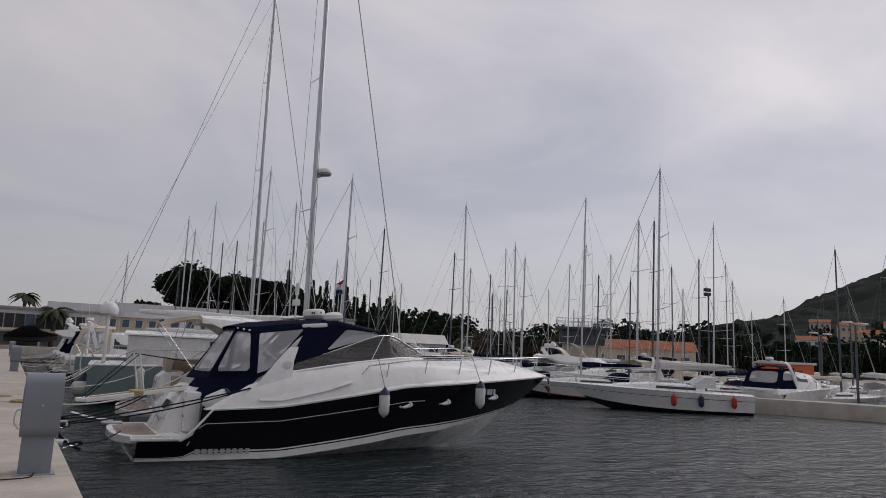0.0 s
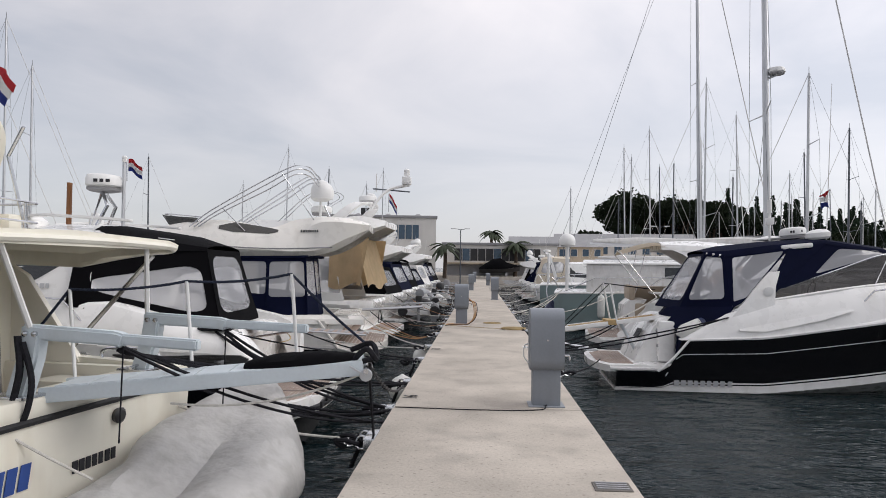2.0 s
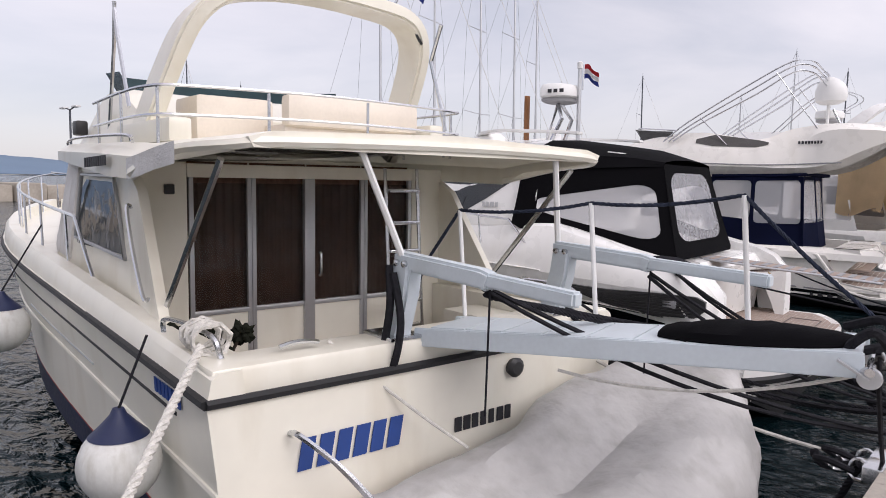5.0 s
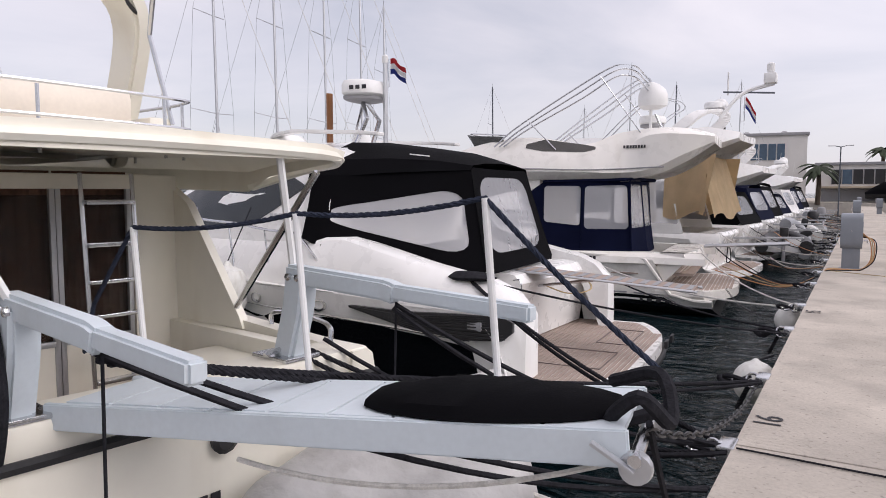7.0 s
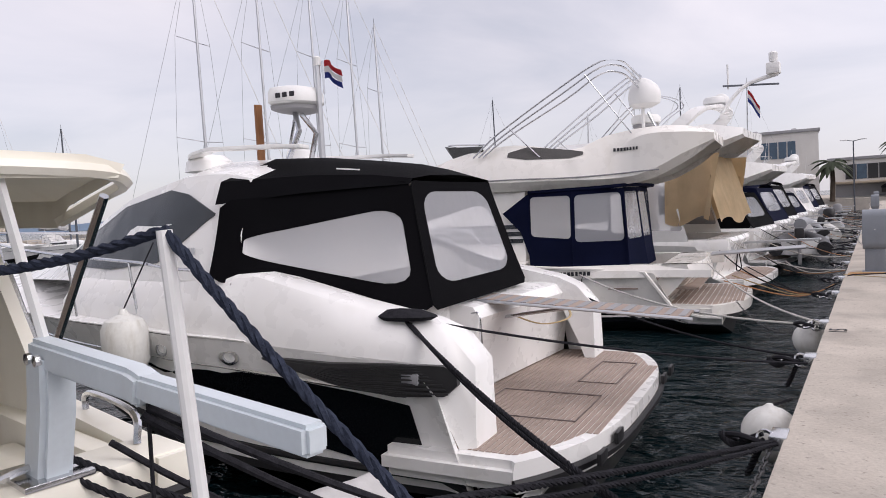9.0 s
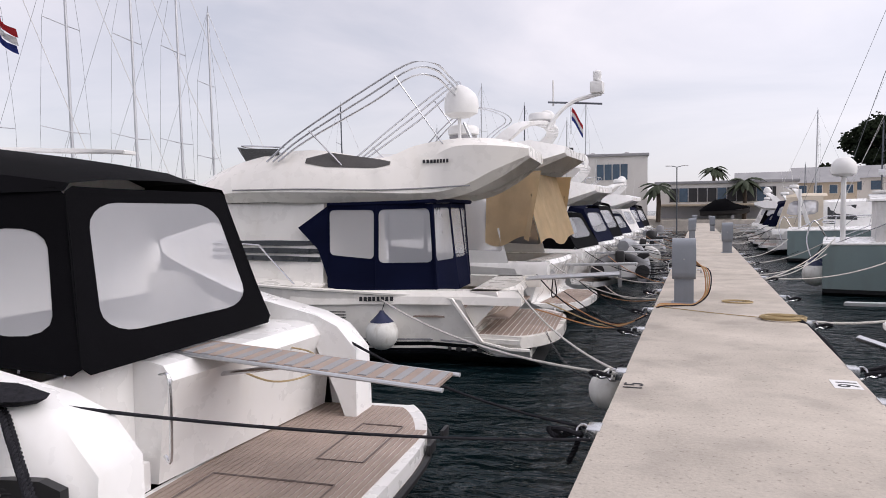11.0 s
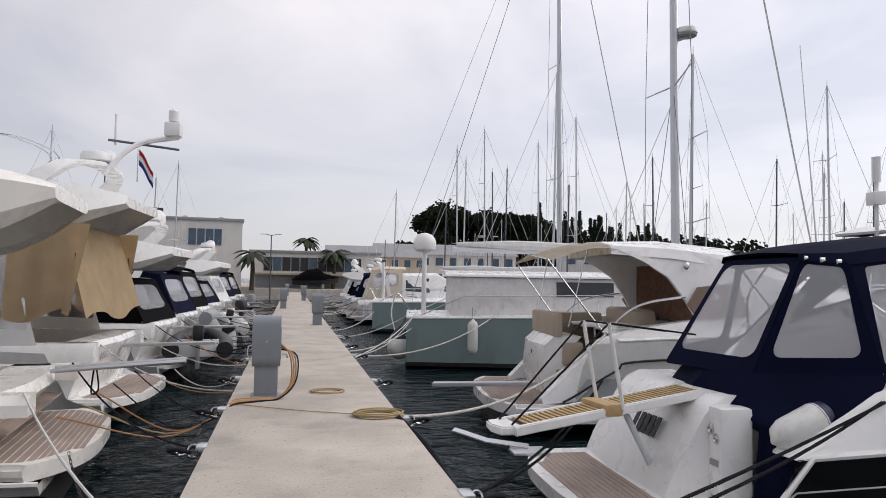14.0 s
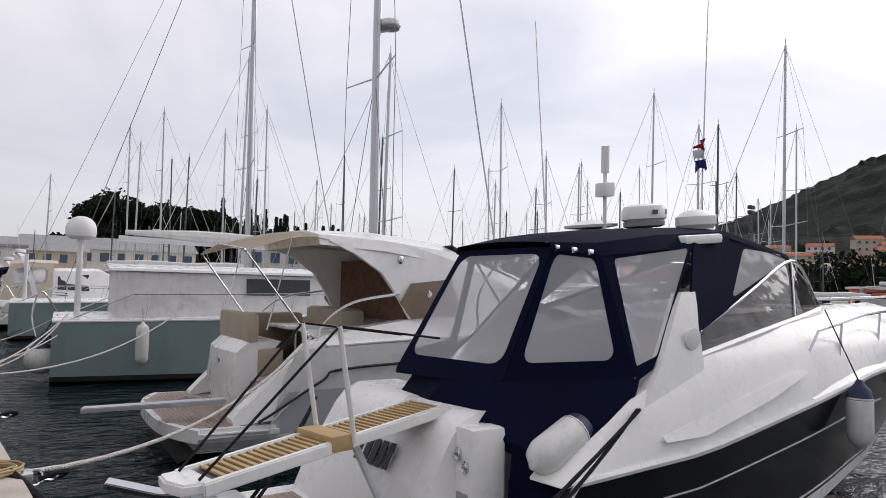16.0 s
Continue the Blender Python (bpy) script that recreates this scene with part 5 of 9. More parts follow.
    for a, b in ((0.13, 0.37), (-0.29, -0.05)):
        part("gangway_rail", bar([(1.6, a, 1.46), (-0.55, b, 1.29)], 0.025, 8), ALU, g)
    for i in range(16):
        f = i / 15
        part("slat", bx((-0.48 + 1.95 * f, -0.02 - 0.2 * f, 1.315 + 0.165 * f), (-0.42 + 1.95 * f, 0.33 - 0.2 * f, 1.33 + 0.165 * f)), ROOFGREY, g, smooth=False)
    part("gangway_ram", bar([(1.36, -0.1, 1.1), (0.6, -0.05, 1.32)], 0.03, 8), STEEL, g)
    part("cable_loop", bar(curve([(1.34, -0.3, 1.15), (1.0, -0.35, 0.95), (0.8, -0.6, 1.0), (0.95, -0.9, 1.15), (1.3, -1.0, 1.2)]), 0.012), ROPEYELLOW, g)
    part("coiled_line", lathe(bmesh.new(), [(0.16, 0), (0.2, 0.03), (0.12, 0.07), (0.02, 0.08)], 10, pose(1.35, 1.72, 1.56) @ Matrix.Diagonal((1.5, 0.7, 1, 1))), ROPEDARK, e)
    return e


FLAGW = mat("flag_white", (0.7, 0.7, 0.7), 0.8)
FLAGB = mat("flag_blue", (0.03, 0.05, 0.25), 0.8)
FLAGR = mat("flag_red", (0.45, 0.03, 0.04), 0.8)
en = flag("ensign", KM @ V(1.82, -0.85, 4.10), "small tricolour ensign on a leaning staff at a radar arch", (FLAGR, FLAGW, FLAGB), 0.30, 0.24, 0.10, 0.46)
en.matrix_world = en.matrix_world @ pose(0, 0, 0, -22, 14, 0)
cruiser = sports_cruiser()
CM = refit(cruiser, ((-1, 0, 1.4, 3.3, 4.14, 4.8, 5.85, 12.2), (-0.9, 0, 1.5, 2.62, 3.12, 3.8, 4.2, 9.8)), ((0,), (1.0,)), ((-1, 0, 0.36, 0.92, 1.53, 2.62, 2.8, 3.95, 4.5), (-1, 0, 0.53, 1.10, 1.46, 2.60, 2.72, 3.63, 4.1)))
flag("ensign", CM @ V(4.42, -0.1, 4.02), "small tricolour ensign on a radar mast", (FLAGR, FLAGW, FLAGB), 0.26, 0.20, 0.10, 0.36)
rope(CM @ V(1.3, 1.75, 1.55), (-1.52, 10.15, -0.03), 0.10, 0.016)
rope(CM @ V(1.3, 1.72, 1.55), (-1.52, 10.2, -0.03), 0.16, 0.016)
rope(CM @ V(1.25, 1.7, 1.56), (-1.52, 14.3, -0.03), 0.06, 0.011)
rope(CM @ V(1.35, -1.65, 1.5), (-1.52, 14.55, -0.03), 0.15, 0.012)
fender(CM @ V(5.6, 2.15, 1.2), 0.2, 0.55, CM @ V(5.5, 1.8, 2.2), label="white fender lashed to a sports cruiser side")


# ---- flybridge motor yacht with navy cockpit cover ----
def flybridge_yacht():
    e = boat_at("motor_yacht", "white flybridge motor yacht with navy canvas cockpit enclosure and folded bimini", -3.05, 20.76, 186)
    H = Hull(12.2, 3.95, 1.12, 1.85, draft=0.6, rake=1.9, aft=0.95, flare=0.93, full=2.3, start=0.45, sheer=0.9, chine=0.06, plat=0.75, platz=0.20)
    part("hull", H.mesh([(0.06, 2), (0.09, 1), (0.14, 2), (0.5, 1), (1, 1)], 30), [ANTIBLACK, IVORY, BLACKHULL], e)
    for sd in (1, -1):
        part("rub_rail", H.rub(1.0, 0.03, sd), IVORY, e)
        part("pinstripe", H.rub(0.17, 0.015, sd, 0, 0.9), ROOFGREY, e)
        rows = [[V(x, sd * y, z) for y, z in ((y0, 1.08), (y0 - 0.03, 1.25), (y0 - 0.12, 1.34), (y0 - 0.4, 1.34), (y0 - 0.42, 1.08))] for x, y0 in ((0.55, 1.75), (1.2, 1.86), (2.5, 1.94), (4.2, 1.97))]
        part("coaming", loft(bmesh.new(), rows, closed=True), IVORY, e)
        for j in range(3):
            part("hull_louvre", bar(curve([(3.2, sd * 1.965, 0.90 - 0.07 * j), (4.0, sd * 1.975, 0.92 - 0.07 * j), (4.8 - 0.15 * j, sd * 1.97, 0.95 - 0.07 * j)]), 0.014), PLASTICBLACK, e)
        for j in range(4):
            part("exhaust_port", lathe(bmesh.new(), [(0.035, 0), (0.035, 0.03), (0.02, 0.03)], 10, pose(1.0 + 0.12 * j, sd * 1.82, 0.15, -90 * sd)), PLASTICBLACK, e)
    part("deck", H.deck(0.3, 1.0, 0.12, -0.02), IVORY, e)
    part("cockpit_sole", bx((0.7, -1.6, 0.75), (4.0, 1.6, 0.79)), TEAK, e)
    part("transom", loft(bmesh.new(), [[V(x0, 1.75, z), V(x0 - 0.12, 0.6, z), V(x0 - 0.12, -0.6, z), V(x0, -1.75, z), V(x0 + 0.3, -1.75, z), V(x0 + 0.3, 1.75, z)] for z, x0 in ((0.36, 1.15), (0.8, 0.95), (1.2, 0.78), (1.34, 0.82))], closed=True), IVORY, e)
    part("platform", plate(rounded_xy(0.0, -1.8, 1.2, 1.85, 0.55), 0.22, 0.38, 0.05), IVORY, e)
    planking(e, 0.1, 1.05, -1.65, 1.7, 0.375, 0.5)
    bars(e, (2.95, 1.965, 1.16), (-1, 0, 0), (0, 0, 1), 0.62, 0.09, 8, PAINTBLACK, 12)
    # saloon
    secs = [(3.7, [(1.72, 1.3), (1.66, 2.1), (1.58, 2.8), (0, 2.9)]), (6.2, [(1.62, 1.42), (1.52, 2.1), (1.38, 2.78), (0, 2.9)]), (7.8, [(1.3, 1.5), (1.2, 1.85), (1.05, 2.2), (0, 2.3)]), (9.6, [(0.8, 1.6), (0.7, 1.75), (0.6, 1.88), (0, 1.95)]), (10.8, [(0.4, 1.66), (0.34, 1.74), (0.3, 1.78), (0, 1.8)])]
    part("saloon", cabin(secs), IVORY, e)
    for sd in (1, -1):
        for j in range(3):
            u = 1.02 - 0.17 * j
            skin(e, "saloon_window", secs, [(3.75, u - 0.06, u + 0.03), (4.6, u - 0.07, u + 0.05), (5.9, u - 0.05, u + 0.04)], GLASS, sd, 0.012, 0.03)
    # flybridge moulding with its swept tail
    fs = [(0.5, [(0.9, 3.44), (1.15, 3.46), (1.2, 3.56), (1.0, 3.62), (0, 3.6)]), (0.85, [(1.25, 3.10), (1.50, 3.24), (1.55, 3.60), (1.35, 3.72), (0, 3.68)]), (1.3, [(1.5, 2.84), (1.74, 2.96), (1.70, 3.60), (1.5, 3.74), (0, 3.66)]),
          (2.0, [(1.6, 2.78), (1.82, 2.90), (1.74, 3.36), (1.55, 3.66), (0, 3.2)]), (2.7, [(1.62, 2.78), (1.84, 2.92), (1.76, 3.28), (1.55, 3.46), (0, 3.1)]), (3.9, [(1.62, 2.78), (1.82, 2.94), (1.74, 3.30), (1.5, 3.62), (0, 3.1)]),
          (5.2, [(1.52, 2.80), (1.7, 2.96), (1.6, 3.24), (1.3, 3.52), (0, 3.3)]), (6.4, [(1.3, 2.74), (1.46, 2.86), (1.3, 3.05), (1.0, 3.2), (0, 3.25)]), (7.5, [(0.95, 2.4), (1.02, 2.46), (0.9, 2.55), (0.6, 2.62), (0, 2.66)])]
    fs = fair(fs)
    part("flybridge", cabin(fs), IVORY, e)
    for sd in (1, -1):
        part("side_seam", bar(curve([(5.4, sd * 1.69, 3.0), (3.9, sd * 1.83, 2.99), (2.6, sd * 1.855, 2.96), (1.1, sd * 1.76, 3.0)]), 0.012), ROOFGREY, e)
        skin(e, "smoked_screen", fs, [(2.45, 2.25, 2.5), (2.7, 2.1, 2.92), (3.6, 2.1, 2.9), (4.0, 2.3, 2.55)], SMOKE, sd, 0.015, 0.03, "smoked flybridge side screen")
        bars(e, (1.85, sd * 1.78, 3.36), (-1 if sd > 0 else 1, 0, 0.0), (0, -0.1 * sd, 1), 0.52, 0.055, 8, PAINTBLACK, 13)
        part("wind_screen", panel([(4.6, sd * 1.45, 3.56), (5.4, sd * 1.2, 3.5), (5.55, sd * 1.15, 3.72), (4.6, sd * 1.45, 3.66)], 0.008), SMOKE, e)
    part("wind_screen", panel([(5.4, 1.2, 3.5), (5.4, -1.2, 3.5), (5.6, -1.15, 3.74), (5.6, 1.15, 3.74)], 0.008), SMOKE, e)
    part("screen_rail", bar(curve([(4.5, 1.45, 3.68), (5.5, 1.17, 3.76), (5.65, 0, 3.78), (5.5, -1.17, 3.76), (4.5, -1.45, 3.68)]), 0.014), STEEL, e)
    # navy enclosure
    side = [(V(3.62, 1.72, 1.38), V(2.72, 1.8, 1.25), V(2.70, 1.74, 2.72), V(3.62, 1.66, 2.72)), (V(2.72, 1.8, 1.25), V(1.62, 1.78, 1.24), V(1.72, 1.70, 2.74), V(2.70, 1.74, 2.72))]
    wins = [(0.05, 0.40, 0.96, 0.95), (0.05, 0.36, 0.95, 0.95)]
    for (a, b, c, d), w in zip(side, wins):
        canvas_panel(e, (b, a, d, c), (1 - w[2], w[1], 1 - w[0], w[3]), CANVASNAVY, VINYL, "enclosure_panel", 0.03, r=0.10)
        fl = [V(p.x, -p.y, p.z) for p in (a, b, c, d)]
        canvas_panel(e, (fl[0], fl[1], fl[2], fl[3]), w, CANVASNAVY, VINYL, "enclosure_panel", 0.03, r=0.10)
        part("seam_tape", bar([b, c], 0.014, 6), CANVASNAVY, e)
    part("enclosure_nose", panel([(3.60, 1.70, 1.5), (3.60, 1.68, 2.72), (4.15, 1.68, 2.36), (3.78, 1.70, 2.0)], 0.012), CANVASNAVY, e)
    yy = [1.7, 0.57, -0.57, -1.7]
    for a, b in zip(yy, yy[1:]):
        canvas_panel(e, (V(1.62 - 0.2 * (b > -1), b, 1.26), V(1.62 - 0.2 * (a < 1), a, 1.26), V(1.72 - 0.1 * (a < 1), a * 0.95, 2.75), V(1.72 - 0.1 * (b > -1), b * 0.95, 2.75)), (0.06, 0.36, 0.94, 0.95), CANVASNAVY, VINYL, "enclosure_panel", 0.03, r=0.10)
    part("header_strip", bar(curve([(3.6, 1.68, 2.74), (2.2, 1.73, 2.76), (1.7, 1.68, 2.78), (1.6, 0, 2.79), (1.7, -1.68, 2.78), (3.6, -1.68, 2.74)]), 0.035), CANVASNAVY, e)
    # folded bimini hoops
    for dx, dz in ((0.0, 0.0), (0.12, -0.10), (0.22, -0.22)):
        hp = curve([(4.75 - dx, 1.62, 3.44), (4.2 - dx, 1.6, 3.84 + dz * 0.3), (2.9 - dx * 0.5, 1.5, 4.58 + dz), (2.1, 1.40, 4.98 + dz), (1.75, 1.1, 5.0 + dz), (1.58, 0.6, 4.86 + dz), (1.52, 0, 4.78 + dz), (1.58, -0.6, 4.86 + dz), (1.75, -1.1, 5.0 + dz), (2.1, -1.40, 4.98 + dz), (2.9 - dx * 0.5, -1.5, 4.58 + dz), (4.2 - dx, -1.6, 3.84 + dz * 0.3), (4.75 - dx, -1.62, 3.44)], 4)
        part("bimini_hoop", bar(hp, 0.018, 8), STEEL, e)
    for sd in (1, -1):
        part("bimini_strut", bar([(2.4, sd * 1.50, 4.76), (1.5, sd * 1.6, 3.66)], 0.014), STEEL, e)
        part("bimini_strut", bar([(3.95, sd * 1.6, 3.92), (3.25, sd * 1.72, 3.30)], 0.014), STEEL, e)
    m = part("instrument_mast", bar([(1.2, 0.3, 3.66), (1.35, 0.3, 4.1)], 0.03), STEEL, e)
    radome(m, (1.55, -0.55, 3.95), 0.3, 0.2)
    part("dome_post", bar([(1.5, 0, 3.6), (1.5, 0, 4.25)], 0.04), PLASTICWHITE, m)
    dome(m, (1.5, 0, 4.22), 0.31, "satellite_dome", 0.56)
    H.rail(e, 0.34, 1.0, 0.62, 7, 0.015, 0.12)
    return e


yacht = flybridge_yacht()
FM = refit(yacht, ((0, 0.5, 1.33, 1.72, 4.15, 12.2), (0, 0.5, 1.75, 2.1, 4.35, 12.2)), ((0.5, 1.7, 2.3, 4.2), (0.95, 0.78, 0.86, 1.02)), ((-1, 0, 0.38, 1.22, 2.36, 2.75, 3.4, 5), (-1, 0, 0.42, 1.0, 2.18, 2.57, 3.27, 4.97)))
ball_fender(FM @ V(2.5, 2.15, 0.42), 0.27, FM @ V(2.5, 1.9, 1.2))
rope(FM @ V(0.6, 1.6, 1.36), (-1.52, 16.55, -0.03), 0.15, 0.013, ROPEWHITE, "pale mooring rope from a stern to the pier")
rope(FM @ V(2.6, 1.9, 1.2), (-1.52, 16.5, -0.04), 0.2, 0.014, ROPEWHITE, "pale mooring rope from a stern to the pier")
rope(FM @ V(0.6, -1.4, 1.36), (-1.52, 19.4, -0.03), 0.25, 0.012)
p = FM @ V(0.6, -0.2, 1.1)
pas = thing("passerelle", "folded aluminium passerelle on a swim platform", "gangplank", FM @ pose(0.55, -0.5, 1.15))
for y in (-0.16, 0.16):
    part("side_tube", bar([(0.2, y, 0), (-1.5, y, 0.1)], 0.03, 8), ALU, pas)
part("tread", panel([(0.1, -0.14, 0.0), (-1.4, -0.14, 0.09), (-1.4, 0.14, 0.09), (0.1, 0.14, 0.0)], 0.012), ROOFGREY, pas)
part("black_strap", bar(curve([(-0.3, -0.18, 0.05), (-0.34, -0.2, -0.3), (-0.25, -0.2, -0.35), (-0.28, -0.19, 0.03)]), 0.012), ROPEDARK, pas)


# ---- further boats of the left row ----
def cockpit_boat(x, y, heading, L, B, name, label, top=3.0, cover=CANVASNAVY, fly=False, tan=False, dark=False, seed=1, hullmat=None, vent=True):
    """A motor boat seen from astern: hull, platform, cabin, cover, rails, mast."""
    rnd2 = random.Random(seed)
    e = boat_at(name, label, x, y, heading)
    H = Hull(L, B, 1.0 + 0.1 * (L > 10), 1.6, rake=1.6, aft=0.95, flare=0.92, sheer=1.0, plat=0.7)
    part("hull", H.mesh([(0.08, 2), (0.11, 1), (0.5, 1), (1, 1)], 18), [ANTIBLACK, hullmat or WHITE, BLACKHULL], e)
    part("deck", H.deck(0.26, 1.0, 0.1, -0.01, 10), WHITE, e)
    hb = B / 2
    part("platform", plate(rounded_xy(-0.1, -hb * 0.85, 1.0, hb * 0.85, 0.4), 0.22, 0.36, 0.04), WHITE, e)
    planking(e, 0.0, 0.9, -hb * 0.75, hb * 0.75, 0.355, 0.35, 0.09, 0.015)
    part("transom", loft(bmesh.new(), [[V(x0, hb * 0.85, z), V(x0 - 0.1, 0, z), V(x0, -hb * 0.85, z), V(x0 + 0.4, -hb * 0.85, z), V(x0 + 0.4, hb * 0.85, z)] for z, x0 in ((0.34, 1.0), (0.8, 0.85), (1.2, 0.7), (1.3, 0.75))], closed=True), WHITE, e)
    for sd in (1, -1):
        rows = [[V(xx, sd * (yy - dy), z) for dy, z in ((0, 0.98), (0.04, 1.2), (0.12, 1.3), (0.32, 1.3), (0.34, 0.98))] for xx, yy in ((0.6, hb * 0.9), (1.5, hb * 0.95), (3.4, hb * 0.98))]
        part("coaming", loft(bmesh.new(), rows, closed=True), WHITE, e)
    k = L / 11.0
    secs = [(3.0 * k, [(hb * 0.86, 1.2), (hb * 0.82, 1.8), (hb * 0.74, top - 0.5), (0, top - 0.35)]), (5.2 * k, [(hb * 0.82, 1.3), (hb * 0.75, 1.9), (hb * 0.62, top - 0.45), (0, top - 0.3)]), (7.0 * k, [(hb * 0.6, 1.35), (hb * 0.5, 1.6), (hb * 0.4, 1.8), (0, 1.9)]), (9.2 * k, [(hb * 0.28, 1.45), (hb * 0.24, 1.55), (hb * 0.2, 1.6), (0, 1.62)])]
    part("cabin", cabin(secs), WHITE, e)
    for sd in (1, -1):
        skin(e, "side_window", secs, [(3.3 * k, 1.0, 1.7), (4.6 * k, 0.8, 1.8), (5.6 * k, 0.9, 1.7), (6.4 * k, 1.1, 1.4)], GLASS, sd)
    ct = top if not fly else top - 0.55
    lo = [V(0.78, hb * 0.84, 1.3), V(3.1 * k, hb * 0.86, 1.34), V(3.1 * k, hb * 0.74, ct - 0.12), V(1.35, hb * 0.74, ct - 0.2)]
    fab = CANVASTAN if tan else cover
    if tan:
        for sd in (1, -1):
            bm = bmesh.new()
            rows = []
            for i in range(13):
                u = i / 12
                xx = 0.75 + (2.0 - 0.75) * u
                fold = 0.018 * math.sin(u * 14) + 0.012 * math.sin(u * 6 + 1)
                rows.append([V(xx + (0.25 * (1 - v) if u < 0.1 else 0), sd * (hb * 0.9 - 0.14 * v + fold * (1 - v * 0.6)), 1.75 + 1.55 * v + 0.12 * math.sin(u * 6) * (1 - v)) for v in (0, 0.33, 0.66, 1)])
            loft(bm, rows, cap=False)
            bmesh.ops.solidify(bm, geom=bm.faces[:], thickness=0.01)
            part("tan_curtain", bm, CANVASTAN, e, "hanging tan canvas curtain")
            c = (V(1.45, sd * hb * 0.9, 1.2), V(2.9, sd * hb * 0.92, 1.25), V(2.7, sd * hb * 0.8, 3.2), V(2.05, sd * hb * 0.82, 3.2))
            canvas_panel(e, c if sd < 0 else (c[1], c[0], c[3], c[2]), (0.04, 0.16, 0.96, 0.97), PLASTICWHITE, VINYL, "clear_tent", 0.02, r=0.06)
        bm = bmesh.new()
        rows = []
        for i in range(19):
            u = i / 18
            y0 = hb * 0.9 * (1 - 2 * u)
            rows.append([V(0.72 + 0.02 * math.sin(u * 17) + 0.45 * v, y0 * (1 - 0.08 * v), 1.7 + 1.6 * v + 0.1 * math.sin(u * 8) * (1 - v)) for v in (0, 0.33, 0.66, 1)])
        loft(bm, rows, cap=False)
        bmesh.ops.solidify(bm, geom=bm.faces[:], thickness=0.01)
        part("tan_curtain", bm, CANVASTAN, e)
    else:
        w = (0.12, 0.42, 0.88, 0.88) if not dark else (0.25, 0.3, 0.8, 0.88)
        for sd in (1, -1):
            q = [V(p.x, sd * p.y, p.z) for p in lo]
            canvas_panel(e, (q[0], q[1], q[2], q[3]) if sd < 0 else (q[1], q[0], q[3], q[2]), w, fab, VINYL, "cover_side", 0.04, r=0.25)
        a, d = lo[0], lo[3]
        canvas_panel(e, (V(a.x, -a.y, a.z), a, d, V(d.x, -d.y, d.z)), (0.1, 0.3, 0.9, 0.88), fab, VINYL, "cover_stern", 0.04, r=0.2)
        if not fly:
            part("cover_roof", loft(bmesh.new(), [sym(xx, [(hb * 0.75, z), (hb * 0.5, z + 0.12), (0, z + 0.17)]) for xx, z in ((1.3, ct - 0.22), (2.2 * k, ct - 0.12), (3.3 * k, ct - 0.14))], cap=False), fab, e)
    if fly:
        fz = top - 0.5 if not tan else 3.3
        fs = [(0.3, [(hb * 0.5, fz + 0.35), (hb * 0.65, fz + 0.4), (hb * 0.6, fz + 0.55), (0, fz + 0.5)]), (1.0, [(hb * 0.78, fz), (hb * 0.92, fz + 0.15), (hb * 0.84, fz + 0.68), (0, fz + 0.45)]), (3.0, [(hb * 0.84, fz - 0.05), (hb * 0.95, fz + 0.1), (hb * 0.86, fz + 0.5), (0, fz + 0.3)]),
              (4.8, [(hb * 0.78, fz - 0.05), (hb * 0.86, fz + 0.1), (hb * 0.7, fz + 0.55), (0, fz + 0.4)]), (6.2, [(hb * 0.55, fz - 0.1), (hb * 0.6, fz), (hb * 0.5, fz + 0.08), (0, fz + 0.1)])]
        part("flybridge", cabin(fs), WHITE, e)
        ap = curve([(2.0, hb * 0.85, fz + 0.4), (1.3, hb * 0.75, fz + 1.0), (1.05, hb * 0.4, fz + 1.15), (1.0, 0, fz + 1.18), (1.05, -hb * 0.4, fz + 1.15), (1.3, -hb * 0.75, fz + 1.0), (2.0, -hb * 0.85, fz + 0.4)], 3)
        part("arch", strap(ap, 0.3, 0.1), WHITE, e)
        radome(e, (1.1, 0.3, fz + 1.25), 0.27, 0.2)
        dome(e, (1.1, -0.4, fz + 1.2), 0.22, "satellite_dome", 0.4)
        for dx in (0, 0.15):
            hp = curve([(3.6 + dx, hb * 0.8, fz + 0.45), (2.8 + dx, hb * 0.78, fz + 1.2), (2.3 + dx, hb * 0.7, fz + 1.5), (2.1 + dx, 0, fz + 1.55), (2.3 + dx, -hb * 0.7, fz + 1.5), (2.8 + dx, -hb * 0.78, fz + 1.2), (3.6 + dx, -hb * 0.8, fz + 0.45)], 4)
            part("bimini_hoop", bar(hp, 0.016), STEEL, e)
    elif vent:
        ap = curve([(2.4, hb * 0.85, 1.5), (1.9, hb * 0.8, top - 0.05), (1.7, hb * 0.5, top + 0.25), (1.7, -hb * 0.5, top + 0.25), (1.9, -hb * 0.8, top - 0.05), (2.4, -hb * 0.85, 1.5)], 3)
        part("arch", strap(ap, 0.22, 0.08), WHITE, e)
        radome(e, (1.7, 0, top + 0.36), 0.25, 0.18)
        part("antenna", bar([(1.7, 0.5, top + 0.25), (1.5, 0.55, top + 1.8)], 0.012, 5, 0.005), PLASTICWHITE, e)
    H.rail(e, 0.36, 1.0, 0.55, 5, 0.015, 0.1)
    g = part("gangway", strap([(0.6, -0.2, 1.1), (-1.1, -0.2, 1.15)], 0.3, 0.05, (0, 1, 0)), ALU, e, "folded aluminium gangway")
    M = e.matrix_world.copy()
    for yy in (hb * 0.7, -hb * 0.7):
        q = M @ V(0.6, yy, 1.25)
        px = -1.52 if x < 0 else 0.6
        rope(q, (px, q.y + rnd2.uniform(-0.7, 0.5), -0.04), rnd2.uniform(0.1, 0.3), 0.012, ROPEWHITE if rnd2.random() < 0.5 else ROPEDARK, "mooring rope from a stern to the pier")
    return e


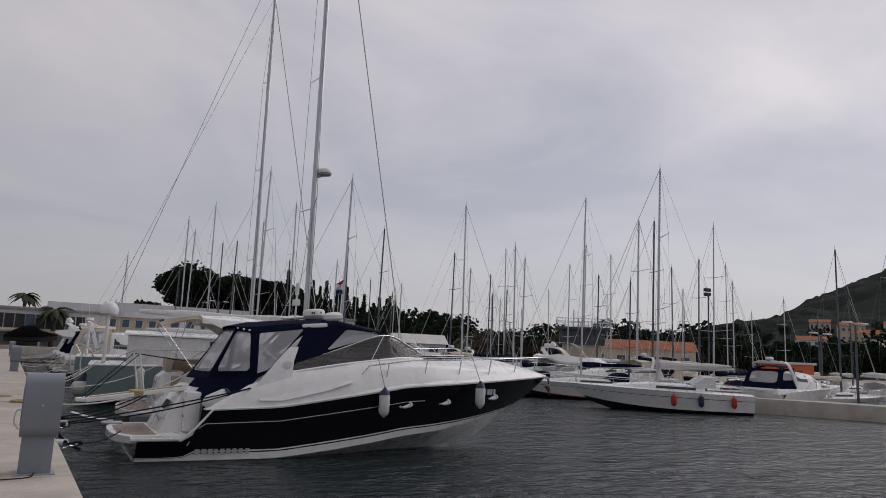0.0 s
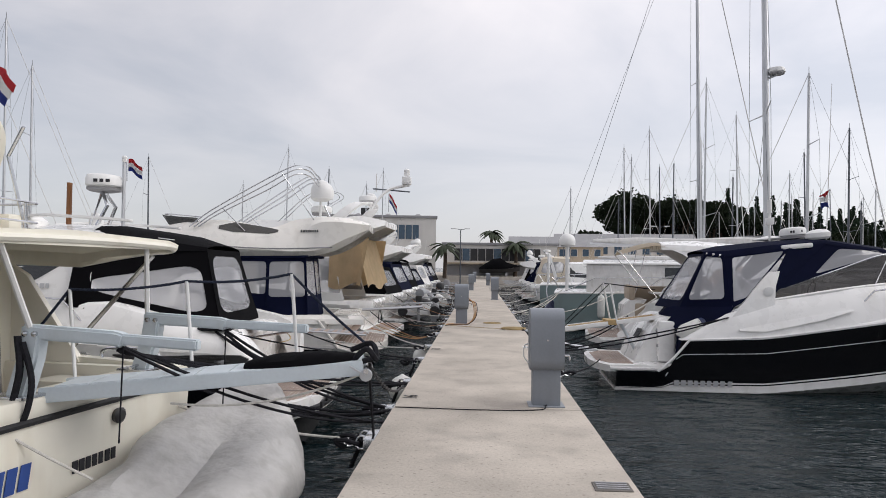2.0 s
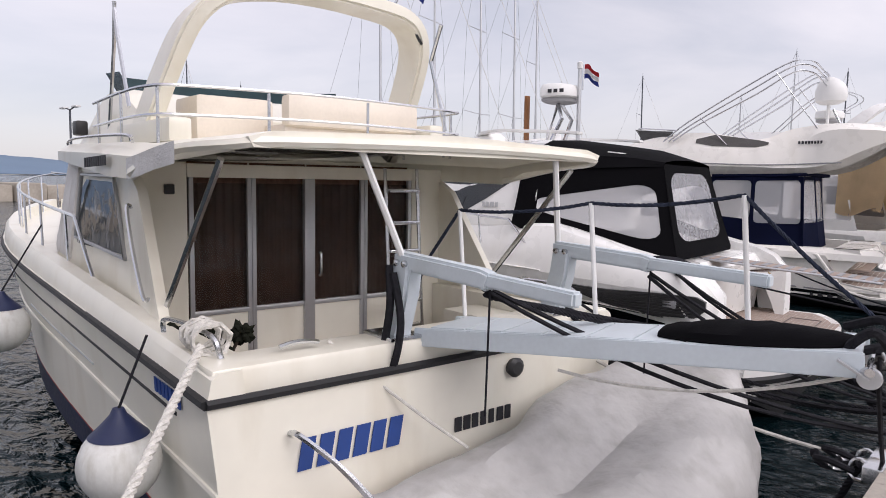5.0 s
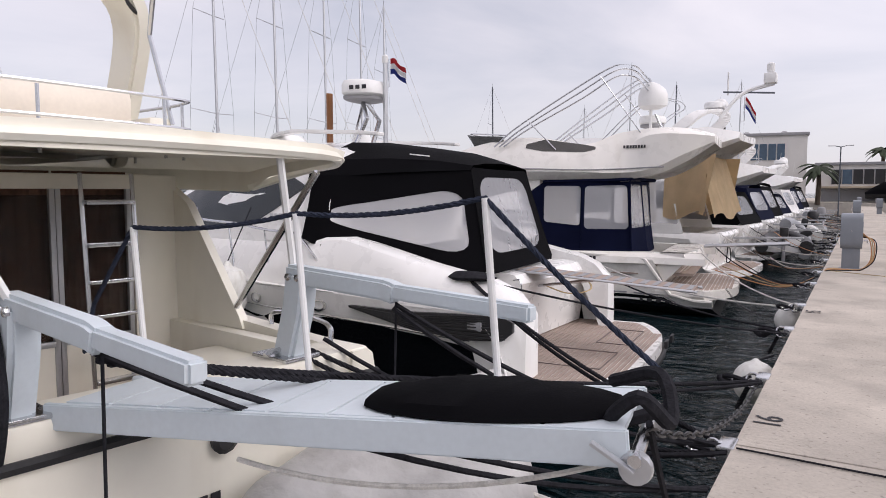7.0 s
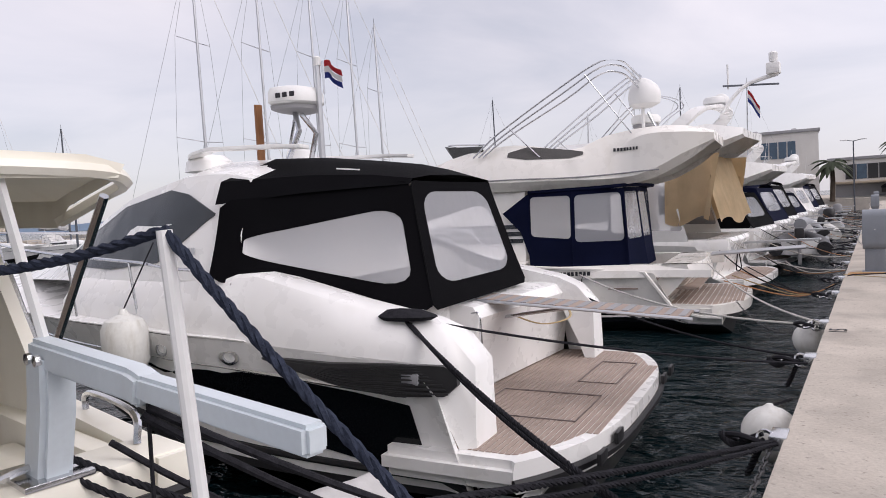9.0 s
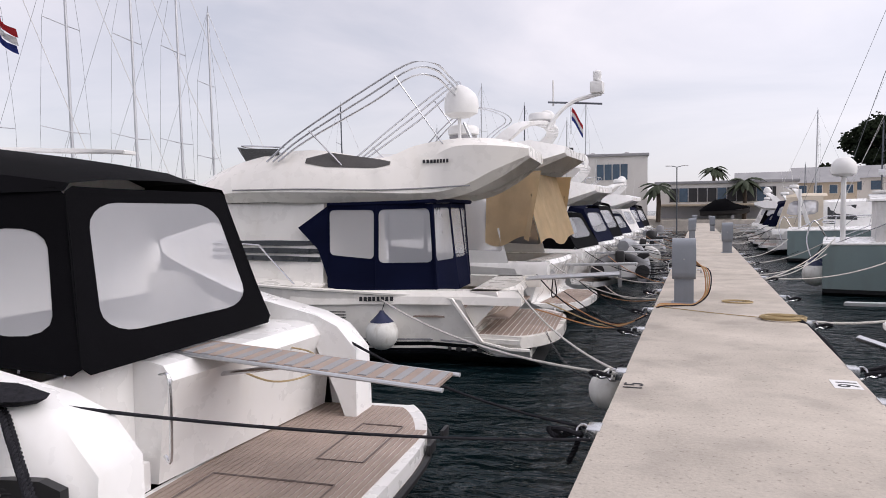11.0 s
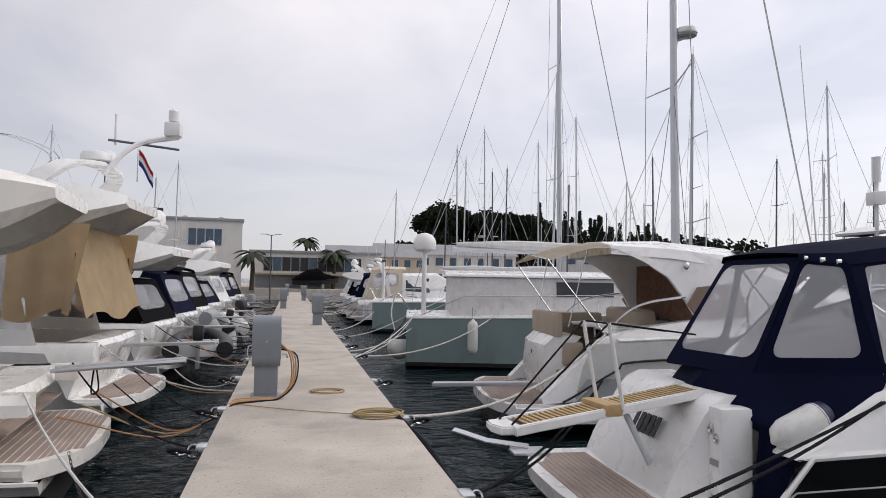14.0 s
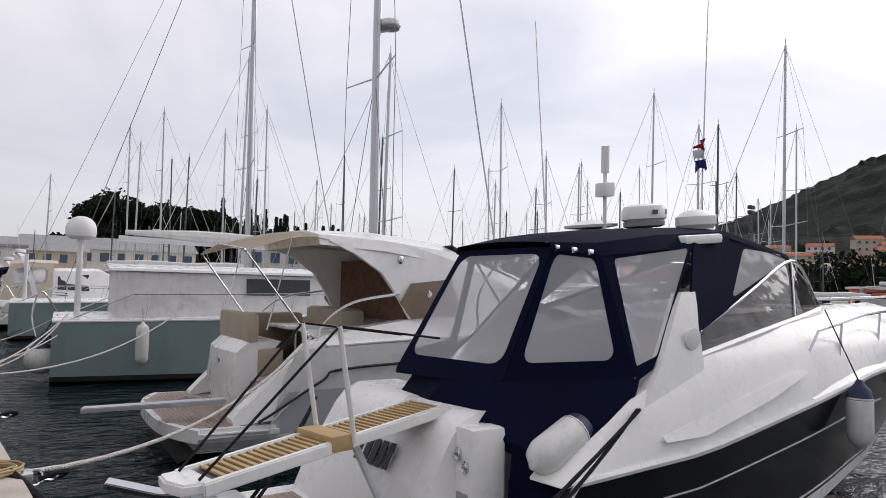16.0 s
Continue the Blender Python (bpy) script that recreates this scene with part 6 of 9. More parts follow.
b4 = cockpit_boat(-3.25, 25.1, 178, 11.5, 3.9, "motor_yacht", "white flybridge motor yacht with hanging tan canvas curtains", 3.5, fly=True, tan=True, seed=3)
bars(b4, (0.72, 0.9, 0.95), (0, -1, 0), (-0.2, 0, 1), 1.0, 0.12, 8, PAINTSILVER, 15)
M4 = b4.matrix_world.copy()
mastp = part("sensor_mast", bar(curve([(0.9, 0.5, 4.3), (0.6, 0.3, 4.75), (0.3, 0.1, 5.0), (-0.3, 0.0, 5.15)]), 0.05), PLASTICWHITE, b4)
part("camera_head", bx((-0.35, -0.16, 5.15), (-0.05, 0.16, 5.42), 0.04), PLASTICWHITE, mastp)
part("lamp_head", lathe(bmesh.new(), [(0.09, 0), (0.1, 0.06), (0.1, 0.2), (0.05, 0.24)], 12, Matrix.Translation((-0.2, 0, 5.45))), PLASTICWHITE, mastp)
part("cross_arm", bar([(0.9, 0.3, 4.98), (-0.3, -0.1, 4.92)], 0.025), MASTDARK, mastp)
part("whip", bar([(0.8, 0.2, 4.9), (0.8, 0.2, 5.5)], 0.025), PLASTICWHITE, mastp)
f1 = flag("ensign", M4 @ V(0.35, 0.35, 4.2), "folded tricolour ensign on a leaning staff", (FLAGR, FLAGW, FLAGB), 0.32, 0.3, 0.4, 0.62)
cockpit_boat(-3.2, 30.04, 175, 10.5, 3.6, "motor_boat", "white motor boat with a raked black canvas cockpit cover", 3.1, CANVASBLACK, fly=True, dark=True, seed=5)
cockpit_boat(-3.2, 34.58, 175, 9.6, 3.4, "motor_boat", "white motor boat under a navy canvas cover", 2.7, CANVASNAVY, seed=6)
cockpit_boat(-3.3, 38.92, 174, 9.0, 3.2, "motor_boat", "white motor boat with black cover and radar arch", 2.8, CANVASBLACK, seed=7)
cockpit_boat(-3.3, 43.46, 174, 10.0, 3.4, "motor_boat", "white motor boat with navy cockpit cover", 3.0, CANVASNAVY, fly=True, seed=8)
cockpit_boat(-3.3, 48.66, 174, 9.0, 3.2, "motor_boat", "white motor boat with pale canvas cover", 2.7, CANVASWHITE, seed=9)
cockpit_boat(-3.4, 53.85, 174, 9.0, 3.2, "motor_boat", "white motor boat with navy cockpit cover", 2.8, CANVASNAVY, seed=10)
cockpit_boat(-3.4, 59.52, 174, 9.5, 3.2, "motor_boat", "white motor boat with black cover", 2.8, CANVASBLACK, seed=11)



# ---- tenders and outboards at the far sterns ----
def tender(x, y, heading, tilt, tubes, label):
    e = thing("inflatable_tender", label, "dinghy", Matrix.Translation((x, y, WL + 0.62)) @ pose(0, 0, 0, tilt, 0, heading), "tenders")
    path = curve([(-1.25, 0.62, 0.05), (0.0, 0.64, 0.06), (0.8, 0.55, 0.12), (1.3, 0.25, 0.22), (1.38, 0, 0.24), (1.3, -0.25, 0.22), (0.8, -0.55, 0.12), (0.0, -0.64, 0.06), (-1.25, -0.62, 0.05)])
    part("tube", bar(path, 0.20, 12), tubes, e)
    part("floor", loft(bmesh.new(), [[V(xx, w, z), V(xx, 0, z - 0.16), V(xx, -w, z), V(xx, 0, z + 0.03)] for xx, w, z in ((-1.1, 0.5, -0.08), (0.5, 0.5, -0.06), (1.2, 0.1, 0.08))], closed=True), ROOFGREY, e)
    part("transom", bx((-1.16, -0.48, -0.12), (-1.10, 0.48, 0.30), 0.01), PLASTICWHITE, e)
    part("thwart", bx((-0.3, -0.5, 0.10), (-0.02, 0.5, 0.14), 0.01), TEAK, e)
    m = part("outboard", bx((-1.42, -0.13, 0.28), (-1.08, 0.13, 0.66), 0.07), PLASTICBLACK, e, "black outboard motor")
    part("outboard_leg", bx((-1.30, -0.05, -0.4), (-1.16, 0.05, 0.3), 0.03), ROOFGREY, m)
    return e


TUBEGREY = mat("tube_grey", (0.30, 0.31, 0.33), 0.55, vary=0.15, scale=2)
tender(-3, 29.85, 95, 0, PLASTICBLACK, "black inflatable tender with outboard lying across a stern platform")
tender(-3, 34.39, 92, 58, TUBEGREY, "grey inflatable tender tipped up against a transom")
tender(-3.1, 38.73, 95, 12, FENDERWHITE, "pale inflatable tender lying across a stern platform")
tender(-3.1, 48.56, 92, 50, TUBEGREY, "grey inflatable tender tipped up against a transom")


def stern_outboard(x, y, colour, label):
    e = thing("outboard_motor", label, "outboard motor", Matrix.Translation((x, y, WL + 0.5)), "stern outboards")
    part("cowl", loft(bmesh.new(), [[V(0.24 * sx * math.cos(a), 0.17 * sx * math.sin(a), z) for a in [k * math.tau / 12 for k in range(12)]] for z, sx in ((0.42, 0.8), (0.5, 1.0), (0.8, 1.0), (0.92, 0.8), (0.96, 0.3))], closed=True), colour, e)
    part("leg", bx((-0.06, -0.05, -0.6), (0.10, 0.05, 0.45), 0.03), colour, e)
    part("bracket", bx((-0.40, -0.12, 0.05), (-0.06, 0.12, 0.30), 0.02), STEEL, e)


for x, y, c, l in ((-2.9, 43.1, PLASTICBLACK, "black outboard motor on a stern bracket"), (-2.9, 43.8, PLASTICBLACK, "black outboard motor on a stern bracket"), (-3.0, 53.7, ROOFGREY, "grey outboard motor on a stern bracket")):
    stern_outboard(x, y, c, l)
# ---- black-hulled open cruiser with navy cover ----
def open_cruiser():
    e = boat_at("open_cruiser", "black-hulled white open cruiser with navy canvas cockpit cover", 1.93, 17.66, -2.5)
    H = Hull(11.6, 3.7, 0.88, 1.44, draft=0.7, rake=1.45, aft=0.95, flare=0.90, full=2.3, start=0.42, sheer=1.1, chine=-0.12, plat=1.35, platz=0.30, stem=-0.10, foot=1.6)
    part("hull", H.mesh([(0.05, 3), (0.13, 3), (0.155, 2), (0.18, 3), (0.5, 2), (0.8, 2), (1, 2)], 36), [WHITE, WHITE, BLACKHULL, WHITE], e)
    part("deck", H.deck(0.44, 1.0, 0.52, -0.01), WHITE, e)
    part("cockpit_sole", H.deck(0.18, 0.46, 0.0, -0.05, 16, 0.3), TEAK, e)
    for sd in (1, -1):
        part("rub_rail", H.rub(1.0, 0.03, sd, 0.1), WHITE, e)
        part("pinstripe", H.rub(0.72, 0.010, sd, 0.12, 0.62), PAINTSILVER, e)
        for x in (6.45, 7.6, 9.3):
            p = H.side(x, 0.66)
            part("porthole", lathe(bmesh.new(), [(0.15, -0.02), (0.16, 0.015), (0.12, 0.02), (0.11, 0.0)], 18, pose(p.x, sd * (p.y + 0.0), p.z, -82 * sd) @ Matrix.Diagonal((1.15, 0.55, 1, 1))), STEEL, e)
        # side decks: moulded shoulder rising from the rub rail
        rows = []
        for x, z1, inn in ((1.75, 0.94, 0.12), (2.1, 1.12, 0.16), (2.7, 1.40, 0.20), (3.6, 1.68, 0.28), (5.2, 1.78, 0.42), (6.8, 1.80, 0.56), (8.2, 1.72, 0.60), (9.9, 1.60, 0.4)):
            p = H.side(x, 1)
            rows.append([V(x, sd * p.y, p.z - 0.01), V(x, sd * (p.y - inn * 0.3), p.z + (z1 - p.z) * 0.6), V(x, sd * (p.y - inn), z1), V(x, sd * max(0, p.y - inn - 0.3), z1 + 0.01), V(x, sd * max(0, p.y - inn - 0.3), p.z - 0.02)])
        part("side_deck", loft(bmesh.new(), rows, closed=True), WHITE, e)
        part("scoop", loft(bmesh.new(), [[V(x, sd * (1.80 - 0.05 * (z - 1.1)), z), V(x, sd * (1.85), z - d), V(x, sd * 1.72, z - d * 0.5)] for x, z, d in ((2.9, 1.16, 0.03), (3.4, 1.25, 0.12), (4.4, 1.34, 0.10), (5.0, 1.38, 0.02))], closed=True), WHITE, e)
    part("swim_platform", plate(rounded_xy(-0.05, -1.68, 1.75, 1.68, 0.35), 0.26, 0.40, 0.05), WHITE, e)
    planking(e, 0.10, 0.85, -1.35, 1.35, 0.395, 0.3)
    part("transom", loft(bmesh.new(), [[V(x0, 1.6, z), V(x0 - 0.08, 0.6, z), V(x0, -0.8, z), V(2.1, -0.8, z), V(2.1, 1.6, z)] for z, x0 in ((0.38, 0.92), (0.62, 1.02), (0.95, 1.22), (1.15, 1.36), (1.24, 1.46), (1.30, 1.62))], closed=True), WHITE, e)
    part("shower_box", bx((1.40, -1.06, 0.42), (1.74, -0.76, 1.23), 0.05), WHITE, e)
    for y, z in ((-0.86, 1.05), (-0.97, 0.98)):
        part("fitting", lathe(bmesh.new(), [(0.045, 0), (0.05, 0.02), (0.03, 0.03), (0.02, 0.01)], 12, pose(1.40, y, z, 0, -90)), STEEL, e)
    bars(e, (1.08, 0.50, 0.84), (0, -1, 0.02), (0.62, 0.15, 1), 0.72, 0.22, 5, PAINTBLACK, 21)
    part("vent", bx((1.385, -1.0, 0.72), (1.41, -0.84, 0.78), 0.004), ROOFGREY, e)
    p0 = H.side(8.8, 0.80)
    bars(e, (8.7, -p0.y - 0.012, p0.z - 0.06), (1, 0.14, 0.03), (0, -0.1, 1), 0.62, 0.12, 6, PAINTSILVER, 22)
    p1 = H.side(1.9, 0.14)
    bars(e, (1.6, -p1.y - 0.02, 0.0), (1, 0, 0), (0, -0.15, 1), 1.25, 0.12, 9, PAINTSILVER, 23)
    # windscreen
    ws = [(3.55, [(1.53, 1.66), (1.48, 1.84)]), (4.8, [(1.44, 1.76), (1.23, 2.14)]), (6.0, [(1.22, 1.80), (0.96, 2.42)]), (6.8, [(0.9, 1.80), (0.70, 2.14)]), (7.3, [(0.50, 1.80), (0.46, 1.93)])]
    for sd in (1, -1):
        g = part("windscreen_side", loft(bmesh.new(), [[V(x, sd * y, z) for y, z in h] for x, h in ws], cap=False), SMOKE, e, "curved tinted side windscreen")
        part("screen_frame", bar(curve([(x, sd * h[1][0], h[1][1]) for x, h in ws]), 0.022), STEEL, g)
        part("screen_foot", bar(curve([(x, sd * (h[0][0] + 0.01), h[0][1]) for x, h in ws]), 0.04), WHITE, g)
        for x in (3.9,):
            part("screen_post", bar([(5.6, sd * 1.30, 1.80), (6.0, sd * 0.98, 2.40)], 0.014), STEEL, g)
    part("windscreen_front", panel([(7.3, 0.50, 1.84), (7.3, -0.50, 1.84), (6.0, -0.96, 2.42), (6.0, 0.96, 2.42)], 0.006), SMOKE, e)
    # radar arch, swept
    for sd in (1, -1):
        part("arch_leg", loft(bmesh.new(), [[V(x0, sd * (y + 0.05), z), V(x1, sd * (y + 0.05), z), V(x1, sd * (y - 0.08), z), V(x0, sd * (y - 0.08), z)] for z, x0, x1, y in ((1.30, 2.75, 3.60, 1.64), (1.65, 3.04, 3.62, 1.58), (1.95, 3.28, 3.66, 1.48), (2.15, 3.46, 3.74, 1.39), (2.26, 3.58, 3.78, 1.33))], closed=True), WHITE, e)
        part("arch_lamp", lathe(bmesh.new(), [(0.1, 0), (0.1, 0.02), (0.05, 0.03)], 14, pose(3.50, sd * 1.59, 1.86, -90 * sd)), PLASTICWHITE, e)
    part("arch_top", bx((3.9, -1.15, 2.70), (4.5, 1.15, 2.80), 0.04), WHITE, e)
    # navy cover
    def cover(c, w, **k):
        canvas_panel(e, c, w, CANVASNAVY, VINYL, "cover_panel", 0.02, **k)
    sb, st = -1, 1
    for sd in (1, -1):
        A0, A1 = V(1.62 if sd > 0 else 1.88, 0.76 * sd, 1.44), V(2.47, 0.80 * sd, 2.67)      # edge of the stern panel
        B0, B1 = V(2.84, 1.54 * sd, 1.52), V(2.78, 1.10 * sd, 2.62)      # corner of the side
        C0, C1 = V(3.0, 1.58 * sd, 1.62), V(4.05, 1.13 * sd, 2.74)
        q = (A0, B0, B1, A1)
        cover(q if sd < 0 else (B0, A0, A1, B1), (0.10, 0.16, 0.88, 0.95), r=0.12)
        q = (B0, C0, C1, B1)
        cover(q if sd < 0 else (C0, B0, B1, C1), (0.12, 0.10, 0.95, 0.95), r=0.05)
        q = (V(3.52, 1.53 * sd, 1.92), V(3.66, 1.51 * sd, 1.82), V(4.80, 0.98 * sd, 2.77), V(4.03, 1.13 * sd, 2.74))
        part("cover_web", panel(q, 0.012), CANVASNAVY, e)
        q = (V(3.66, 1.49 * sd, 1.86), V(5.98, 0.97 * sd, 2.43), V(5.80, 0.95 * sd, 2.52), V(4.79, 0.97 * sd, 2.76))
        canvas_panel(e, q if sd < 0 else (q[1], q[0], q[3], q[2]), (0.30, 0.14, 0.97, 0.9), CANVASNAVY, VINYL, "front_panel", 0.01, r=0.1)
        part("cover_skirt", panel([(1.52, 0.0, 1.22), (1.56, 0.72 * sd, 1.20), (1.80, 1.08 * sd, 1.05), (2.0, 1.66 * sd, 1.02), (2.62, 1.68 * sd, 1.26), (2.86, 1.55 * sd, 1.54), (1.88, 0.77 * sd, 1.48), (1.80, 0.0, 1.48)], 0.012), CANVASNAVY, e)
        if sd < 0:
            part("gate_curtain", panel([(1.74, -1.07, 0.42), (1.76, -1.64, 0.42), (2.02, -1.66, 1.06), (1.80, -1.07, 1.08)], 0.012), CANVASNAVY, e, "navy canvas curtain closing the side gate")
        for t in (0.15, 0.5, 0.85):
            q = A1.lerp(B1, t)
            part("eyelet", lathe(bmesh.new(), [(0.03, -0.02), (0.03, 0.02), (0.015, 0.025)], 10, Matrix.Translation(q + V(-0.03, 0, 0.0)) @ pose(0, 0, 0, 0, -90)), STEEL, e)
    cover((V(1.62, 0.76, 1.44), V(1.88, -0.76, 1.44), V(2.47, -0.80, 2.67), V(2.47, 0.80, 2.67)), (0.06, 0.14, 0.94, 0.95), r=0.12)
    rs = [(2.42, [(0.84, 2.64), (0.80, 2.71), (0.4, 2.73), (0, 2.74)]), (2.8, [(1.13, 2.60), (1.02, 2.72), (0.55, 2.82), (0, 2.84)]), (3.6, [(1.16, 2.68), (1.04, 2.82), (0.6, 2.90), (0, 2.92)]), (4.8, [(1.0, 2.74), (0.92, 2.82), (0.5, 2.88), (0, 2.90)]), (6.0, [(0.98, 2.42), (0.92, 2.50), (0.5, 2.58), (0, 2.60)])]
    part("cover_roof", loft(bmesh.new(), [sym(x, h) for x, h in rs], cap=False), CANVASNAVY, e, "taut navy canvas roof")
    # seats and wheel behind the vinyl
    part("sunbed", bx((2.1, -0.7, 0.9), (2.8, 0.7, 1.35), 0.08), SEATCREAM, e)
    part("helm_seat", bx((3.7, -0.9, 0.9), (4.2, -0.2, 1.75), 0.1), SEATCREAM, e)
    part("dash", bx((4.8, -1.0, 1.2), (5.3, 0.9, 1.85), 0.1), WHITE, e)
    part("steering_wheel", bar([(4.65 + 0.05 * math.sin(a), -0.55 + 0.2 * math.cos(a), 1.75 + 0.2 * math.sin(a)) for a in [k * math.tau / 14 for k in range(14)]], 0.015, 6, closed=True), PLASTICBLACK, e)
    for sd in (1, -1):
        part("cover_bow", bar(curve([(3.1, sd * 1.4, 1.6), (2.95, sd * 1.2, 2.2), (3.1, sd * 1.0, 2.62)]), 0.014), STEEL, e)
        part("cover_bow", bar([(3.6, sd * 1.3, 1.7), (2.7, sd * 0.85, 2.55)], 0.014), STEEL, e)
    # radar on the arch
    m = part("radar_post", bar([(4.45, 0.0, 2.76), (4.45, 0.0, 2.94)], 0.09, 10), PLASTICWHITE, e)
    radome(m, (4.45, 0.0, 2.98), 0.27, 0.2)
    bars(m, (4.32, -0.272, 3.05), (1, 0.12, 0), (0, 0, 1), 0.28, 0.05, 5, PAINTBLACK, 24)
    part("tv_disc", lathe(bmesh.new(), [(0.05, 0), (0.05, 0.06), (0.32, 0.09), (0.33, 0.12), (0.1, 0.17), (0.01, 0.18)], 18, Matrix.Translation((4.1, 0.55, 2.86))), PLASTICWHITE, m)
    part("spare_dome", lathe(bmesh.new(), [(0.2, 0), (0.24, 0.05), (0.24, 0.14), (0.15, 0.2), (0.01, 0.22)], 16, Matrix.Translation((4.8, -0.5, 2.86))), PLASTICWHITE, m)
    ap_ = part("antenna_pole", bar([(4.05, 0.25, 2.85), (4.05, 0.25, 3.55)], 0.025), PLASTICWHITE, m)
    part("horn_box", bx((3.97, 0.16, 3.28), (4.13, 0.34, 3.44), 0.02), PLASTICWHITE, ap_)
    part("antenna_tube", bar([(4.05, 0.25, 3.55), (4.05, 0.25, 3.85)], 0.05, 10), PLASTICWHITE, ap_)
    for a, b in (((3.7, 0.9, 2.8), (3.55, 1.0, 5.4)), ((5.0, -0.4, 2.8), (5.1, -0.45, 6.2))):
        part("whip_antenna", bar([a, b], 0.012, 5, 0.006), PLASTICWHITE, m)
    for j, fm in enumerate((FLAGR, FLAGW, FLAGB)):
        bm = loft(bmesh.new(), [[V(5.04 - 0.17 * u, -0.44 + 0.06 * math.sin(u * 7 + j), 3.90 - 0.12 * j - (0.10 if j == 0 else 0.03) * u), V(5.04 - 0.17 * u, -0.44 + 0.06 * math.sin(u * 7 + j + 1), 3.78 - 0.12 * j - 0.02 * u + 0.03 * math.sin(u * 9 + 2 * j))] for u in (0, 0.25, 0.5, 0.75, 1)], cap=False)
        bmesh.ops.solidify(bm, geom=bm.faces[:], thickness=0.004)
        part("flag_stripe", bm, fm, m)
    H.rail(e, 0.42, 1.0, 0.55, 6, 0.018, 0.14)
    part("anchor", strap([(11.5, 0, 1.45), (11.7, 0, 1.40), (11.8, 0, 1.1)], 0.08, 0.05, (0, 1, 0)), STEEL, e)
    part("anchor_fluke", panel([(11.65, 0.12, 1.2), (11.8, 0, 0.95), (11.65, -0.12, 1.2), (11.83, 0, 1.3)], 0.015), mat("galvanised_rust", (0.22, 0.16, 0.12), 0.7), e)
    part("deck_hatch", bx((7.2, -0.3, 1.86), (7.8, 0.3, 1.9), 0.02), SMOKE, e)
    # stern bracket
    part("ladder_bracket", strap([(0.15, 1.5, 0.44), (-0.35, 1.62, 0.5), (-0.75, 1.75, 0.62)], 0.16, 0.05, (0, 1, 0.2)), STEEL, e)
    part("bracket_plate", bx((-0.1, 1.2, 0.405), (0.35, 1.6, 0.44), 0.01), ALU, e)
    return e


oc = open_cruiser()
EM = refit(oc, ((-1, 0, 1.88, 2.47, 11.8), (-1, 0, 1.86, 2.40, 12.1)), ((0,), (0.84,)), ((-1, 0, 1.0, 1.44, 2.67, 7), (-1, 0, 1.0, 1.54, 2.74, 7.1)), (0.32, 3.4, 6.5))
ef = thing("plank_gangway", "white gangplank with golden teak grating slung from a transom", "gangplank", EM @ pose(1.46, -0.14, 1.34, 0, 0, 189.5))
T, DZ = 2.1, -0.28
for y in (-0.2, 0.2):
    part("side_beam", strap([(-0.05, y, 0.0), (T, y, DZ)], 0.06, 0.09, (0, 1, 0)), WHITE, ef)
part("end_cap", plate([(T - 0.1, -0.22), (T + 0.12, -0.18), (T + 0.16, 0), (T + 0.12, 0.18), (T - 0.1, 0.22)], DZ - 0.035, DZ + 0.045, 0.015), WHITE, ef)
n = 34
for i in range(n):
    x = 0.02 + (T - 0.15) * i / n
    part("grating_slat", bx((x, -0.165, DZ * x / T + 0.02), (x + 0.036, 0.165, DZ * x / T + 0.035)), TEAKGOLD, ef, smooth=False)
part("grating_backing", panel([(0, -0.16, 0.0), (T - 0.1, -0.16, DZ * 0.95), (T - 0.1, 0.16, DZ * 0.95), (0, 0.16, 0.0)], 0.008), TEAKDARK, ef)
part("hinge_band", bx((0.95, -0.235, -0.19), (1.15, 0.235, -0.07), 0.02), TEAKGOLD, ef)
for y in (-0.24, 0.24):
    part("stanchion", bar([(0.95, y, -0.13), (1.12, y, 0.72)], 0.02, 8), PLASTICWHITE, ef)
    part("hand_line", bar([(T, y * 0.6, DZ + 0.05), (1.12, y, 0.72), (0.1, y, 0.6)], 0.010, 6), ROPEDARK, ef)
part("support_leg", bar([(0.8, 0.0, -0.15), (0.35, 0, -0.95)], 0.035, 8), ALUGREY, ef)
for a, k in (((5.75, -2.0, 0.9), 0.62), ((8.5, -1.72, 1.02), 0.62)):
    fender(EM @ Vector(a), 0.13, k, EM @ V(a[0] - 0.1, a[1] + 0.35, 1.9), cap=True, label="white cylindrical fender with navy cap against a black hull")
fender(EM @ V(2.02, -1.44, 1.14), 0.15, 0.62, None, pose(0, 0, 0, 0, 66, 0), "white fender with navy cap lashed across a stern corner", True)
rope(EM @ V(2.72, -1.7, 1.34), (0.62, 15.9, -0.03), 0.04, 0.014)
rope(EM @ V(2.70, -1.69, 1.34), (0.62, 15.85, -0.03), 0.12, 0.014)
rope(EM @ V(1.1, 1.5, 1.2), (0.62, 17.3, -0.03), 0.15, 0.014)
rope(EM @ V(1.1, 1.5, 1.2), (0.62, 17.4, -0.03), 0.25, 0.014)
rope(EM @ V(0.1, -1.6, 0.5), (0.6, 13.4, -0.04), 0.10, 0.012)


